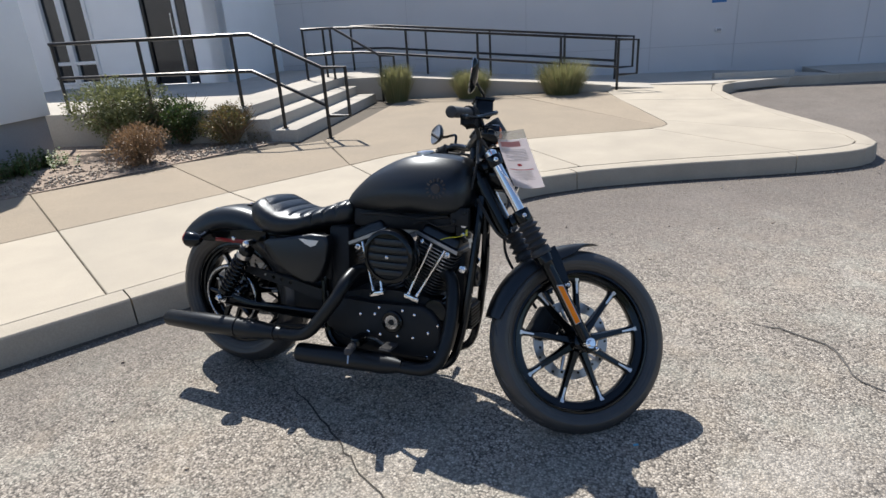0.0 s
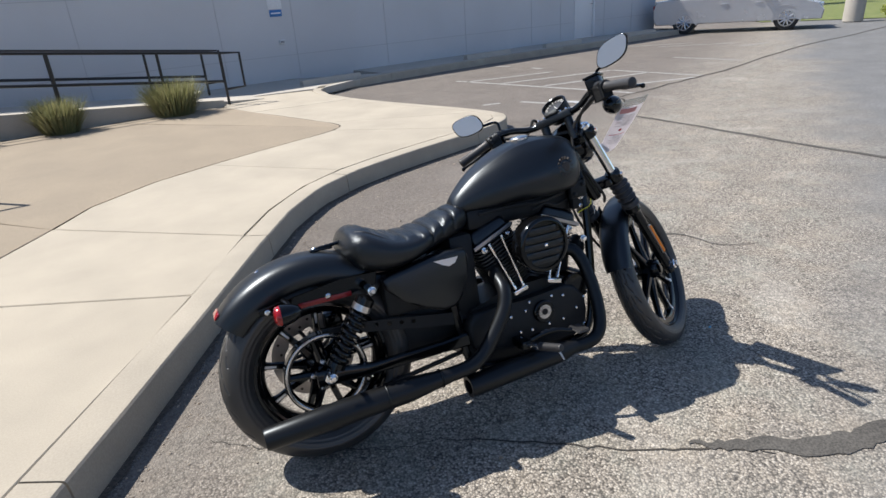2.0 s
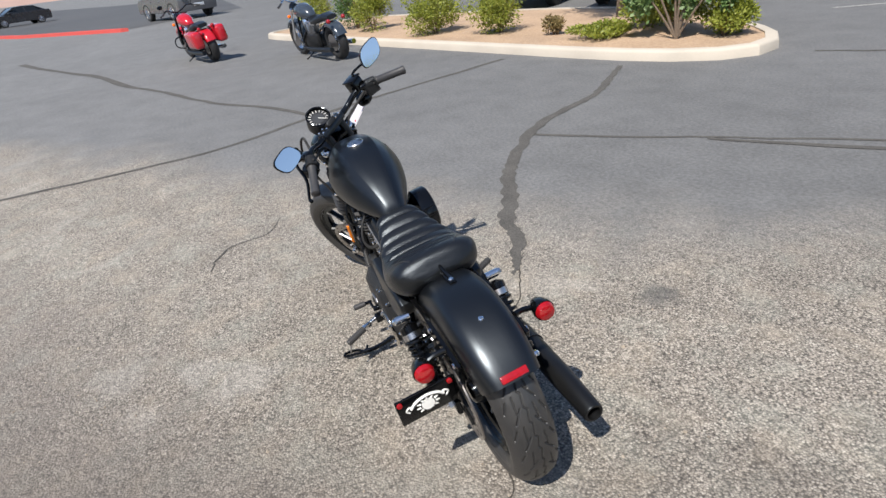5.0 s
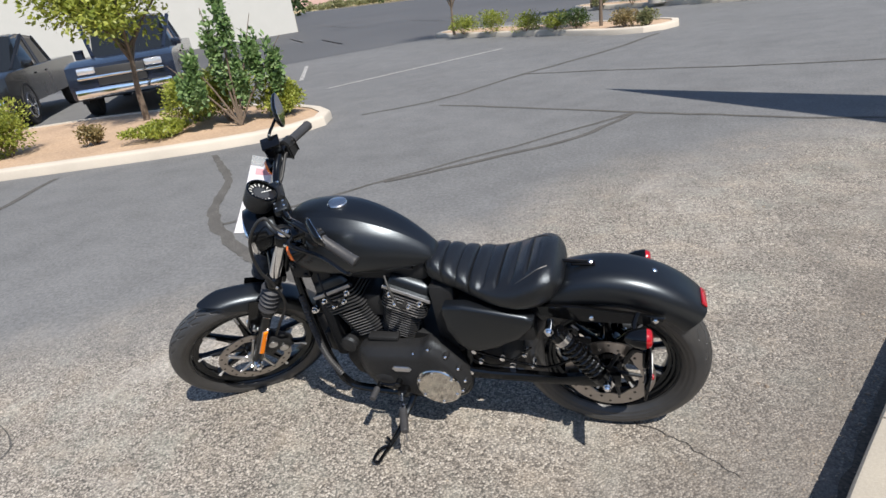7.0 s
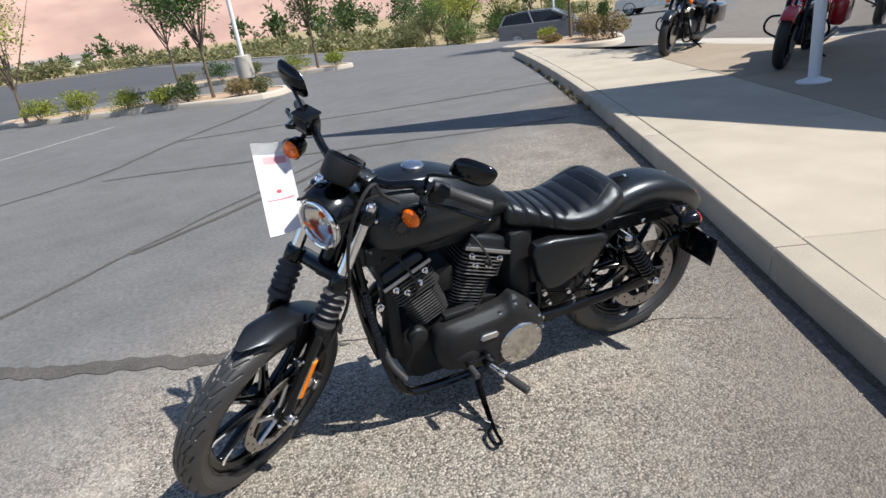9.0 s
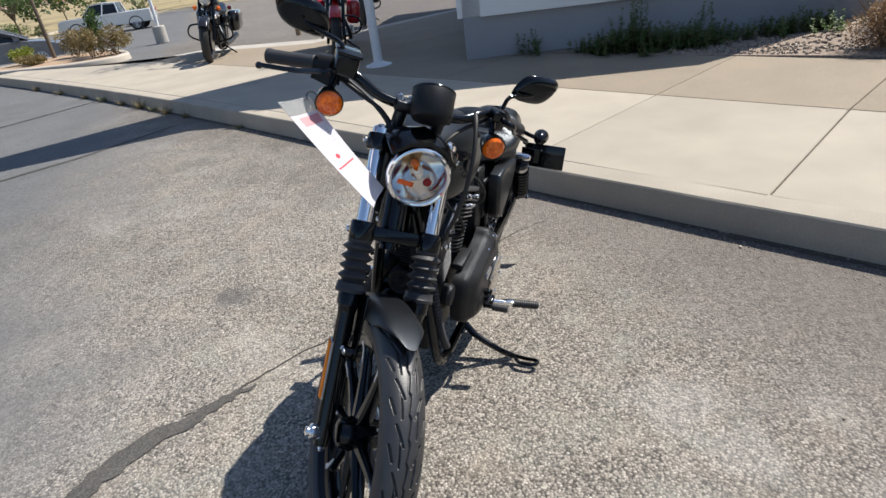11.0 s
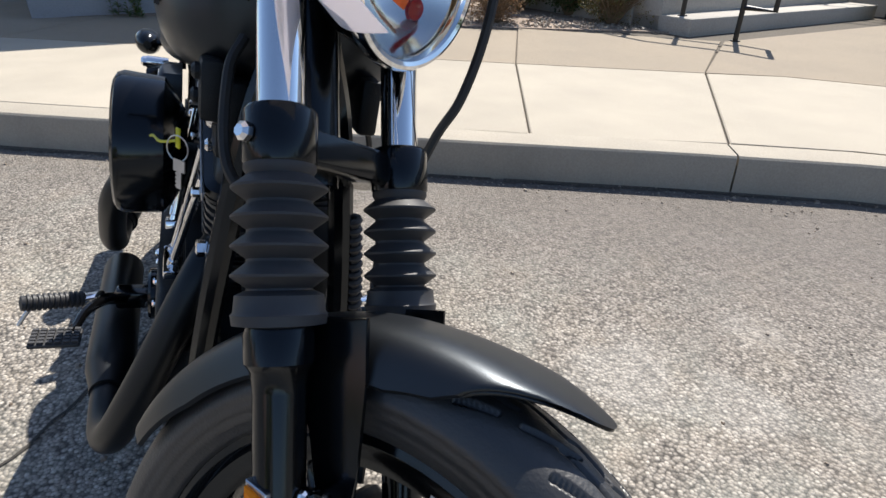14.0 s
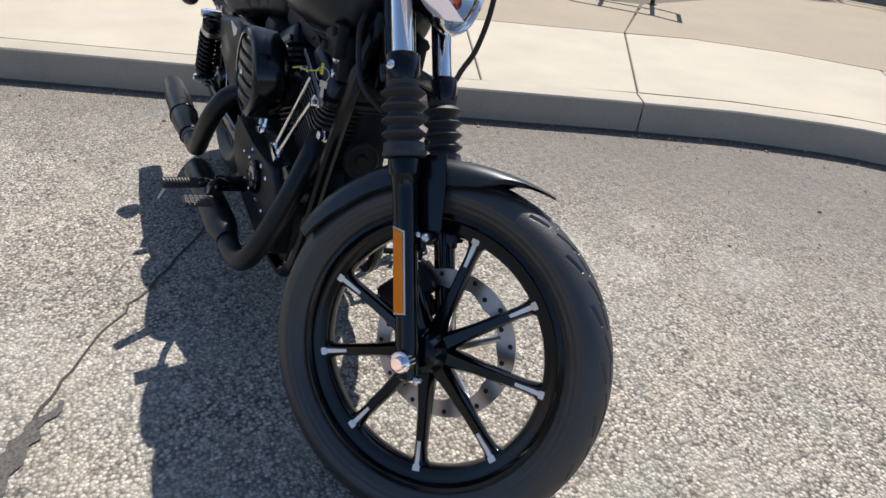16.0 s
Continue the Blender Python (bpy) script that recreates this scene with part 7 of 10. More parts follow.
a, b = Vector((-0.39, -0.235, 0.246)), Vector((-0.985, -0.222, 0.228))
lathe(bm, [(0, 0.026), (0.04, 0.029), (0.13, 0.0385), (0.16, 0.040), (0.33, 0.040), (0.335, 0.0405), (0.40, 0.0405), (0.59, 0.034), (0.596, 0.031), (0.596, 0.024), (0.54, 0.020)], a, b, 32)
MUF = bike("muffler", bm, EXHAUST, "long black rear muffler with a tapered end")
bm = bmesh.new()
for q in (0.045, 0.36):
    c = a.lerp(b, q)
    torus(bm, c, b - a, 0.0295 if q < 0.1 else 0.041, 0.003, 28, 6)
bike_each("muffler_clamp", bm, EXHAUST, "", MUF)

# footpegs, pedals, stand
for s, hinge, tip in ((-1, (-0.056, -0.258, 0.257), (-0.022, -0.352, 0.270)), (1, (-0.042, 0.262, 0.248), (-0.080, 0.360, 0.236))):
    hinge, tip = Vector(hinge), Vector(tip)
    way = (tip - hinge).normalized()
    bm = bmesh.new()
    box(bm, (-0.011, -0.028 if s < 0 else -0.014, -0.009), (0.011, 0.014 if s < 0 else 0.028, 0.009), 0.004, Matrix.Translation(hinge - way * 0.012) @ Matrix.Rotation(math.atan2(-way.x, abs(way.y)) * -s * -1, 4, "Z"))
    rod(bm, hinge - way * 0.06, hinge + way * 0.012, 0.0085, n=12)
    PEG = bike("footpeg", bm, CHROME, "folding footpeg with a ribbed rubber sleeve")
    bm = bmesh.new()
    prof = [(0.008, 0.010)]
    for k in range(11):
        prof += [(0.0078 * k + 0.010, 0.0118), (0.0078 * k + 0.0115, 0.0145), (0.0078 * k + 0.0150, 0.0145), (0.0078 * k + 0.0165, 0.0118)]
    prof += [(0.096, 0.0135), (0.101, 0.0125), (0.103, 0.006)]
    lathe(bm, prof, hinge, tip, 16)
    bike("peg_rubber", bm, GAITER, "ribbed black rubber", PEG)
    bm = bmesh.new()
    rod(bm, hinge + way * 0.088 + Vector((0, 0, -0.008)), hinge + way * 0.108 + Vector((0, 0, -0.042)), 0.004, 0.003, 8)
    bike("peg_feeler", bm, STEEL, "", PEG)
    bm = bmesh.new()
    a = hinge - way * 0.05
    box(bm, (-0.020, -0.045, -0.018), (0.020, 0.035, 0.016), 0.008, Matrix.Translation(Vector((a.x, 0.175 * s, a.z))))
    bike("peg_mount", bm, GLOSS, "", PEG)
bm = bmesh.new()
pipe(bm, [(-0.045, -0.205, 0.262), (-0.010, -0.228, 0.282), (0.035, -0.250, 0.290), (0.070, -0.262, 0.282), (0.088, -0.268, 0.282)], [0.011, 0.010, 0.008, 0.007, 0.008], 10)
PED = bike("brake_pedal", bm, GLOSS, "black brake pedal")
bm = bmesh.new()
box(bm, (0.080, -0.318, 0.279), (0.124, -0.250, 0.286), 0.003)
for k in range(5):
    for j in range(6):
        box(bm, (0.0825 + 0.0083 * k, -0.3155 + 0.0110 * j, 0.286), (0.0880 + 0.0083 * k, -0.3075 + 0.0110 * j, 0.2895), 0.0)
tagged(bike("pedal_pad", bm, GAITER, "studded rubber pedal pad", PED), kind="stuff")
bm = bmesh.new()
pipe(bm, [(0.062, 0.196, 0.288), (0.02, 0.198, 0.286), (-0.012, 0.192, 0.292)], 0.0065, 8)
rod(bm, (0.062, 0.190, 0.288), (0.062, 0.232, 0.290), 0.008, n=10)
rod(bm, (-0.012, 0.165, 0.292), (-0.012, 0.202, 0.292), 0.012, n=12, edge=0.002)
SH = bike("gear_lever", bm, GLOSS, "black gear lever")
bm = bmesh.new()
rod(bm, (0.062, 0.220, 0.290), (0.062, 0.272, 0.292), 0.012, n=14, edge=0.002)
bike("lever_rubber", bm, GAITER, "", SH)
bm = bmesh.new()
pipe(bm, [(-0.02, 0.10, 0.150), (0.0, 0.16, 0.112), (0.018, 0.25, 0.086), (0.034, 0.315, 0.084)], [0.014, 0.012, 0.010, 0.009], 10)
pipe(bm, [(0.034, 0.310, 0.0835), (0.062, 0.335, 0.0865), (0.066, 0.385, 0.0945), (0.045, 0.392, 0.0955), (0.038, 0.35, 0.0885), (0.030, 0.312, 0.0835)], 0.0065, 8)
pipe(bm, [(0.03, 0.30, 0.085), (0.05, 0.285, 0.095)], 0.006, 8)
bike("side_stand", bm, GLOSS, "black side stand with a looped foot")

# ignition key and tag on the right
bm = bmesh.new()
box(bm, (0.270, -0.082, 0.655), (0.318, -0.045, 0.745), 0.010)
KEY = bike("ignition_switch", bm, ENGINE, "ignition switch with a key on a ring")
bm = bmesh.new()
for z, r in ((0.735, 0.008), (0.668, 0.008)):
    lathe(bm, [(0, r), (0.007, r), (0.010, r * 0.6), (0.010, 0)], (0.300, -0.080, z), (0.33, -1.08, z), 12)
lathe(bm, [(0, 0.013), (0.006, 0.013), (0.010, 0.010), (0.012, 0.0)], (0.303, -0.080, 0.702), (0.50, -1.08, 0.702), 20)
bike_each("switch_fitting", bm, CHROME, "", KEY)
bm = bmesh.new()
torus(bm, (0.333, -0.117, 0.672), (0.75, -0.66, 0.05), 0.0135, 0.0008, 28, 5)
bike("key_ring", bm, STEEL, "thin wire key ring", KEY)
bm = bmesh.new()
turn = Matrix.Translation((0.340, -0.115, 0.650)) @ Matrix.Rotation(radians(45), 4, "Z")
box(bm, (-0.0075, -0.0008, -0.001), (0.0075, 0.0008, 0.012), 0.0, turn)
box(bm, (-0.0030, -0.0008, -0.020), (0.0030, 0.0008, -0.001), 0.0, turn)
for k in range(4):
    box(bm, (-0.0046, -0.0008, -0.0185 + 0.0045 * k), (-0.0030, 0.0008, -0.0162 + 0.0045 * k), 0.0, turn)
bike("key", bm, STEEL, "steel key", KEY)
bm = bmesh.new()
box(bm, (-0.0036, -0.0012, 0.020), (0.0036, 0.0012, 0.042), 0.001, Matrix.Translation((0.326, -0.1165, 0.650)) @ Matrix.Rotation(radians(30), 4, "Z"))
pipe(bm, [(0.325, -0.118, 0.678), (0.300, -0.134, 0.668), (0.268, -0.142, 0.664), (0.240, -0.146, 0.655)], 0.0016, 6)
bike_each("key_tag", bm, material("yellow_tag", (0.65, 0.60, 0.02), 0.5), "yellow plastic key tag", KEY)
bm = bmesh.new()
c = Vector((0.322, -0.004, 0.499))
lathe(bm, [(-0.03, 0.015), (-0.012, 0.034), (0.0, 0.040), (0.010, 0.040), (0.014, 0.036), (0.010, 0.030), (0.010, 0.016), (0.016, 0.012), (0.016, 0.0)], c, c + Vector((1, 0, 0.08)), 30)
bike("horn", bm, ENGINE, "round black horn between the down tubes")
bm = bmesh.new()
for s in (-1, 1):
    lathe(bm, [(-0.012, 0.014), (0.0, 0.014), (0.001, 0.0105), (0.010, 0.0105), (0.012, 0.007), (0.012, 0)], (0.300, 0.085 * s, 0.539), (0.300, 1.085 * s, 0.539), 6)
bike_each("engine_mount_bolt", bm, CHROME, "bright hexagon bolt", FRAME)
# wiring and fuel line, with an added box darkening the gap below the tank
bm = bmesh.new()
box(bm, (-0.165, -0.060, 0.660), (0.265, 0.050, 0.738), 0.018)
bike("tank_gap_filler", bm, ENGINE, "black filler box closing the gap below the tank", FRAME)
bm = bmesh.new()
pipe(bm, [(0.24, -0.07, 0.728), (0.12, -0.082, 0.715), (0.0, -0.078, 0.722), (-0.12, -0.066, 0.716)], 0.006, 8)
pipe(bm, [(0.22, 0.062, 0.722), (0.10, 0.070, 0.706), (0.02, 0.068, 0.716), (-0.12, 0.058, 0.722)], 0.006, 8)
pipe(bm, [(0.26, -0.062, 0.70), (0.20, -0.075, 0.690), (0.15, -0.075, 0.705), (0.10, -0.070, 0.69)], 0.004, 8)
bike_each("wiring_loom", bm, RUBBER, "black wiring below the tank", FRAME)


# ---- paper price sheet hanging from the bars ----
SHEET = empty("price_sheet", pose(0.47, 0.0, 1.05), "long white paper sheet in a clear sleeve tied to the bars", "paper sheet")
T0, T1, B0, B1 = Vector((0.541, -0.028, 1.052)), Vector((0.441, -0.010, 1.040)), Vector((0.566, 0.167, 0.816)), Vector((0.460, 0.148, 0.819))
FACE = (B0 - T0).cross(T1 - T0).normalized()
FACE = FACE if FACE.y > 0 else -FACE


def on_sheet(u, v, lift=0.0):
    """A place on the sheet: u from its top to its foot, v across it."""
    p = T0.lerp(T1, v).lerp(B0.lerp(B1, v), u)
    bow = -0.004 * math.sin(math.pi * u) - 0.010 * math.sin(math.pi * v) * (0.4 + 0.6 * u)
    return p + FACE * (bow + lift) - Vector((0.47, 0.0, 1.04))


def sheet_piece(name, u0, u1, v0, v1, lift, thick, mat, label=""):
    bm = bmesh.new()
    nu, nv = max(2, int(24 * (u1 - u0))), max(2, int(8 * (v1 - v0)))
    rings = []
    for k in range(nu + 1):
        u = u0 + (u1 - u0) * k / nu
        row = [on_sheet(u, v0 + (v1 - v0) * j / nv, lift + thick) for j in range(nv + 1)]
        row += [on_sheet(u, v0 + (v1 - v0) * j / nv, lift) for j in range(nv, -1, -1)]
        rings.append(row)
    loft(bm, rings)
    return part(name, bm, mat, SHEET, label, 40)


SLEEVE = material("clear_plastic", (0.80, 0.82, 0.82), 0.15, scale=20, transmission=0.75)
PINK_INK = material("pale_red_ink", (0.62, 0.30, 0.32), 0.6)
sheet_piece("sleeve", 0.0, 0.13, 0.0, 1.0, 0.0, 0.0008, SLEEVE, "clear plastic top of the sleeve")
sheet_piece("sheet", 0.132, 1.0, 0.0, 1.0, 0.0, 0.0008, PAPER, "white paper")
for side, flat in ((1, 0.00085), (-1, -0.0001)):
    sheet_piece("heading", 0.16, 0.24, 0.25, 0.90, flat, 0.0001 * side, PINK_INK, "red heading bar")
    for k in range(8):
        sheet_piece("text_line", 0.285 + 0.026 * k, 0.295 + 0.026 * k, 0.14, 0.86 if k % 3 else 0.62, flat, 0.0001 * side, GREY_INK)
    for k in range(7):
        sheet_piece("text_line", 0.66 + 0.026 * k, 0.669 + 0.026 * k, 0.18, 0.80 if k % 2 else 0.66, flat, 0.0001 * side, GREY_INK)
    sheet_piece("rule", 0.628, 0.640, 0.12, 0.88, flat, 0.0001 * side, RED_INK, "thin red rule")
    bm = bmesh.new()
    ring = [on_sheet(0.545 + 0.022 * math.sin(t), 0.5 + 0.075 * math.cos(t), flat) for t in (2 * math.pi * k / 18 for k in range(18))]
    prism(bm, ring, FACE * 0.0001 * side)
    part("red_dot", bm, RED_INK, SHEET, "round red mark", 0)
bm = bmesh.new()
pipe(bm, [on_sheet(0.03, 0.9), on_sheet(-0.02, 1.0), on_sheet(-0.03, 1.18), on_sheet(0.02, 1.25)], 0.0014, 6)
part("tie", bm, RUBBER, SHEET, "thin black tie")


# ---- surroundings ----
def leaf_material(name, colour, second, spread=0.35):
    """Thin leaves: each island of the mesh has its own tone, and some light comes through."""
    mat = bpy.data.materials.new(name)
    mat.use_nodes = True
    n, l = mat.node_tree.nodes, mat.node_tree.links
    b = n["Principled BSDF"]
    b.inputs["Roughness"].default_value = 0.5
    geo = n.new("ShaderNodeNewGeometry")
    mix = n.new("ShaderNodeMix")
    mix.data_type = "RGBA"
    mix.inputs["A"].default_value, mix.inputs["B"].default_value = (*colour, 1), (*second, 1)
    l.new(geo.outputs["Random Per Island"], mix.inputs["Factor"])
    l.new(mix.outputs["Result"], b.inputs["Base Color"])
    thin = n.new("ShaderNodeBsdfTranslucent")
    l.new(mix.outputs["Result"], thin.inputs["Color"])
    both = n.new("ShaderNodeMixShader")
    both.inputs[0].default_value = 0.35
    l.new(b.outputs[0], both.inputs[1])
    l.new(thin.outputs[0], both.inputs[2])
    l.new(both.outputs[0], n["Material Output"].inputs["Surface"])
    return mat


LEAF_YELLOW = leaf_material("yellow_green_leaves", (0.16, 0.20, 0.025), (0.34, 0.36, 0.06))
LEAF_GREEN = leaf_material("green_leaves", (0.035, 0.085, 0.018), (0.10, 0.17, 0.035))
LEAF_OLIVE = leaf_material("olive_leaves", (0.075, 0.095, 0.030), (0.27, 0.28, 0.13))
LEAF_RUST = leaf_material("rust_brown_leaves", (0.32, 0.20, 0.11), (0.17, 0.11, 0.06))
LEAF_FRESH = leaf_material("fresh_green_leaves", (0.085, 0.165, 0.042), (0.26, 0.36, 0.15))
LEAF_DARK = leaf_material("dark_green_leaves", (0.025, 0.055, 0.014), (0.09, 0.13, 0.035))
LEAF_DRY = leaf_material("dry_leaves", (0.30, 0.22, 0.10), (0.18, 0.15, 0.06))
LEAF_SAGE = leaf_material("sage_leaves", (0.15, 0.17, 0.07), (0.28, 0.26, 0.13))
LEAF_WEED = leaf_material("weed_leaves", (0.06, 0.13, 0.03), (0.14, 0.20, 0.06))
LEAF_HALF = leaf_material("half_dry_leaves", (0.20, 0.13, 0.05), (0.10, 0.12, 0.04))
BARK = material("bark", (0.16, 0.12, 0.085), 0.9, second=(0.08, 0.06, 0.045), scale=40, amount=0.8, bump=0.7, bump_scale=60)
TWIG = material("twigs", (0.22, 0.15, 0.09), 0.9, second=(0.12, 0.08, 0.05), scale=40)


def leaves(bm, rnd, centre, radii, count, size, shell=0.55, lumps=7, blade=0.5):
    """Leaves over uneven lumps of a crown, each a small folded blade."""
    blobs = []
    for _ in range(lumps):
        d = Vector((rnd.gauss(0, 1), rnd.gauss(0, 1), rnd.gauss(0, 1))).normalized() * rnd.uniform(0.2, 0.62)
        blobs.append((d, rnd.uniform(0.34, 0.56)))
    for _ in range(count):
        d, r = rnd.choice(blobs)
        out = Vector((rnd.gauss(0, 1), rnd.gauss(0, 1), rnd.gauss(0, 1))).normalized()
        p = d + out * r * (rnd.uniform(shell, 1.0))
        if p.z < -0.95:
            p.z = -0.95
        c = Vector(centre) + Vector((p.x * radii[0], p.y * radii[1], p.z * radii[2]))
        way = (out + Vector((rnd.uniform(-0.9, 0.9), rnd.uniform(-0.9, 0.9), rnd.uniform(-0.5, 0.9)))).normalized()
        side = way.cross(Vector((rnd.uniform(-1, 1), rnd.uniform(-1, 1), rnd.uniform(-1, 1)))).normalized()
        s = size * rnd.uniform(0.6, 1.25)
        a, b = bm.verts.new(c - way * s * 0.5), bm.verts.new(c + way * s * 0.5)
        e, f = bm.verts.new(c + side * s * blade * 0.5), bm.verts.new(c - side * s * blade * 0.5)
        bm.faces.new((a, e, b, f))


def raw_part(name, bm, mat, parent, label=""):
    mesh = bpy.data.meshes.new(name)
    bm.to_mesh(mesh)
    bm.free()
    mesh.materials.append(mat)
    ob = new(name, mesh)
    ob.parent = parent
    return tagged(ob, label)


def shrub(x, y, z, radii, mat, label, count=1400, size=0.035, seed=1, twigs=14, name="shrub", group="", blade=0.5, lumps=9, shell=0.55):
    rnd = random.Random(seed)
    top = empty(name, pose(x, y, z, 0, 0, rnd.uniform(0, 360)), label, "shrub", group)
    bm = bmesh.new()
    leaves(bm, rnd, (0, 0, radii[2] * 0.92), [r * 1.12 for r in radii], int(count * 2.2), size, shell, lumps + 5, blade)
    raw_part("foliage", bm, mat, top)
    bm = bmesh.new()
    for _ in range(twigs):
        t = rnd.uniform(0, 6.28)
        r = rnd.uniform(0.3, 0.9)
        tip = Vector((math.cos(t) * radii[0] * r, math.sin(t) * radii[1] * r, radii[2] * rnd.uniform(0.8, 1.8)))
        pipe(bm, [(0.03 * math.cos(t), 0.03 * math.sin(t), 0), tip * 0.45 + Vector((0, 0, 0.03)), tip], [0.008, 0.005, 0.002], 5, 3)
    raw_part("branchwork", bm, TWIG, top)
    return top


def tree(x, y, z, height, crown, mat, label, seed=1, count=3500, size=0.06, lean=0.0, trunk_r=0.05, clear=0.45):
    rnd = random.Random(seed)
    top = empty("tree", pose(x, y, z), label, "tree")
    bm = bmesh.new()
    fork_z = height * clear
    pipe(bm, [(0, 0, 0), (lean * 0.4, 0.02, fork_z * 0.5), (lean, 0, fork_z), (lean * 1.2, 0, height * 0.8)], [trunk_r, trunk_r * 0.8, trunk_r * 0.6, trunk_r * 0.2], 9)
    for k in range(9):
        t = k * 2.4 + rnd.uniform(-0.4, 0.4)
        r = crown * rnd.uniform(0.5, 0.85)
        z0 = fork_z * rnd.uniform(0.85, 1.2)
        pipe(bm, [(lean, 0, z0), (lean + math.cos(t) * r * 0.45, math.sin(t) * r * 0.45, z0 + (height - z0) * 0.35), (lean + math.cos(t) * r, math.sin(t) * r, z0 + (height - z0) * rnd.uniform(0.5, 0.9))], [trunk_r * 0.45, trunk_r * 0.3, trunk_r * 0.08], 6, 4)
    raw_part("trunk", bm, BARK, top)
    bm = bmesh.new()
    leaves(bm, rnd, (lean, 0, fork_z + (height - fork_z) * 0.55), (crown, crown, (height - fork_z) * 0.62), count, size, 0.25, 16)
    raw_part("crown", bm, mat, top)
    return top


# shrubs in the bed by the steps
for k, (x, y, rx, rz, mat, label, n, sz) in enumerate((
        (-5.12, 3.30, 0.60, 0.47, LEAF_OLIVE, "sage green leafy shrub in the gravel bed", 5600, 0.036),
        (-4.22, 2.58, 0.36, 0.26, LEAF_RUST, "dry brown twiggy shrub in the gravel bed", 2300, 0.026),
        (-3.92, 3.66, 0.38, 0.27, LEAF_HALF, "half-dry brown and green shrub by the steps", 2400, 0.028),
        (-4.62, 3.62, 0.42, 0.33, LEAF_DARK, "dark green leafy shrub by the steps", 2600, 0.034))):
    shrub(x, y, 0.14, (rx, rx, rz), mat, label, n, sz, 20 + k, 70)
p = site(2.55, 3.62, 0.14)
shrub(p.x, p.y, p.z, (0.10, 0.10, 0.08), LEAF_SAGE, "small weed at the foot of the steps", 180, 0.03, 31, 5, "weed")
# tufts in front of the ramp wall
for k, (x, y, r, h) in enumerate(((-3.52, 7.22, 0.36, 0.37), (-2.35, 7.62, 0.44, 0.29), (-0.92, 8.02, 0.56, 0.33))):
    q = Vector((x, y, TOP - 0.01))
    top = empty("grass_tuft", pose(q.x, q.y, q.z), "tuft of dry ornamental grass against the ramp wall", "grass", "tufts by the ramp")
    rnd = random.Random(60 + k)
    bm = bmesh.new()
    for _ in range(1900):
        t, d = rnd.uniform(0, 6.28), rnd.uniform(0, 0.5) * r
        base = Vector((math.cos(t) * d, math.sin(t) * d, 0))
        tip = base + Vector((math.cos(t) * r * rnd.uniform(0.1, 0.7), math.sin(t) * r * rnd.uniform(0.1, 0.7), h * rnd.uniform(0.8, 1.75)))
        mid = base.lerp(tip, 0.55) + Vector((0, 0, h * 0.12))
        w = Vector((-math.sin(t), math.cos(t), 0)) * 0.004
        a1, a2, m1, m2, e1 = bm.verts.new(base + w), bm.verts.new(base - w), bm.verts.new(mid + w), bm.verts.new(mid - w), bm.verts.new(tip)
        bm.faces.new((a1, a2, m2, m1))
        bm.faces.new((m1, m2, e1))
    raw_part("foliage", bm, LEAF_SAGE, top)
# weeds along the wing's shaded base: upright stalks with leaves up their length, and a low mat
def weed(x, y, stalks, height, spread, seed, label):
    rnd = random.Random(seed)
    top = empty("weed", pose(x, y, 0.14), label, "weed", "weeds by the wall")
    stem, leaf = bmesh.new(), bmesh.new()
    for _ in range(stalks):
        bx, by = rnd.gauss(0, spread), rnd.gauss(0, spread)
        h = height * rnd.uniform(0.45, 1.0)
        lean = Vector((rnd.gauss(0, 0.12), rnd.gauss(0, 0.12), 1)) * h
        pipe(stem, [(bx, by, 0), Vector((bx, by, 0)) + lean * 0.5, Vector((bx, by, 0)) + lean], [0.0025, 0.002, 0.001], 4, 3)
        for k in range(int(h * 240)):
            q = rnd.uniform(0.06, 1.0)
            c = Vector((bx, by, 0)) + lean * q
            t = rnd.uniform(0, 6.28)
            way = Vector((math.cos(t), math.sin(t), rnd.uniform(-0.1, 0.7))).normalized()
            side = way.cross(Vector((0, 0, 1))).normalized()
            size = 0.058 * rnd.uniform(0.6, 1.1) * (1.15 - 0.6 * q)
            leaf.faces.new([leaf.verts.new(p) for p in (c, c + way * size * 0.5 + side * size * 0.24, c + way * size, c + way * size * 0.5 - side * size * 0.24)])
    tagged(raw_part("branchwork", stem, TWIG, top), kind="stuff")
    tagged(raw_part("foliage", leaf, LEAF_WEED, top), kind="stuff")


weed(-5.12, -0.50, 7, 0.36, 0.07, 40, "upright dark green weed against the shaded wall")
weed(-5.05, 0.55, 14, 0.66, 0.09, 41, "tall upright dark green weed against the shaded wall")
weed(-5.15, 1.15, 5, 0.50, 0.10, 42, "thin upright weed against the shaded wall")
for k, (x, y, n, h) in enumerate(((-4.98, 0.25, 60, 0.20), (-4.92, 0.55, 80, 0.26), (-4.95, 0.85, 80, 0.26), (-5.02, 1.15, 70, 0.24), (-5.15, 1.5, 36, 0.20), (-5.25, 1.95, 40, 0.20), (-5.4, 2.3, 40, 0.22))):
    weed(x, y, n, h, 0.13, 43 + k, "low mat of dark green weeds by the shaded wall")

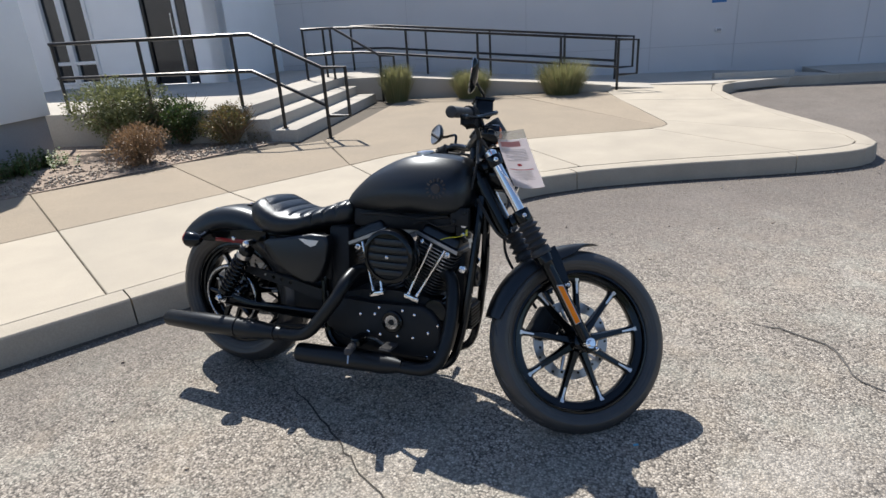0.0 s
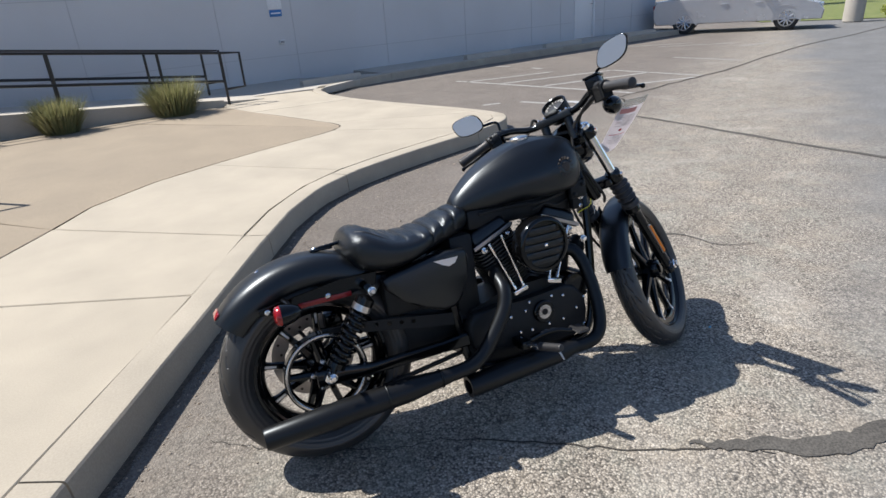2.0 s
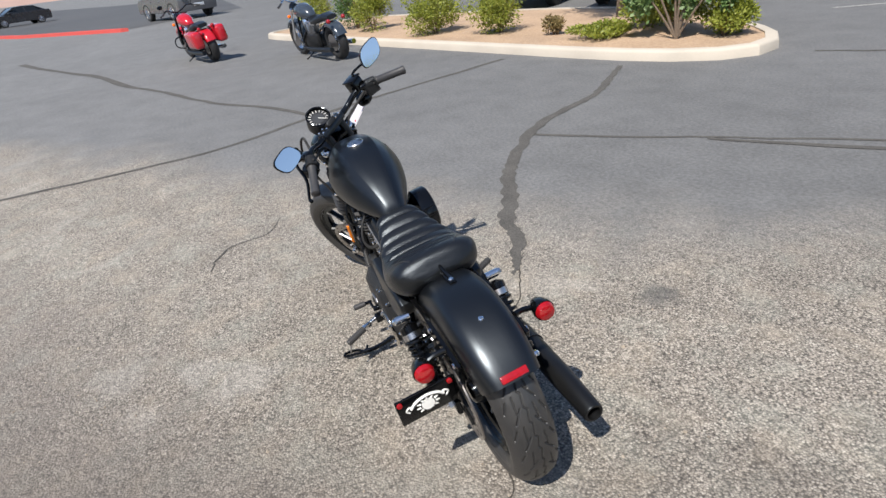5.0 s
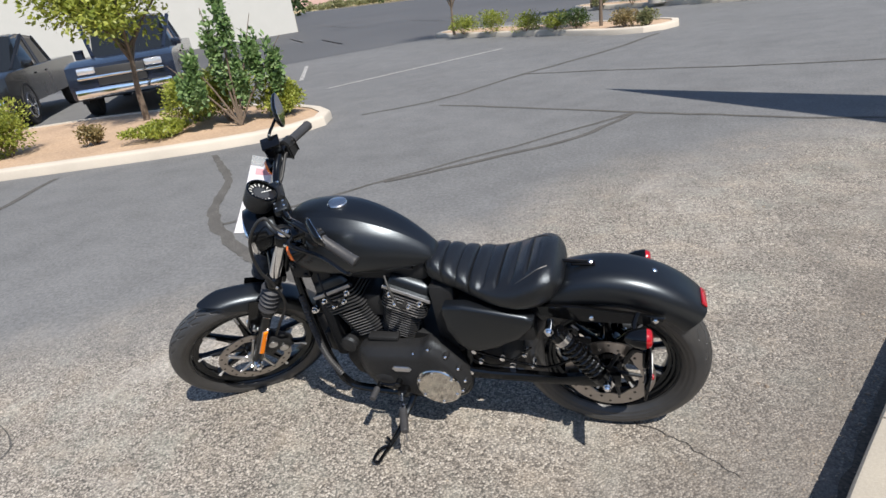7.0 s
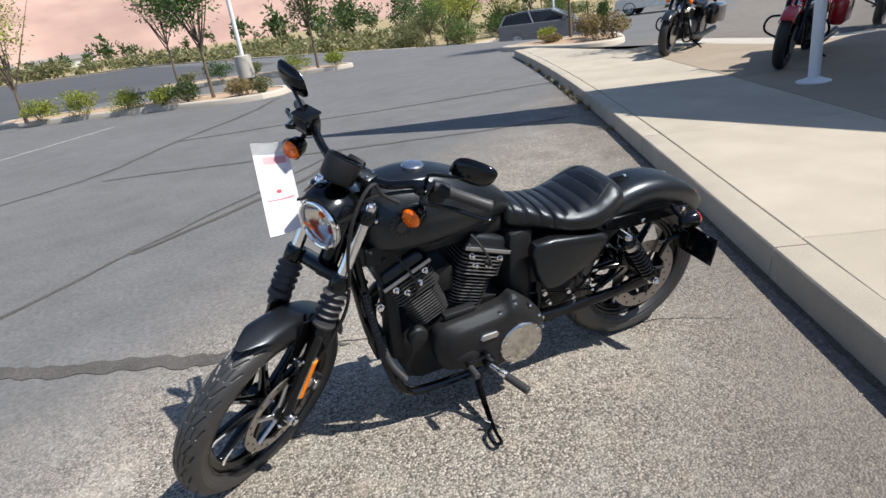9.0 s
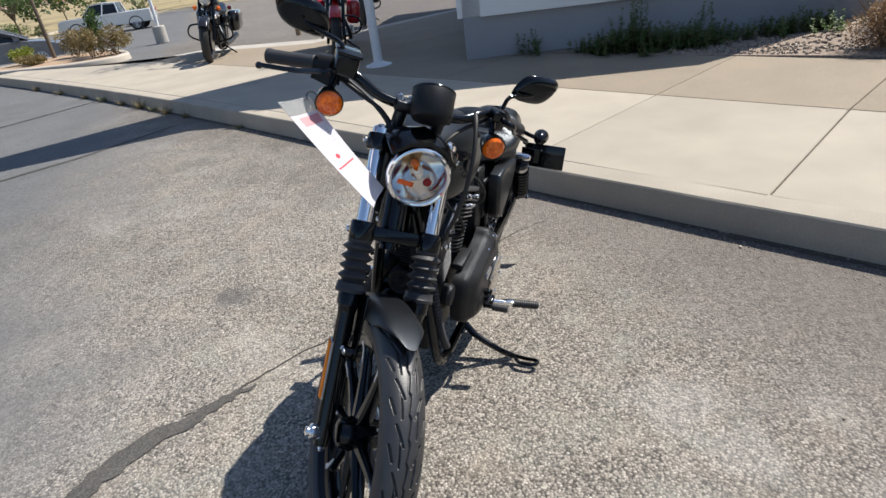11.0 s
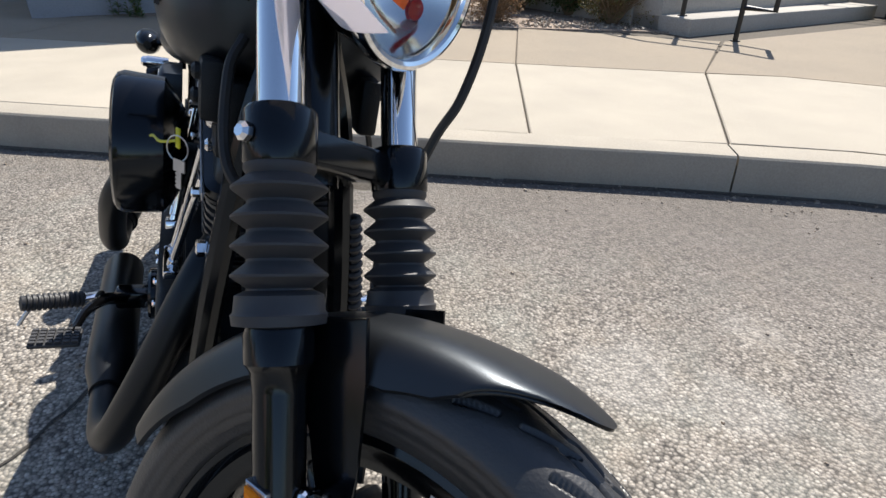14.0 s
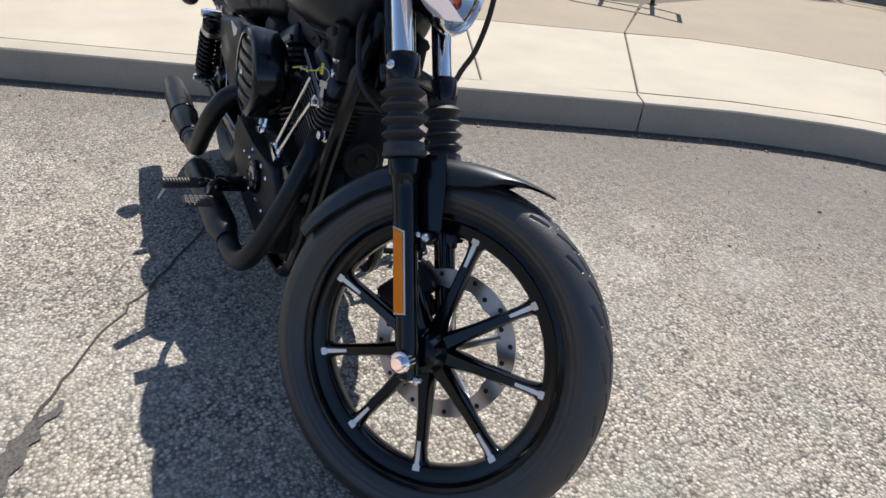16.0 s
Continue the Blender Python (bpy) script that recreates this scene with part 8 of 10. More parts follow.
# loose stones in the bed, thickest along the footpath
BED_STONE = leaf_material("bed_stone", (0.50, 0.43, 0.35), (0.24, 0.19, 0.15))
rnd = random.Random(91)
bm = bmesh.new()
for k in range(1100):
    a = rnd.uniform(-0.9, 2.5)
    b = 3.12 + 0.125 * max(a, 0) + abs(rnd.gauss(0, 0.42)) + 0.02
    p = site(a, b, 0.157)
    if b > 5.2:
        continue
    r = rnd.uniform(0.009, 0.026)
    t = rnd.uniform(0, 3.14)
    low = [p + Vector((math.cos(t + q) * r * rnd.uniform(0.8, 1.3), math.sin(t + q) * r * rnd.uniform(0.7, 1.0), -0.004)) for q in (0, 1.26, 2.51, 3.77, 5.03)]
    high = [p + (q - p) * 0.6 + Vector((0, 0, r * rnd.uniform(0.5, 0.9))) for q in low]
    lv, hv = [bm.verts.new(q) for q in low], [bm.verts.new(q) for q in high]
    for j in range(5):
        bm.faces.new((lv[j], lv[(j + 1) % 5], hv[(j + 1) % 5], hv[j]))
    bm.faces.new(hv)
tagged(raw_part("bed_stone", bm, BED_STONE, None), "loose pale and brown stones on the planting bed", "gravel", kind="stuff")
# grit washed along the gutter, thinning out over the asphalt
rnd = random.Random(92)
bm = bmesh.new()
for k in range(1500):
    s = rnd.uniform(length_to(site(-3.5, 0)), length_to(Vector((2.6, 4.2, 0))))
    far = 0.015 + abs(rnd.gauss(0, 0.10)) if k % 3 else rnd.uniform(0.1, 1.6)
    p = kerb_at(s) - kerb_inward(s) * far
    r = rnd.uniform(0.0025, 0.0055) if k % 14 else rnd.uniform(0.006, 0.011)
    t = rnd.uniform(0, 3.14)
    low = [p + Vector((math.cos(t + q) * r * rnd.uniform(0.8, 1.4), math.sin(t + q) * r * rnd.uniform(0.7, 1.0), 0.0)) for q in (0, 1.26, 2.51, 3.77, 5.03)]
    high = [p + (q - p) * 0.6 + Vector((0, 0, r * rnd.uniform(0.5, 0.9))) for q in low]
    lv, hv = [bm.verts.new(q) for q in low], [bm.verts.new(q) for q in high]
    for j in range(5):
        bm.faces.new((lv[j], lv[(j + 1) % 5], hv[(j + 1) % 5], hv[j]))
    bm.faces.new(hv)
tagged(raw_part("gutter_grit", bm, BED_STONE, None), "loose grit and small stones along the kerb foot", "grit", kind="stuff")
bm = bmesh.new()
box(bm, (-0.009, -0.004, 0.0), (0.009, 0.004, 0.0025), 0.001, Matrix.Translation((0.94, -0.08, 0.002)) @ Matrix.Rotation(0.5, 4, "Z"))
tagged(part("plastic_scrap", bm, material("blue_plastic", (0.10, 0.42, 0.62), 0.4)), "small scrap of light blue plastic on the asphalt", "litter")


# dark dirt packed into the kerb foot
for k, (s0, s1) in enumerate(((length_to(site(-7.5, 0)), length_to(site(-2.4, 0))), (length_to(site(-2.35, 0)), length_to(site(1.2, 0))), (length_to(site(1.25, 0)), length_to(Vector((2.6, 4.2, 0)))))):
    count = max(6, int((s1 - s0) / 0.22))
    line = []
    for j in range(count + 1):
        s = s0 + (s1 - s0) * j / count
        p = kerb_at(s) - kerb_inward(s) * 0.018
        line.append((p.x, p.y))
    ribbon(line, [0.05, 0.035, 0.06, 0.04, 0.055, 0.03, 0.05], 0.0035, "gutter_dirt", GUTTER, "dark dirt packed along the kerb foot", 0.010, 30 + k, 6)

# dry tufts rooted in the gutter along the kerb
def gutter_tuft(x, y, r, h, seed, z=0.0):
    rnd = random.Random(seed)
    top = empty("grass_tuft", pose(x, y, z), "small dry grass tuft rooted in the gutter", "grass", "tufts in the gutter")
    bm = bmesh.new()
    for _ in range(90):
        t, d = rnd.uniform(0, 6.28), rnd.uniform(0, 0.3) * r
        base = Vector((math.cos(t) * d, math.sin(t) * d, 0))
        tip = base + Vector((math.cos(t) * r * rnd.uniform(0.3, 1.2), math.sin(t) * r * rnd.uniform(0.3, 1.2), h * rnd.uniform(0.4, 1.1)))
        w = Vector((-math.sin(t), math.cos(t), 0)) * 0.0025
        bm.faces.new((bm.verts.new(base + w), bm.verts.new(base - w), bm.verts.new(tip)))
    tagged(raw_part("foliage", bm, LEAF_DRY if seed % 3 else LEAF_SAGE, top), kind="stuff")


for k, (a, r, h) in enumerate(((-7.9, 0.10, 0.07), (-7.2, 0.13, 0.10), (-6.5, 0.10, 0.08), (-5.9, 0.16, 0.14), (-5.5, 0.10, 0.08), (-5.1, 0.14, 0.12), (-4.6, 0.12, 0.08), (-3.4, 0.08, 0.05), (-9.0, 0.14, 0.10), (-10.2, 0.12, 0.10))):
    p = site(a, -0.05)
    gutter_tuft(p.x, p.y, r, h, 500 + k)

# post under the canopy
bm = bmesh.new()
rod(bm, (0, 0, 0.14), (0, 0, 3.46), 0.055, n=20)
POST = tagged(empty("canopy_post", pose(-5.16, -2.38, 0)), "pale steel post under the canopy", "post")
part("shaft", bm, ALU, POST)
bm = bmesh.new()
lathe(bm, [(0, 0.16), (0.012, 0.16), (0.03, 0.10), (0.05, 0.06)], (0, 0, 0.15), (0, 0, 1.15), 24)
part("base_plate", bm, ALU, POST)


# ---- planted islands ----
def island(name, outline, label, z=0.13, joints=12):
    """A raised bed of dirt with a kerb ring round it."""
    pts = [Vector((x, y, 0)) for x, y in outline]
    line = []
    for k in range(len(pts)):
        p, q = pts[k], pts[(k + 1) % len(pts)]
        n = max(1, int((q - p).length / 0.5))
        line += [p.lerp(q, j / n) for j in range(n)]
    for _ in range(3):
        line = [(line[k - 1] + line[k] * 2 + line[(k + 1) % len(line)]) / 4 for k in range(len(line))]
    mid = sum(line, Vector()) / len(line)
    turn = sum((line[k - 1] - mid).cross(line[k] - mid).z for k in range(len(line)))
    if turn < 0:
        line.reverse()
    n = len(line)

    def inward(k):
        way = (line[(k + 1) % n] - line[k - 1]).normalized()
        return Vector((-way.y, way.x, 0))

    bm = bmesh.new()
    low = [bm.verts.new(line[k] + inward(k) * 0.12 + Vector((0, 0, z - 0.02))) for k in range(n)]
    bm.faces.new(low)
    bmesh.ops.triangulate(bm, faces=bm.faces[:])
    settle(bm)
    top = tagged(part(name, bm, DIRT, smooth=0), label, "traffic island", kind="structure")
    step = max(4, n // joints)
    for k0 in range(0, n, step):
        bm = bmesh.new()
        rings = []
        for j in range(k0, min(k0 + step, n) + 1):
            k = j % n
            rings.append([line[k] + inward(k) * d + Vector((0, 0, h + lie(line[k].x, line[k].y))) for d, h in ((-0.01, -0.05), (0.0, z * 0.75), (0.015, z - 0.008), (0.035, z), (0.16, z), (0.16, 0.0))])
        loft(bm, rings)
        part("kerb_stone", bm, ISLAND_KERB, top, smooth=50)
    return top


island("traffic_island", [(15.4, -0.85), (10.6, -2.38), (6.4, -3.75), (5.1, -4.15), (3.8, -4.6), (3.25, -4.98), (3.02, -5.5), (3.2, -6.0), (3.75, -6.45), (5.2, -7.05), (7.2, -7.55), (9.0, -7.3), (11.0, -6.4), (15.6, -3.9)], "raised planting island of bare dirt with a pale kerb")
island("traffic_island", [(5.9, -18.0), (0.9, -14.06), (-0.4, -12.55), (-1.5, -12.5), (-2.0, -13.2), (-2.05, -14.0), (-0.6, -15.0), (5.4, -19.2)], "raised planting island of bare dirt with a pale kerb")
island("traffic_island", [(1.8, -22.9), (-3.6, -18.0), (-4.7, -17.3), (-5.0, -18.2), (-4.0, -19.6), (1.4, -24.2)], "raised planting island of bare dirt with a pale kerb")
island("traffic_island", [(-7.75, -11.45), (-8.2, -12.3), (-7.5, -13.75), (-7.75, -14.15), (-8.4, -13.75), (-9.3, -13.35), (-10.6, -13.5), (-11.0, -12.6), (-9.9, -11.0), (-8.9, -9.6), (-8.35, -10.0)], "dry planted bed beyond the end of the footpath")
for k, (x, y, r, h, mat, n) in enumerate((
        (14.2, -2.3, 0.62, 0.50, LEAF_YELLOW, 1600), (11.7, -3.1, 0.58, 0.48, LEAF_YELLOW, 2000), (12.7, -3.0, 0.66, 0.62, LEAF_GREEN, 1500), (9.45, -3.75, 0.66, 0.50, LEAF_YELLOW, 2600), (7.95, -4.42, 0.54, 0.46, LEAF_YELLOW, 2200),
        (5.85, -6.0, 0.62, 0.42, LEAF_YELLOW, 2600), (4.20, -5.85, 0.40, 0.30, LEAF_YELLOW, 1700), (5.66, -4.95, 0.46, 0.13, LEAF_YELLOW, 1300), (6.68, -4.78, 0.22, 0.18, LEAF_DRY, 600), (5.05, -5.80, 0.56, 0.46, LEAF_YELLOW, 2600))):
    shrub(x, y, 0.11, (r, r, h), mat, "rounded yellow-green shrub on the planting island" if mat is LEAF_YELLOW else "leafy shrub on the planting island", n, 0.055, 70 + k, 12, group="shrubs on the island")
# upright sapling by the island's nose
SAP = empty("sapling", pose(4.58, -5.38, 0.11), "upright green sapling with glossy leaves on the island", "tree")
rnd = random.Random(5)
bm = bmesh.new()
stems = []
for dx, dy, h in ((-0.12, -0.05, 2.15), (-0.42, -0.25, 1.45), (0.12, 0.05, 1.6), (-0.68, -0.45, 1.12), (0.46, 0.30, 1.15), (-0.2, -0.12, 1.0), (0.62, 0.40, 0.95)):
    pts = [(0, 0, 0), (dx * 0.4, dy * 0.4, h * 0.45), (dx, dy, h)]
    pipe(bm, pts, [0.02, 0.013, 0.004], 6)
    stems.append((dx, dy, h))
for one in pieces(bm):
    raw_part("stem", one, BARK, SAP)
bm = bmesh.new()
for dx, dy, h in stems:
    leaves(bm, rnd, (dx * 0.78, dy * 0.78, h * 0.64), (0.17, 0.17, h * 0.50), 760, 0.085, 0.2, 16, 0.62)
raw_part("crown", bm, LEAF_FRESH, SAP)
tree(7.3, -6.5, 0.11, 2.75, 1.3, LEAF_YELLOW, "young tree with yellow-green leaves on the island", 11, 9000, 0.105, -0.1, 0.06, 0.40)
for k, (x, y, r, h, mat) in enumerate(((4.2, -16.6, 0.42, 0.26, LEAF_YELLOW), (3.1, -15.9, 0.45, 0.34, LEAF_YELLOW), (2.05, -15.0, 0.45, 0.30, LEAF_YELLOW), (1.2, -14.4, 0.36, 0.25, LEAF_YELLOW), (0.65, -14.1, 0.36, 0.28, LEAF_DARK), (-0.55, -13.35, 0.38, 0.2, LEAF_DRY), (-1.05, -13.0, 0.24, 0.2, LEAF_SAGE),
                                            (-0.65, -20.6, 0.60, 0.42, LEAF_GREEN), (-1.6, -20.0, 0.4, 0.24, LEAF_YELLOW), (-3.0, -18.9, 0.55, 0.28, LEAF_YELLOW), (-4.1, -18.1, 0.45, 0.26, LEAF_YELLOW), (0.4, -21.6, 0.4, 0.2, LEAF_SAGE),
                                            (-9.5, -12.0, 0.34, 0.34, LEAF_DRY), (-9.0, -11.0, 0.30, 0.36, LEAF_DRY), (-9.5, -11.3, 0.22, 0.55, LEAF_GREEN), (-9.3, -10.6, 0.36, 0.28, LEAF_DRY), (-8.9, -13.0, 0.25, 0.2, LEAF_YELLOW), (-8.7, -12.5, 0.3, 0.12, LEAF_DRY))):
    shrub(x, y, 0.11 + lie(x, y), (r * 1.15, r * 1.15, h * 1.1), mat, "small shrub on a planting island", 700, 0.06, 100 + k, 8, group="shrubs on far islands")
tree(4.6, -16.9, 0.1, 3.6, 1.4, LEAF_YELLOW, "thin young tree on a planting island", 12, 1900, 0.08, 0.0, 0.05, 0.24)
tree(0.03, -14.2, 0.1, 3.6, 1.25, LEAF_GREEN, "slender young tree on a planting island", 13, 3600, 0.10, 0.0, 0.05, 0.33)
tree(0.75, -21.6, 0.1, 3.9, 1.3, LEAF_GREEN, "slender young tree on a planting island", 14, 3400, 0.11, 0.0, 0.05, 0.33)
tree(-9.7, -13.0, 0.1, 4.2, 1.3, LEAF_YELLOW, "slender young tree in the dry bed", 17, 3000, 0.085, 0.05, 0.05, 0.5)
tree(-9.3, -5.9, 0.14, 4.0, 1.3, LEAF_GREEN, "slender young tree set into the footpath", 16, 2600, 0.09, 0.12, 0.05, 0.55)
tree(-3.6, -18.6, 0.1, 3.8, 1.2, LEAF_GREEN, "staked young tree on a planting island", 15, 3000, 0.11, 0.0, 0.05, 0.33)
for x, y, h in ((-1.41, -19.7, 0.1), (-21.5, -20.4, lie(-21.5, -20.4)), (-24.5, -36.0, lie(-24.5, -36.0))):
    LP = empty("street_lamp", pose(x, y, h), "pale light pole on a concrete footing", "lamp post", "light poles")
    bm = bmesh.new()
    rod(bm, (0, 0, 0), (0, 0, 0.75), 0.28, n=20, edge=0.03)
    part("footing", bm, CONCRETE, LP)
    bm = bmesh.new()
    rod(bm, (0, 0, 0.75), (0, 0, 7.0), 0.07, 0.06, n=14)
    part("pole", bm, ALU, LP)
    bm = bmesh.new()
    box(bm, (-0.2, -0.6, 6.95), (0.2, 0.1, 7.1), 0.03)
    part("lamp_head", bm, ALU, LP)

# ---- darker lot, field and hills beyond ----
DARK_LOT = material("new_asphalt", (0.060, 0.061, 0.064), 0.8, second=(0.085, 0.085, 0.087), scale=30, amount=0.5, bump=0.2, large=0.15, large_scale=0.15)
FIELD = material("dry_field", (0.36, 0.27, 0.15), 0.95, second=(0.20, 0.18, 0.08), scale=0.8, amount=0.9, bump=0.5, bump_scale=3, large=0.25, large_scale=0.08)
HILL = material("bare_hill", (0.40, 0.27, 0.22), 0.95, second=(0.31, 0.20, 0.17), scale=0.012, amount=0.9, large=0.16, large_scale=0.004)


def sheet(name, outline, z, mat, label, category, kind="structure"):
    bm = bmesh.new()
    bm.faces.new([bm.verts.new((x, y, z)) for x, y in outline])
    bmesh.ops.triangulate(bm, faces=bm.faces[:])
    settle(bm)
    return tagged(part(name, bm, mat, smooth=0), label, category, kind=kind)


sheet("road", [(70, -26), (18, -13.5), (9.5, -14.5), (6.0, -17.6), (2.0, -23.5), (-4, -30), (3.8, -68), (80, -138), (140, -120)], 0.004, DARK_LOT, "newer dark asphalt of the further car park", "road")
sheet("field", [(-10.7, -28.6), (3.8, -70), (80, -140), (400, -200), (900, -700), (0, -1200), (-700, -900), (-900, -100), (-300, 60), (-75, -30), (-48, -48), (-28, -39.5), (-18, -33)], 0.010, FIELD, "dry grass field beyond the car park", "field")
for line in ([(-10.9, -28.4), (-5, -45), (3.9, -70), (30, -95), (80, -140)], [(-10.9, -28.4), (-18, -32.8), (-28, -39.3), (-48, -47.8), (-75, -29.8)]):
    bm = bmesh.new()
    rings = []
    pts = curve_points([(x, y, 0) for x, y in line], 6)
    for k, p in enumerate(pts):
        way = (pts[min(k + 1, len(pts) - 1)] - pts[max(k - 1, 0)]).normalized()
        s = Vector((-way.y, way.x, 0))
        rings.append([p + s * d + Vector((0, 0, h + lie(p.x, p.y))) for d, h in ((-0.1, -0.1), (-0.1, 0.15), (0.1, 0.15), (0.1, -0.1))])
    loft(bm, rings)
    tagged(part("far_kerb", bm, ISLAND_KERB, smooth=0), "pale kerb at the edge of the car park", "kerb", kind="structure")
bm = bmesh.new()
rings = []
for k in range(181):
    az = radians(k * 2)
    deg = k * 2
    tall = 26 + 170 * math.exp(-((deg - 292) / 22) ** 2) + 75 * math.exp(-((deg - 262) / 16) ** 2) + 60 * math.exp(-((deg - 225) / 20) ** 2)
    tall *= 1 + 0.16 * noise.noise(Vector((deg * 0.11, 0, 0))) + 0.06 * noise.noise(Vector((deg * 0.45, 3, 0)))
    d = Vector((math.cos(az), math.sin(az), 0))
    row = []
    for j in range(7):
        q = j / 6
        row.append(d * (1150 + 330 * q) + Vector((0, 0, -2 + tall * (q ** 0.8) * (1 + 0.10 * noise.noise(Vector((deg * 0.2, q * 3, 7)))))))
    rings.append(row)
loft(bm, rings, cap=False, closed=False)
tagged(part("hills", bm, HILL, smooth=80), "bare pinkish brown desert hills", "hill", kind="structure")
# far scrub, trees and houses in the field
rnd = random.Random(77)
bm = bmesh.new()
for _ in range(260):
    t = rnd.uniform(0, 1)
    edge = Vector((-10.7, -28.6, 0)).lerp(Vector((3.8, -70, 0)), t) if rnd.random() < 0.5 else Vector((3.8, -70, 0)).lerp(Vector((80, -140, 0)), t)
    p = edge + Vector((rnd.uniform(-26, 0), rnd.uniform(-30, -1.5), 0))
    r = rnd.uniform(0.35, 1.5)
    leaves(bm, rnd, p + Vector((0, 0, r * 0.7 + lie(p.x, p.y))), (r * 1.2, r * 1.2, r), 70, r * 0.55, 0.3, 5)
for k in range(330):
    t = rnd.uniform(0, 1)
    edge = Vector((-10.7, -28.6, 0)).lerp(Vector((3.8, -70, 0)), t) if k % 2 else Vector((3.8, -70, 0)).lerp(Vector((80, -140, 0)), t)
    r = rnd.uniform(0.3, 0.95) * (1.0 if k % 2 else 1.6)
    p = edge + Vector((-abs(rnd.gauss(0, 3.0)) - 0.6, -abs(rnd.gauss(0, 2.0)) - 0.6, 0))
    leaves(bm, rnd, p + Vector((0, 0, r * 0.75 + lie(p.x, p.y))), (r * 1.3, r * 1.3, r), 90, r * 0.42, 0.3, 6)
ob = tagged(raw_part("far_scrub", bm, LEAF_SAGE, None), "grey-green desert scrub in the field", "scrub", kind="stuff")
bm = bmesh.new()
for k in range(46):
    az = radians(rnd.uniform(255, 312))
    d = rnd.uniform(95, 240)
    r = rnd.uniform(1.5, 4.2)
    leaves(bm, rnd, (math.cos(az) * d, math.sin(az) * d, r * 0.9), (r, r, r * 1.25), 130, r * 0.33, 0.3, 6)
for k in range(60):
    az = radians(rnd.uniform(218, 258))
    d = rnd.uniform(52, 110)
    r = rnd.uniform(1.0, 2.8)
    if math.cos(az) * d > -14:
        continue
    leaves(bm, rnd, (math.cos(az) * d, math.sin(az) * d, r * 0.9), (r * 1.2, r * 1.2, r), 240, r * 0.22, 0.3, 8)
tagged(raw_part("far_trees", bm, LEAF_DARK, None), "dark green trees beyond the car park", "trees", kind="stuff")
for k, (x, y, h, c) in enumerate(((-20.5, -36.5, 4.6, 2.5), (-25.5, -40.5, 5.0, 2.6), (-15.0, -33.5, 3.6, 2.2), (-33, -43.5, 5, 2.6), (-17.6, -35.5, 4.2, 2.4), (-13.2, -31.6, 3.2, 1.9), (-40, -46.5, 5.0, 3.0), (-30, -46.0, 6.0, 3.2), (-56, -45, 5.5, 3.4))):
    tree(x, y, lie(x, y), h, c, LEAF_GREEN if k % 2 else LEAF_YELLOW, "leafy tree at the edge of the car park", 200 + k, 2600, 0.16 if h > 4 else 0.09, 0.1, 0.08, 0.3)
for k in range(15):
    q = k / 14
    x, y = -11.6 - 22 * q + 0.8 * math.sin(k * 2.1), -31.4 - 14.5 * q - 0.7 * math.cos(k * 1.7)
    shrub(x, y, lie(x, y), (1.5, 1.3, 0.85 + 0.3 * math.sin(k * 1.3)), (LEAF_OLIVE, LEAF_SAGE, LEAF_GREEN)[k % 3], "large desert shrub at the edge of the car park", 900, 0.11, 320 + k, 8, group="shrubs at the edge of the car park")
HOUSE_WHITE = material("far_house", (0.62, 0.60, 0.56), 0.8, second=(0.5, 0.48, 0.45), scale=2)
for k in range(7):
    az = radians(277 + k * 2.6)
    d = 330 + 30 * (k % 3)
    hs = empty("far_house", pose(math.cos(az) * d, math.sin(az) * d, 0, 0, 0, 30 * k), "small pale house far off by the hills", "house", "far houses")
    bm = bmesh.new()
    box(bm, (-6, -4, 0), (6, 4, 3.4))
    part("wall", bm, HOUSE_WHITE, hs, smooth=0)
    bm = bmesh.new()
    prism(bm, [(-6.5, -4.6, 3.4), (-6.5, 4.6, 3.4), (-6.5, 0, 5.4)], (13, 0, 0))
    part("roof", bm, material("far_roof", (0.22, 0.20, 0.19), 0.9), hs, smooth=0)
# white building at the far side of the lot
FAR_WHITE = material("far_white_wall", (0.43, 0.42, 0.39), 0.85, second=(0.38, 0.37, 0.345), scale=1.5, large=0.05)
FAR_BEIGE = material("far_beige_wall", (0.24, 0.225, 0.205), 0.85, second=(0.21, 0.20, 0.18), scale=1.5, large=0.05)
hs = empty("far_building", pose(30, -44, 0, 0, 0, -42), "large plain white building across the car park", "building")
bm = bmesh.new()
box(bm, (-12, 0, 0), (40, 20, 4.3))
part("wall", bm, FAR_WHITE, hs, smooth=0)
bm = bmesh.new()
box(bm, (-12, 0.02, 4.3), (40, 20, 8))
part("upper_wall", bm, FAR_BEIGE, hs, "beige upper part of the wall", smooth=0)
bm = bmesh.new()
box(bm, (-12.02, -0.03, 0), (40, 0.0, 1.2))
part("base_band", bm, CONCRETE, hs, smooth=0)

# parking lines and the wheelchair mark
def stripe(x0, y0, x1, y1, w=0.10, z=0.004):
    a, b = Vector((x0, y0, z)), Vector((x1, y1, z))
    s = (b - a).normalized()
    s = Vector((-s.y, s.x, 0)) * w / 2
    bm = bmesh.new()
    bm.faces.new([bm.verts.new(p) for p in (a + s, b + s, b - s, a - s)])
    ob = part("painted_line", bm, WHITE_LINE, GROUND, smooth=0)
    return ob


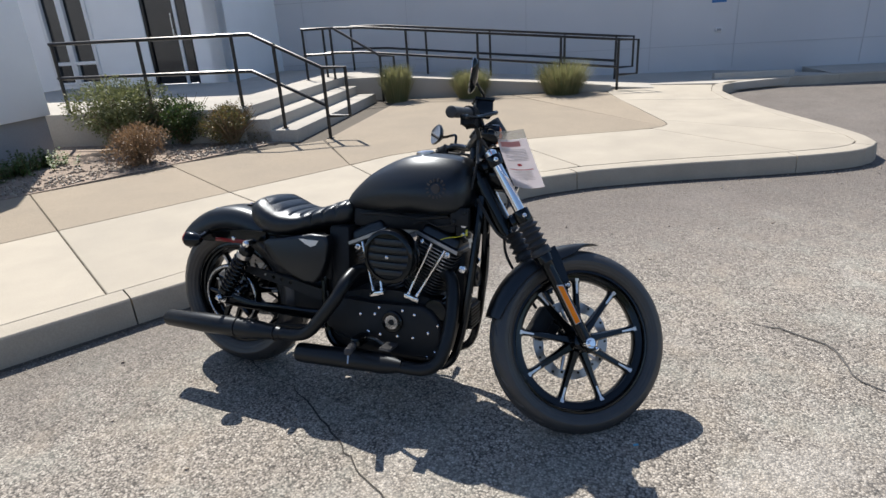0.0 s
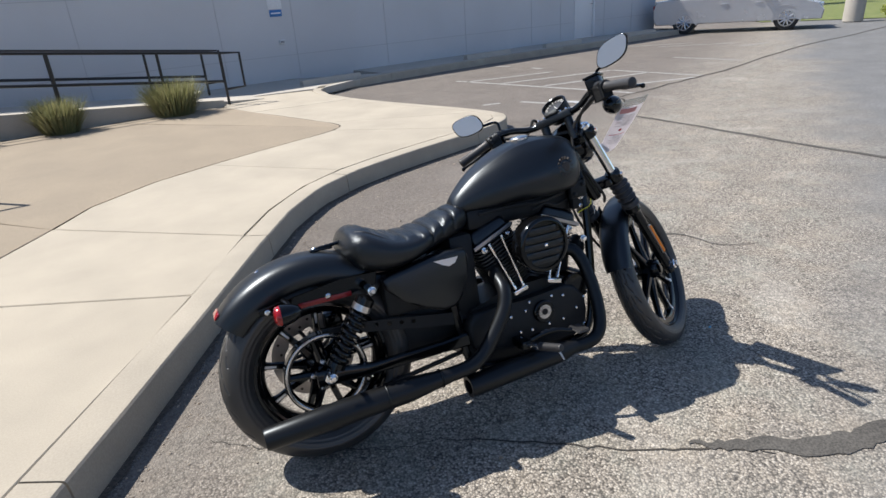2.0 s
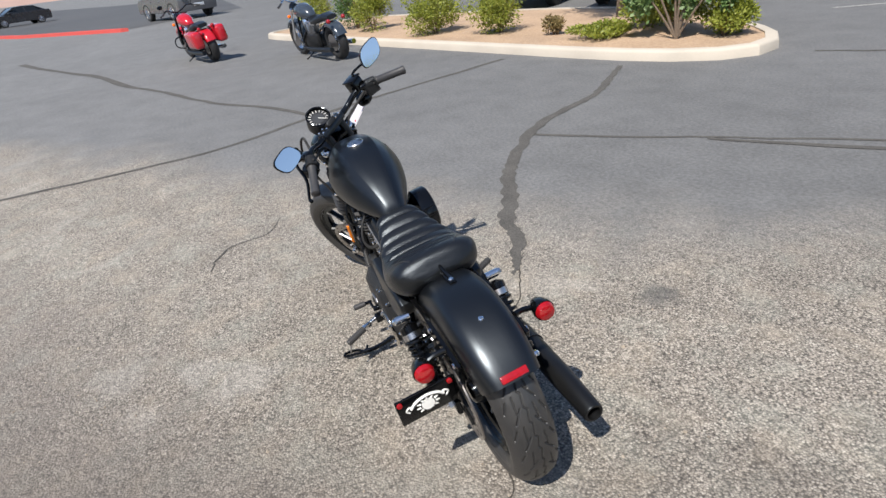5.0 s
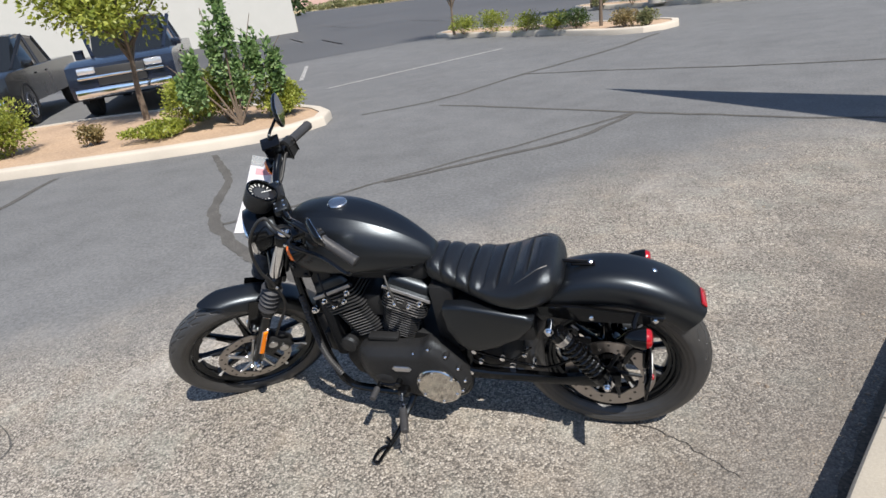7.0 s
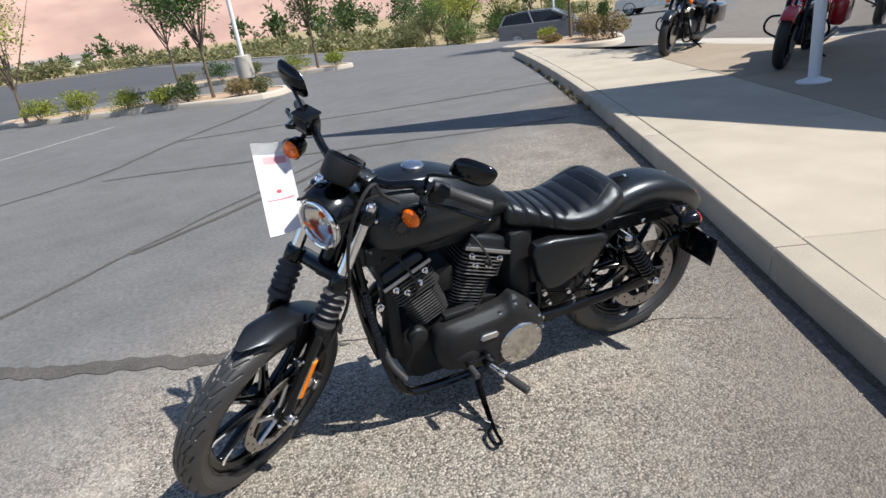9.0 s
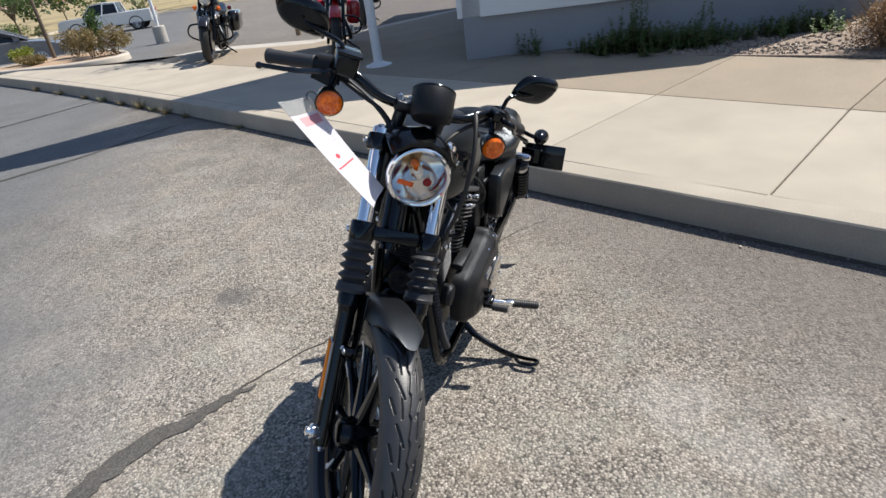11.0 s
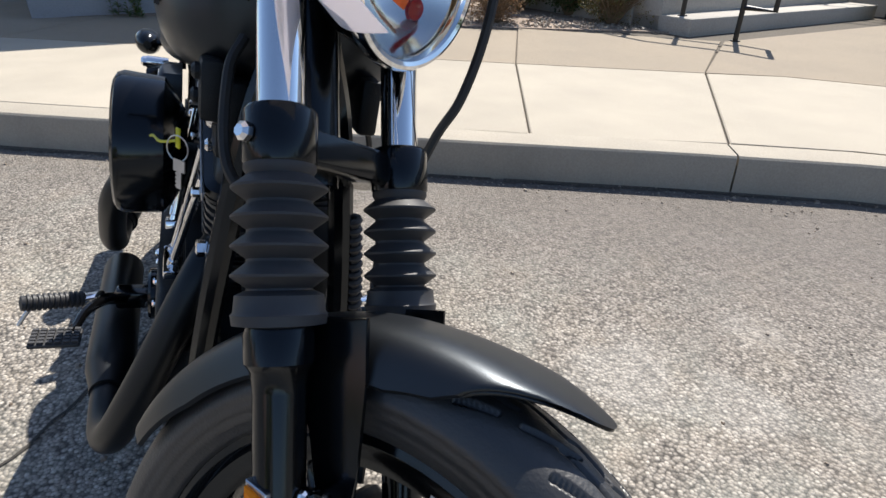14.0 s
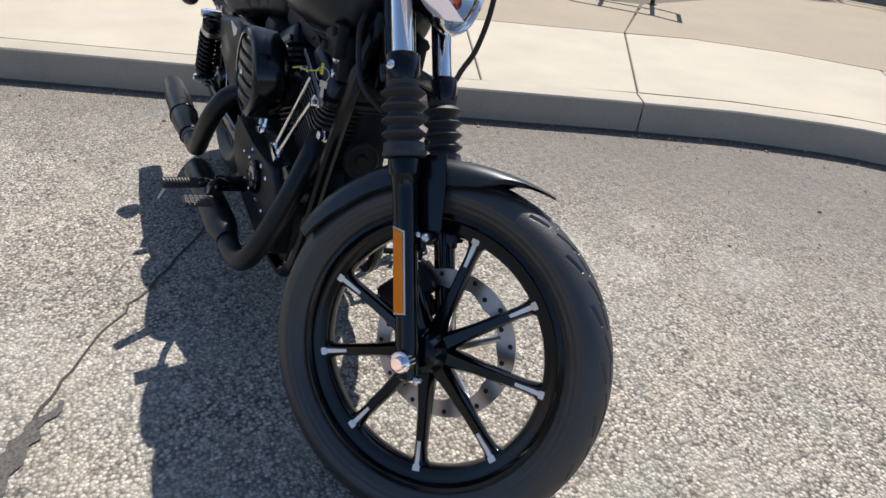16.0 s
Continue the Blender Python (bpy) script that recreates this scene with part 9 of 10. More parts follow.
FAINT = material("faded_line", (0.42, 0.41, 0.39), 0.85, second=(0.16, 0.155, 0.15), scale=26, amount=1.0)
WHITE_LINE = FAINT
for row in ((4.22, 8.57, 6.07, 8.45), (4.48, 7.8, 6.88, 7.63), (4.84, 6.92, 7.02, 6.8), (5.21, 5.99, 6.99, 5.7), (4.14, 8.86, 5.24, 5.19), (6.88, 7.63, 7.2, 5.78), (10.46, 11.36, 11.9, 10.42), (10.77, 10.48, 12.2, 9.38), (5.94, 10.48, 6.12, 10.15), (6.24, 9.44, 6.24, 9.07), (9.08, 8.25, 9.26, 6.7), (11.6, 8.7, 12.49, 8.64), (11.75, 7.91, 12.47, 7.63),
            (3.67, 5.82, 3.88, 5.38), (3.88, 5.38, 4.14, 5.37), (4.14, 5.37, 4.33, 5.09), (3.69, 5.2, 3.76, 4.8), (3.76, 4.8, 4.17, 4.97), (3.13, 5.99, 3.39, 5.93),
            (5.0, -8.9, 2.2, -12.6), (6.5, -10.5, 8.0, -13.5), (10, -20, 13, -24), (14, -24, 17, -28), (8, -27, 11, -31), (16, -33, 19, -37), (22, -30, 25, -34)):
    stripe(*row)
for c, r in (((3.95, 5.12), 0.24),):
    bm = bmesh.new()
    n = 26
    ring = [[bm.verts.new((c[0] + math.cos(t) * q, c[1] + math.sin(t) * q, 0.0055)) for q in (r - 0.05, r + 0.05)] for t in (2 * math.pi * k / n for k in range(n))]
    for k in range(n - 5):
        p, q = ring[k], ring[(k + 1) % n]
        bm.faces.new((p[0], p[1], q[1], q[0]))
    part("wheelchair_mark", bm, material("worn_pale_paint", (0.52, 0.54, 0.57), 0.85, second=(0.24, 0.245, 0.25), scale=22, amount=0.9), GROUND, "worn pale wheelchair symbol", smooth=0)
# concrete wheel stops on the walkway
for x0, y0, x1, y1 in ((1.35, 9.75, 2.6, 10.1), (5.55, 11.2, 6.95, 11.55), (8.2, 11.85, 9.6, 12.2), (11.6, 12.65, 13.0, 13.0)):
    top = empty("wheel_stop", pose(x0, y0, 0.148, 0, 0, math.degrees(math.atan2(y1 - y0, x1 - x0))), "pale concrete wheel stop on the walkway", "wheel stop", "wheel stops")
    bm = bmesh.new()
    L = math.hypot(x1 - x0, y1 - y0)
    prism(bm, [(0, -0.08, 0), (0, 0.08, 0), (0, 0.05, 0.10), (0, -0.05, 0.10)], (L, 0, 0), 0.01)
    part("bar", bm, CONCRETE, top)
# red painted kerb and grass far up the drive
bm = bmesh.new()
loft(bm, [[Vector((x, y, z)) + Vector((0, dy, 0)) for dy, z in ((0, 0), (0, 0.14), (0.3, 0.15), (0.3, 0))] for x, y in ((28.0, 3.3), (36, 8.9), (48, 15))])
tagged(part("red_kerb", bm, material("red_kerb_paint", (0.55, 0.07, 0.06), 0.7, second=(0.4, 0.08, 0.06), scale=10)), "kerb painted red", "kerb", kind="structure")
sheet("lawn", [(21.6, 9.3), (26, 10.0), (48, 16), (70, 26), (30, 30), (19, 14)], 0.02, material("lawn", (0.10, 0.135, 0.03), 0.95, second=(0.17, 0.18, 0.06), scale=3, amount=0.9, bump=0.5, bump_scale=20), "green lawn beside the drive", "grass")
sheet("far_drive", [(29, 4.0), (37, 9.6), (49, 15.8), (120, 46), (140, 30), (60, -2), (34, -2)], 0.006, DARK_LOT, "dark asphalt of the street beyond", "road")
shrub(20.0, 10.0, 0.0, (0.9, 0.6, 0.35), LEAF_YELLOW, "yellow flowering shrub by the drive", 700, 0.08, 300)
bm = bmesh.new()
lathe(bm, [(0, 0.12), (0.05, 0.12), (0.06, 0.09), (0.5, 0.09), (0.52, 0.12), (0.6, 0.10), (0.7, 0.03)], (0, 0, 0), (0, 0, 1), 14)
rod(bm, (-0.16, 0, 0.4), (0.16, 0, 0.4), 0.05, n=10)
HYD = empty("fire_hydrant", pose(20.6, 10.4, 0), "red and orange fire hydrant by the lawn", "hydrant")
part("body", bm, material("hydrant_red", (0.55, 0.10, 0.03), 0.5), HYD)
bm = bmesh.new()
rod(bm, (0, 0, 0), (0, 0, 0.9), 0.28, n=18, edge=0.03)
FT = empty("lamp_footing", pose(19.2, 10.9, 0), "concrete footing of a light pole", "lamp post")
part("footing", bm, CONCRETE, FT)
bm = bmesh.new()
rod(bm, (0, 0, 0.9), (0, 0, 7), 0.07, n=12)
part("pole", bm, ALU, FT)
for k, (x, y, h, c) in enumerate(((44, 22, 6, 3.5), (52, 20, 5, 2.6), (60, 26, 6, 3.5), (36, 24, 6, 3), (70, 22, 6, 3.4), (30, 22, 5.5, 2.6))):
    tree(x, y, 0, h, c, LEAF_DARK if k % 2 else LEAF_GREEN, "leafy tree by the street", 260 + k, 1500, 0.3, 0.1, 0.14, 0.25)


# ---- vehicles ----
CAR_GLASS = material("car_glass", (0.012, 0.014, 0.016), 0.04, scale=2, amount=0.1)
CAR_RUBBER = material("car_tyre", (0.02, 0.02, 0.021), 0.8, second=(0.03, 0.03, 0.03), scale=20)
CAR_PLASTIC = material("car_trim", (0.015, 0.015, 0.016), 0.6, second=(0.022, 0.022, 0.022), scale=20)
LAMP_CLEAR = material("car_lamp", (0.75, 0.77, 0.80), 0.12, metal=0.7, second=(0.5, 0.5, 0.52), scale=20)


def car_wheel(top, x, y, r, w, side):
    bm = bmesh.new()
    lathe(bm, [(-w / 2, r * 0.66), (-w / 2, r * 0.93), (-w / 2 + 0.03, r), (w / 2 - 0.03, r), (w / 2, r * 0.93), (w / 2, r * 0.66)], (x, y, r), (x, y + 1, r), 32)
    wl = part("wheel", bm, CAR_RUBBER, top)
    bm = bmesh.new()
    lathe(bm, [(0, r * 0.67), (0.012, r * 0.64), (-0.02, r * 0.60), (-0.03, 0.0)], (x, y + side * w * 0.46, r), (x, y + side * (w * 0.46 + 1), r), 28)
    part("rim_bed", bm, CAR_PLASTIC, wl)
    bm = bmesh.new()
    for k in range(10):
        t = 2 * math.pi * k / 10
        rod(bm, (x + 0.03 * math.cos(t), y + side * w * 0.47, r + 0.03 * math.sin(t)), (x + r * 0.62 * math.cos(t), y + side * w * 0.48, r + r * 0.62 * math.sin(t)), 0.026, 0.020, 6)
    torus(bm, (x, y + side * w * 0.48, r), (0, 1, 0), r * 0.635, 0.018, 28, 6)
    part("rim", bm, STEEL, wl)


def car(m, paint, label, kind="sedan"):
    """A parked vehicle on +x, its length along x, wheels on z = 0."""
    top = empty({"sedan": "car", "hatch": "car", "pickup": "pickup_truck", "suv": "car"}[kind], m, label, "car" if kind != "pickup" else "truck")
    shapes = {
        "sedan": (4.7, 1.82, 0.33, (-1.40, 1.40), [(-2.32, 0.40), (-2.35, 0.72), (-2.28, 0.98), (-1.75, 1.02), (0.75, 0.96), (1.7, 0.86), (2.2, 0.72), (2.34, 0.52), (2.30, 0.28), (-2.25, 0.28)], [(-1.95, 0.98), (-1.15, 1.40), (-0.3, 1.46), (0.35, 1.42), (1.15, 0.95)]),
        "hatch": (4.25, 1.80, 0.32, (-1.28, 1.34), [(-2.08, 0.42), (-2.10, 0.85), (-2.0, 1.02), (0.85, 0.98), (1.6, 0.88), (2.05, 0.70), (2.12, 0.5), (2.08, 0.28), (-2.04, 0.28)], [(-2.02, 1.0), (-1.75, 1.40), (-0.9, 1.48), (0.25, 1.44), (1.12, 0.98)]),
        "suv": (4.9, 1.92, 0.37, (-1.45, 1.42), [(-2.36, 0.5), (-2.4, 0.95), (-2.34, 1.15), (1.05, 1.12), (2.0, 1.05), (2.34, 0.9), (2.4, 0.55), (2.36, 0.36), (-2.32, 0.36)], [(-2.36, 1.12), (-2.2, 1.72), (-1.6, 1.80), (0.35, 1.78), (1.2, 1.12)]),
        "pickup": (5.85, 2.0, 0.40, (-1.85, 1.80), [(-2.9, 0.55), (-2.9, 1.18), (-0.75, 1.18), (1.1, 1.16), (2.5, 1.14), (2.82, 1.05), (2.9, 0.62), (2.86, 0.42), (-2.86, 0.45)], [(-0.95, 1.15), (-0.82, 1.78), (0.2, 1.86), (0.65, 1.82), (1.35, 1.15)]),
    }
    length, width, r, axles, body, cabin = shapes[kind]
    half = width / 2
    bm = bmesh.new()
    rings = []
    for y, k in ((-half, 0.93), (-half * 0.985, 0.97), (-half * 0.9, 1.0), (half * 0.9, 1.0), (half * 0.985, 0.97), (half, 0.93)):
        cz = sum(z for _, z in body) / len(body)
        rings.append([Vector((x * (0.985 if abs(y) > half * 0.95 else 1), y, cz + (z - cz) * k)) for x, z in body])
    loft(bm, rings)
    shell = part("body", bm, paint, top, smooth=35)
    bm = bmesh.new()
    rings = []
    for y, k in ((-half * 0.93, 0.0), (-half * 0.72, 1.0), (half * 0.72, 1.0), (half * 0.93, 0.0)):
        z0 = cabin[0][1]
        rings.append([Vector((x, y, z0 + (z - z0) * (k if k else 0.0) - (0.02 if not k else 0))) for x, z in cabin])
    loft(bm, rings)
    part("glasshouse", bm, CAR_GLASS, top, smooth=35)
    bm = bmesh.new()
    roof = [(x, z) for x, z in cabin[1:-1]]
    rings = []
    for y, dz in ((-half * 0.74, -0.03), (-half * 0.62, 0.008), (half * 0.62, 0.008), (half * 0.74, -0.03)):
        rings.append([Vector((x, y, z + dz)) for x, z in roof] + [Vector((x, y, z + dz - 0.04)) for x, z in reversed(roof)])
    loft(bm, rings)
    part("roof", bm, paint, top, smooth=35)
    for s in (-1, 1):
        for (x0, z0), (x1, z1) in ((cabin[0], cabin[1]), (cabin[-2], cabin[-1]), (((cabin[0][0] + cabin[-1][0]) / 2 - 0.1, cabin[0][1]), ((cabin[1][0] + cabin[-2][0]) / 2, cabin[2][1] - 0.02))):
            bm = bmesh.new()
            rod(bm, (x0, half * 0.925 * s, z0 - 0.03), (x1, half * 0.725 * s, z1), 0.045, 0.035, 8)
            part("pillar", bm, paint, top)
        for xa in axles:
            car_wheel(top, xa, s * (half - 0.12), r, 0.23, s)
            bm = bmesh.new()
            n = 18
            rings = []
            for k in range(n + 1):
                t = radians(-12 + 204 * k / n)
                rings.append([Vector((xa + math.cos(t) * q, s * (half + dy), r + math.sin(t) * q)) for q, dy in ((r * 1.02, -0.10), (r * 1.02, 0.006), (r * 1.17, 0.008), (r * 1.17, -0.10))])
            loft(bm, rings)
            part("wheel_arch", bm, CAR_PLASTIC if kind in ("pickup", "suv") else paint, top)
        bm = bmesh.new()
        box(bm, (cabin[-1][0] - 0.42, half * 0.93 * s - 0.06, cabin[-1][1]), (cabin[-1][0] - 0.24, half * 0.93 * s + 0.16 * s, cabin[-1][1] + 0.14), 0.03)
        part("door_mirror", bm, paint, top)
        front, back = body[-3 if kind != "pickup" else -4][0], body[0][0]
        zf = {"sedan": 0.68, "hatch": 0.70, "suv": 0.92, "pickup": 0.96}[kind]
        bm = bmesh.new()
        box(bm, (length / 2 - 0.24, s * half * 0.62 - 0.17, zf - 0.07), (length / 2 - 0.035, s * half * 0.62 + 0.17, zf + 0.06), 0.03)
        part("headlamp", bm, LAMP_CLEAR, top)
        bm = bmesh.new()
        box(bm, (-length / 2 - 0.01, s * half * 0.74 - 0.13, zf + 0.02), (-length / 2 + 0.2, s * half * 0.74 + 0.13, zf + 0.2), 0.03)
        part("tail_lamp", bm, RED_LENS, top)
        for xd in (cabin[0][0] * 0.2 + 0.1, cabin[-1][0] * 0.55):
            bm = bmesh.new()
            box(bm, (xd - 0.1, s * (half + 0.002) - 0.012, body[4][1] - 0.16), (xd + 0.1, s * (half + 0.002) + 0.018, body[4][1] - 0.125), 0.006)
            part("door_handle", bm, paint, top)
    bm = bmesh.new()
    z0, z1 = (0.36, 0.56) if kind in ("sedan", "hatch") else (0.66, 1.0)
    box(bm, (length / 2 - 0.12, -half * 0.45, z0), (length / 2 + 0.005, half * 0.45, z1), 0.02)
    part("grille", bm, CAR_PLASTIC, top)
    if kind in ("pickup", "suv"):
        bm = bmesh.new()
        box(bm, (length / 2 - 0.06, -half * 0.9, 0.45), (length / 2 + 0.07, half * 0.9, 0.64), 0.03)
        part("bumper", bm, CHROME, top)
        bm = bmesh.new()
        box(bm, (length / 2 - 0.02, -half * 0.8, 0.80), (length / 2 + 0.02, half * 0.8, 0.86), 0.015)
        part("grille_bar", bm, CHROME, top)
    bm = bmesh.new()
    box(bm, (-length / 2 - 0.012, -0.26, 0.55), (-length / 2 + 0.02, 0.26, 0.68), 0.005)
    part("number_plate", bm, SILVER, top)
    return top


def between(front, rear, lift=0.0):
    """A pose midway between two wheel contacts, heading from rear to front."""
    (xf, yf), (xr, yr) = front, rear
    return pose((xf + xr) / 2, (yf + yr) / 2, lift, 0, 0, math.degrees(math.atan2(yf - yr, xf - xr)))


def paint(name, c):
    return material(name, c, 0.25, metal=0.3, second=[v * 0.9 for v in c], scale=5, coat=0.6)


car(between((16.6, 11.4), (14.9, 13.5)), paint("silver_paint", (0.52, 0.52, 0.54)), "silver four-door sedan parked past the building")
car(pose(32.5, 1.2, 0, 0, 0, 25), paint("grey_paint", (0.13, 0.13, 0.14)), "dark grey sport utility vehicle standing on the drive", "suv")
car(pose(10.55, -10.25, 0, 0, 0, 125), paint("navy_paint", (0.012, 0.016, 0.030)), "dark blue pickup truck with a chrome bumper behind the island", "pickup")
car(pose(13.35, -8.75, 0, 0, 0, 125), paint("black_paint", (0.010, 0.010, 0.011)), "black pickup truck behind the island", "pickup")
car(pose(-14.6, -21.6, lie(-14.6, -21.6), 0, 0, 140), paint("gunmetal_paint", (0.16, 0.165, 0.18)), "grey hatchback parked beyond the footpath", "hatch")
car(pose(-31.4, -33.2, lie(-31.4, -33.2), 0, 0, 300), paint("white_paint", (0.72, 0.72, 0.72)), "white pickup truck parked across the drive", "pickup")
car(pose(60, 14, 0, 0, 0, 120), paint("dark_paint", (0.03, 0.03, 0.035)), "dark car far off on the street", "sedan")
car(pose(66, 20, 0, 0, 0, 200), paint("pale_paint", (0.6, 0.6, 0.62)), "pale car far off on the street", "sedan")


def small_bike(m, colour, label, bags=True, screen=False, black_wheels=True):
    """A parked touring or cruiser motorcycle on +x, standing on z = 0, leaning a little to its left."""
    top = empty("motorcycle", m @ pose(0, 0, 0, -9, 0, 0), label, "motorcycle", "other motorcycles")
    for name, x, r, w in (("front_wheel", 0.82, 0.335, 0.13), ("rear_wheel", -0.80, 0.325, 0.18)):
        c = Vector((x, 0, r))
        bm = bmesh.new()
        torus(bm, c, (0, 1, 0), r - w * 0.42, w * 0.42, 44, 10, 1.15)
        wl = part(name, bm, RUBBER, top)
        bm = bmesh.new()
        lathe(bm, [(-0.045, r * 0.62), (-0.03, r * 0.58), (0.03, r * 0.58), (0.045, r * 0.62)], c, c + Vector((0, 1, 0)), 40, cap=False)
        for k in range(9):
            t = 2 * math.pi * k / 9
            rod(bm, c + Vector((0.04 * math.cos(t), 0, 0.04 * math.sin(t))), c + Vector((r * 0.6 * math.cos(t), 0, r * 0.6 * math.sin(t))), 0.014, 0.011, 6)
        lathe(bm, [(-0.07, 0.05), (0.07, 0.05)], c, c + Vector((0, 1, 0)), 18)
        part("rim", bm, GLOSS if black_wheels else CHROME, wl)
        bm = bmesh.new()
        lathe(bm, [(0, 0.15), (0.006, 0.15)], c + Vector((0, 0.075, 0)), c + Vector((0, 1, 0)), 28)
        part("brake_disc", bm, DISC, wl)
        bm = bmesh.new()
        fender(bm, c, r + 0.035, 40 if x > 0 else 30, 168 if x > 0 else 158, w * 0.62, 0.07, 0.006, 26)
        part("fender", bm, colour, top, smooth=50)
    for s in (-1, 1):
        bm = bmesh.new()
        rod(bm, (0.82, 0.10 * s, 0.33), (0.50, 0.10 * s, 0.92), 0.026, n=12)
        part("fork_leg", bm, CHROME if not black_wheels else GLOSS, top)
        bm = bmesh.new()
        pipe(bm, [(0.46, 0, 1.02), (0.44, 0.12 * s, 1.06), (0.36, 0.24 * s, 1.12), (0.24, 0.40 * s, 1.06)], 0.014, 8)
        part("handlebar", bm, CHROME if not black_wheels else GLOSS, top)
        bm = bmesh.new()
        rod(bm, (0.28, 0.34 * s, 1.085), (0.20, 0.45 * s, 1.045), 0.019, n=10)
        part("grip", bm, GAITER, top)
        bm = bmesh.new()
        ball(bm, (0.30, 0.36 * s, 1.22), 0.06, (0.3, 1, 0.7), 12)
        pipe(bm, [(0.31, 0.30 * s, 1.10), (0.31, 0.33 * s, 1.2)], 0.006, 6, 1)
        part("mirror", bm, GLOSS, top)
        bm = bmesh.new()
        pipe(bm, [(0.16, -0.10 * s, 0.50), (0.26, -0.17 * s, 0.36), (0.18, -0.2 * s, 0.24), (-0.3, -0.21 * s, 0.22), (-1.0, -0.23 * s, 0.26)], [0.025, 0.025, 0.028, 0.045, 0.045], 12)
        part("exhaust", bm, CHROME if s > 0 else EXHAUST, top)
        if bags:
            bm = bmesh.new()
            box(bm, (-1.12, 0.16 * s if s > 0 else -0.36, 0.36), (-0.52, 0.36 if s > 0 else -0.16, 0.70), 0.06, None, 3)
            part("saddlebag", bm, colour, top, smooth=50)
            bm = bmesh.new()
            pipe(bm, [(0.46, 0.08 * s, 0.55), (0.44, 0.30 * s, 0.52), (0.42, 0.33 * s, 0.36), (0.40, 0.10 * s, 0.26)], 0.014, 8)
            part("crash_bar", bm, GLOSS, top)
        bm = bmesh.new()
        ball(bm, (0.53, 0.18 * s, 0.80), 0.035, n=10)
        part("turn_signal", bm, AMBER, top)
        bm = bmesh.new()
        ball(bm, (-1.04, 0.15 * s, 0.72), 0.04, n=10)
        part("tail_signal", bm, RED_LENS, top)
    bm = bmesh.new()
    loft(bm, [rounded(x, h, z0, z1, 2.3, 20, 0.45) for x, h, z0, z1 in ((0.44, 0.05, 0.80, 0.92), (0.38, 0.13, 0.76, 0.97), (0.20, 0.16, 0.74, 1.0), (0.0, 0.13, 0.73, 0.94), (-0.16, 0.06, 0.73, 0.83))])
    part("fuel_tank", bm, colour, top, smooth=60)
    bm = bmesh.new()
    loft(bm, [rounded(x, h, z0, z1, 2.6, 20, 0.5) for x, h, z0, z1 in ((-0.12, 0.10, 0.66, 0.79), (-0.30, 0.17, 0.64, 0.74), (-0.52, 0.18, 0.66, 0.80), (-0.70, 0.14, 0.70, 0.83), (-0.92, 0.10, 0.72, 0.80))])
    part("seat", bm, LEATHER, top, smooth=60)
    bm = bmesh.new()
    box(bm, (-0.28, -0.13, 0.20), (0.30, 0.13, 0.46), 0.05)
    part("crankcase", bm, ENGINE, top)
    for lean in (22, -22):
        up = Vector((math.sin(radians(lean)), 0, math.cos(radians(lean))))
        bm = bmesh.new()
        b0 = Vector((0.06, 0, 0.32))
        prof = []
        for k in range(9):
            d = 0.12 + 0.025 * k
            prof += [(d, 0.06), (d, 0.10), (d + 0.008, 0.10), (d + 0.008, 0.06)]
        lathe(bm, prof, b0, b0 + up, 12)
        part("cylinder", bm, STEEL if not black_wheels else ENGINE, top, smooth=0)
        bm = bmesh.new()
        lathe(bm, [(0.33, 0.09), (0.35, 0.105), (0.40, 0.10), (0.42, 0.07)], b0, b0 + up, 12)
        part("rocker_box", bm, CHROME, top)
    bm = bmesh.new()
    for s in (-1, 1):
        pipe(bm, [(0.44, 0.03 * s, 0.85), (0.42, 0.1 * s, 0.45), (0.36, 0.12 * s, 0.18), (-0.35, 0.12 * s, 0.18), (-0.42, 0.11 * s, 0.5), (-0.7, 0.1 * s, 0.62)], 0.018, 8)
    part("frame", bm, GLOSS, top)
    bm = bmesh.new()
    c = Vector((0.60, 0, 0.92))
    lathe(bm, [(-0.13, 0.02), (-0.10, 0.07), (0.0, 0.095), (0.01, 0.09)], c, c + Vector((1, 0, 0)), 22)
    hl = part("headlight", bm, colour if screen else GLOSS, top)
    bm = bmesh.new()
    lathe(bm, [(0.008, 0.088), (0.03, 0.06), (0.036, 0.0)], c, c + Vector((1, 0, 0)), 22)
    part("lens", bm, LAMP_CLEAR, hl)
    if screen:
        bm = bmesh.new()
        loft(bm, [[Vector((x + bow * (abs(y) / 0.26) ** 2 * -0.1, y, z)) for y in np.linspace(-w, w, 9)] + [Vector((x - 0.006 + bow * (abs(y) / 0.26) ** 2 * -0.1, y, z)) for y in np.linspace(w, -w, 9)] for x, z, w, bow in ((0.60, 0.98, 0.16, 1), (0.54, 1.16, 0.24, 1), (0.46, 1.36, 0.20, 1))])
        ob = part("windscreen", bm, CAR_GLASS, top, smooth=50)
    bm = bmesh.new()
    pipe(bm, [(-0.05, 0.12, 0.18), (-0.02, 0.26, 0.10), (0.02, 0.33, 0.06)], 0.013, 8)
    part("side_stand", bm, GLOSS, top)
    return top


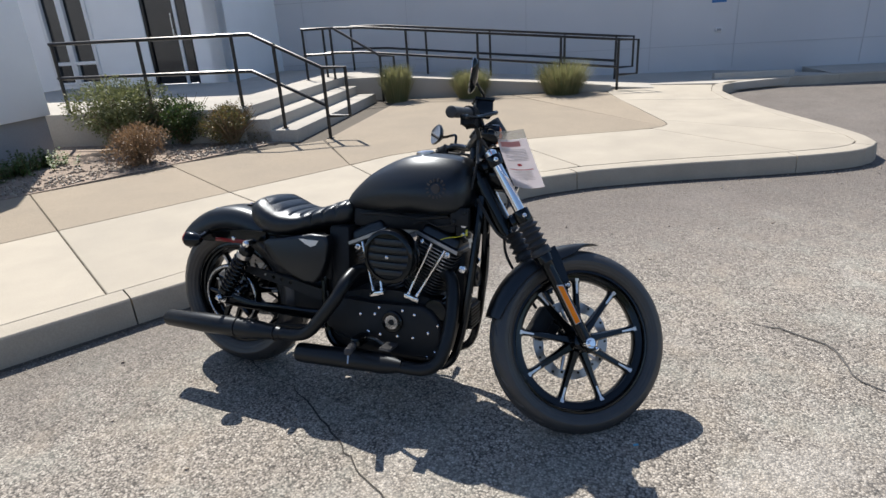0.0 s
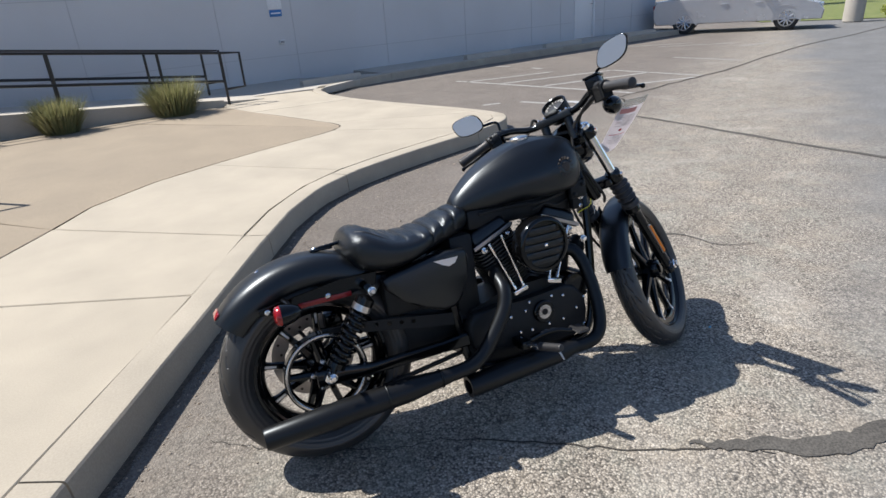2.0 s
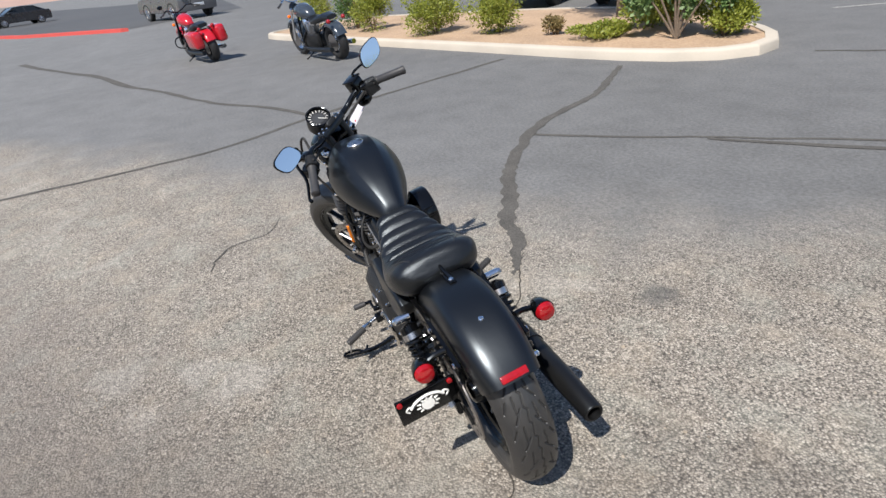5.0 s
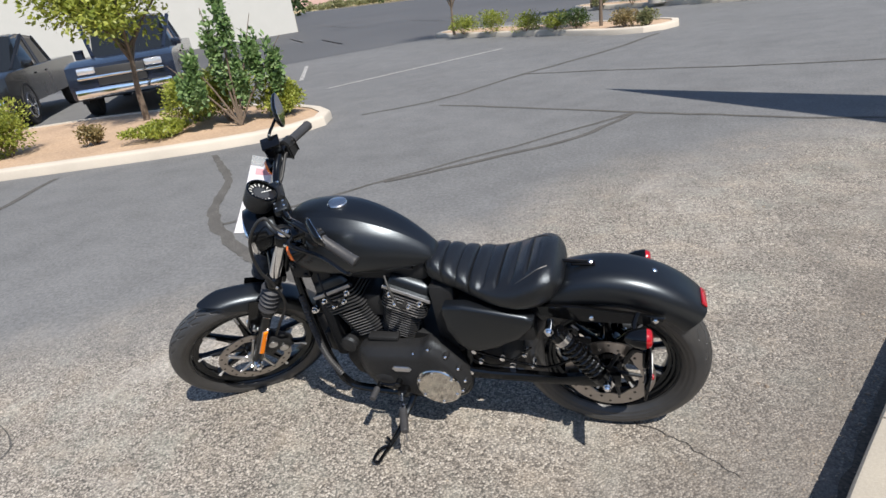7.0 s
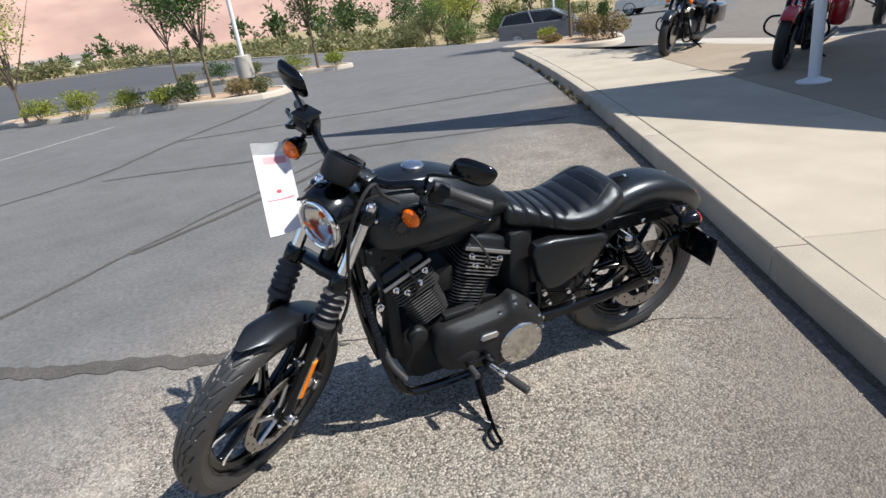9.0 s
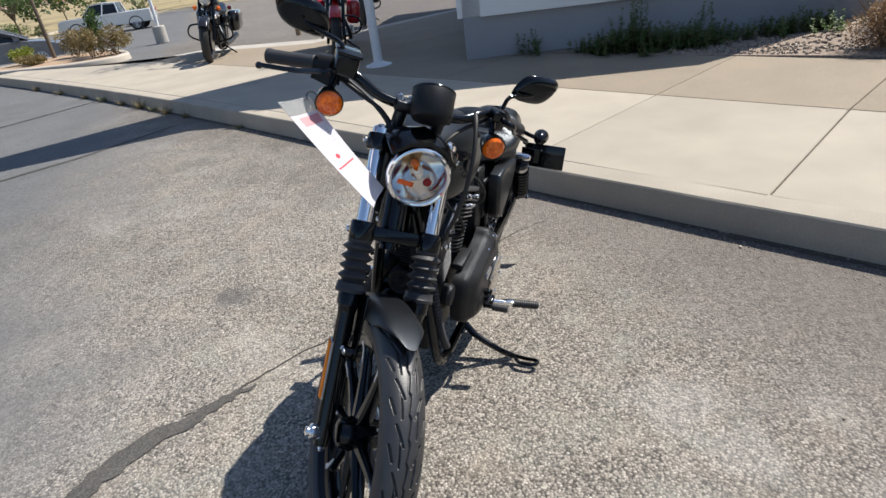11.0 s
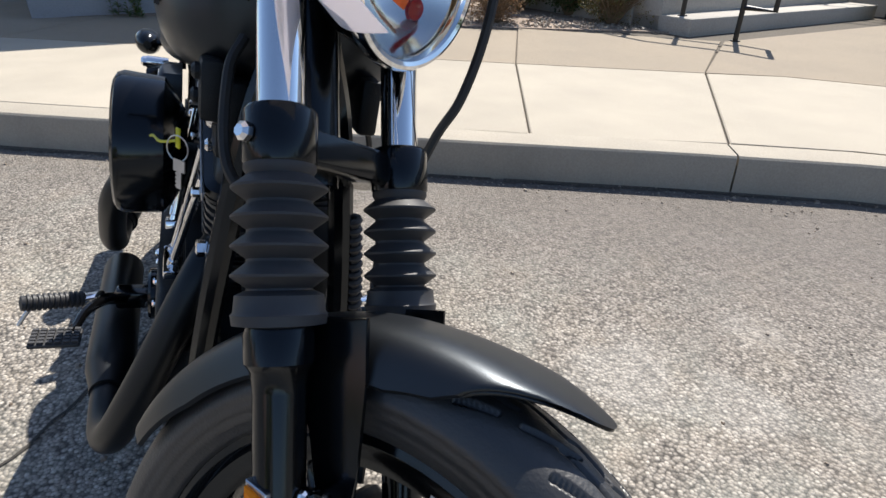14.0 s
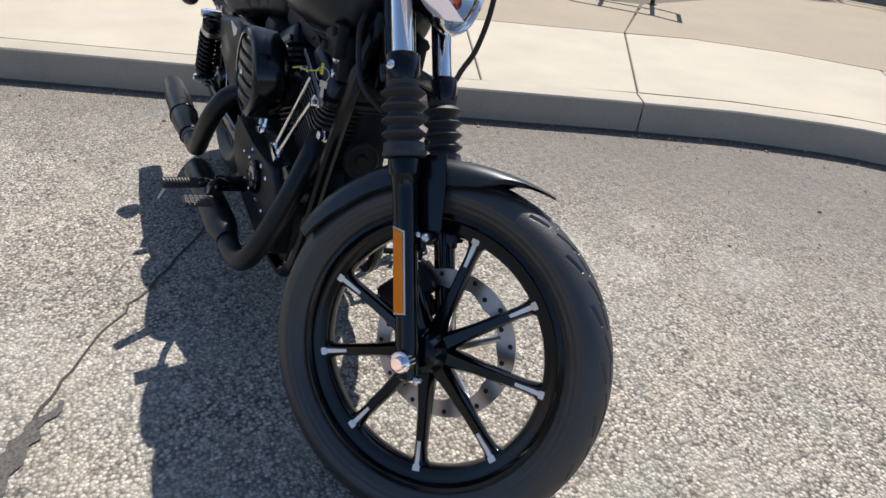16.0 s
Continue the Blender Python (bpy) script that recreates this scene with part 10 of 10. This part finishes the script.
BIKE_RED = material("red_paint", (0.42, 0.010, 0.020), 0.2, second=(0.36, 0.008, 0.016), scale=5, coat=0.7)
BIKE_BLACK = material("black_bike_paint", (0.012, 0.012, 0.014), 0.18, scale=5, coat=0.6)
BIKE_BLUE = material("slate_bike_paint", (0.035, 0.045, 0.06), 0.2, scale=5, coat=0.6)
small_bike(between((13.55, 0.85), (11.93, 0.38)), BIKE_RED, "red touring motorcycle with black bags parked on the drive")
small_bike(between((10.6, -1.3), (8.95, -1.72)), BIKE_BLUE, "dark chrome-trimmed cruiser motorcycle parked by the island", False, False, False)
small_bike(between((-6.55, -5.95), (-8.0, -6.75), TOP), BIKE_BLACK, "black touring motorcycle with hard bags parked on the footpath")
small_bike(between((-5.75, -3.25), (-7.25, -4.0), TOP), BIKE_RED, "red touring motorcycle with hard bags parked on the footpath", True, True)
small_bike(between((-9.6, -4.6), (-11.1, -5.3), TOP), BIKE_BLACK, "black touring motorcycle parked behind the red one")
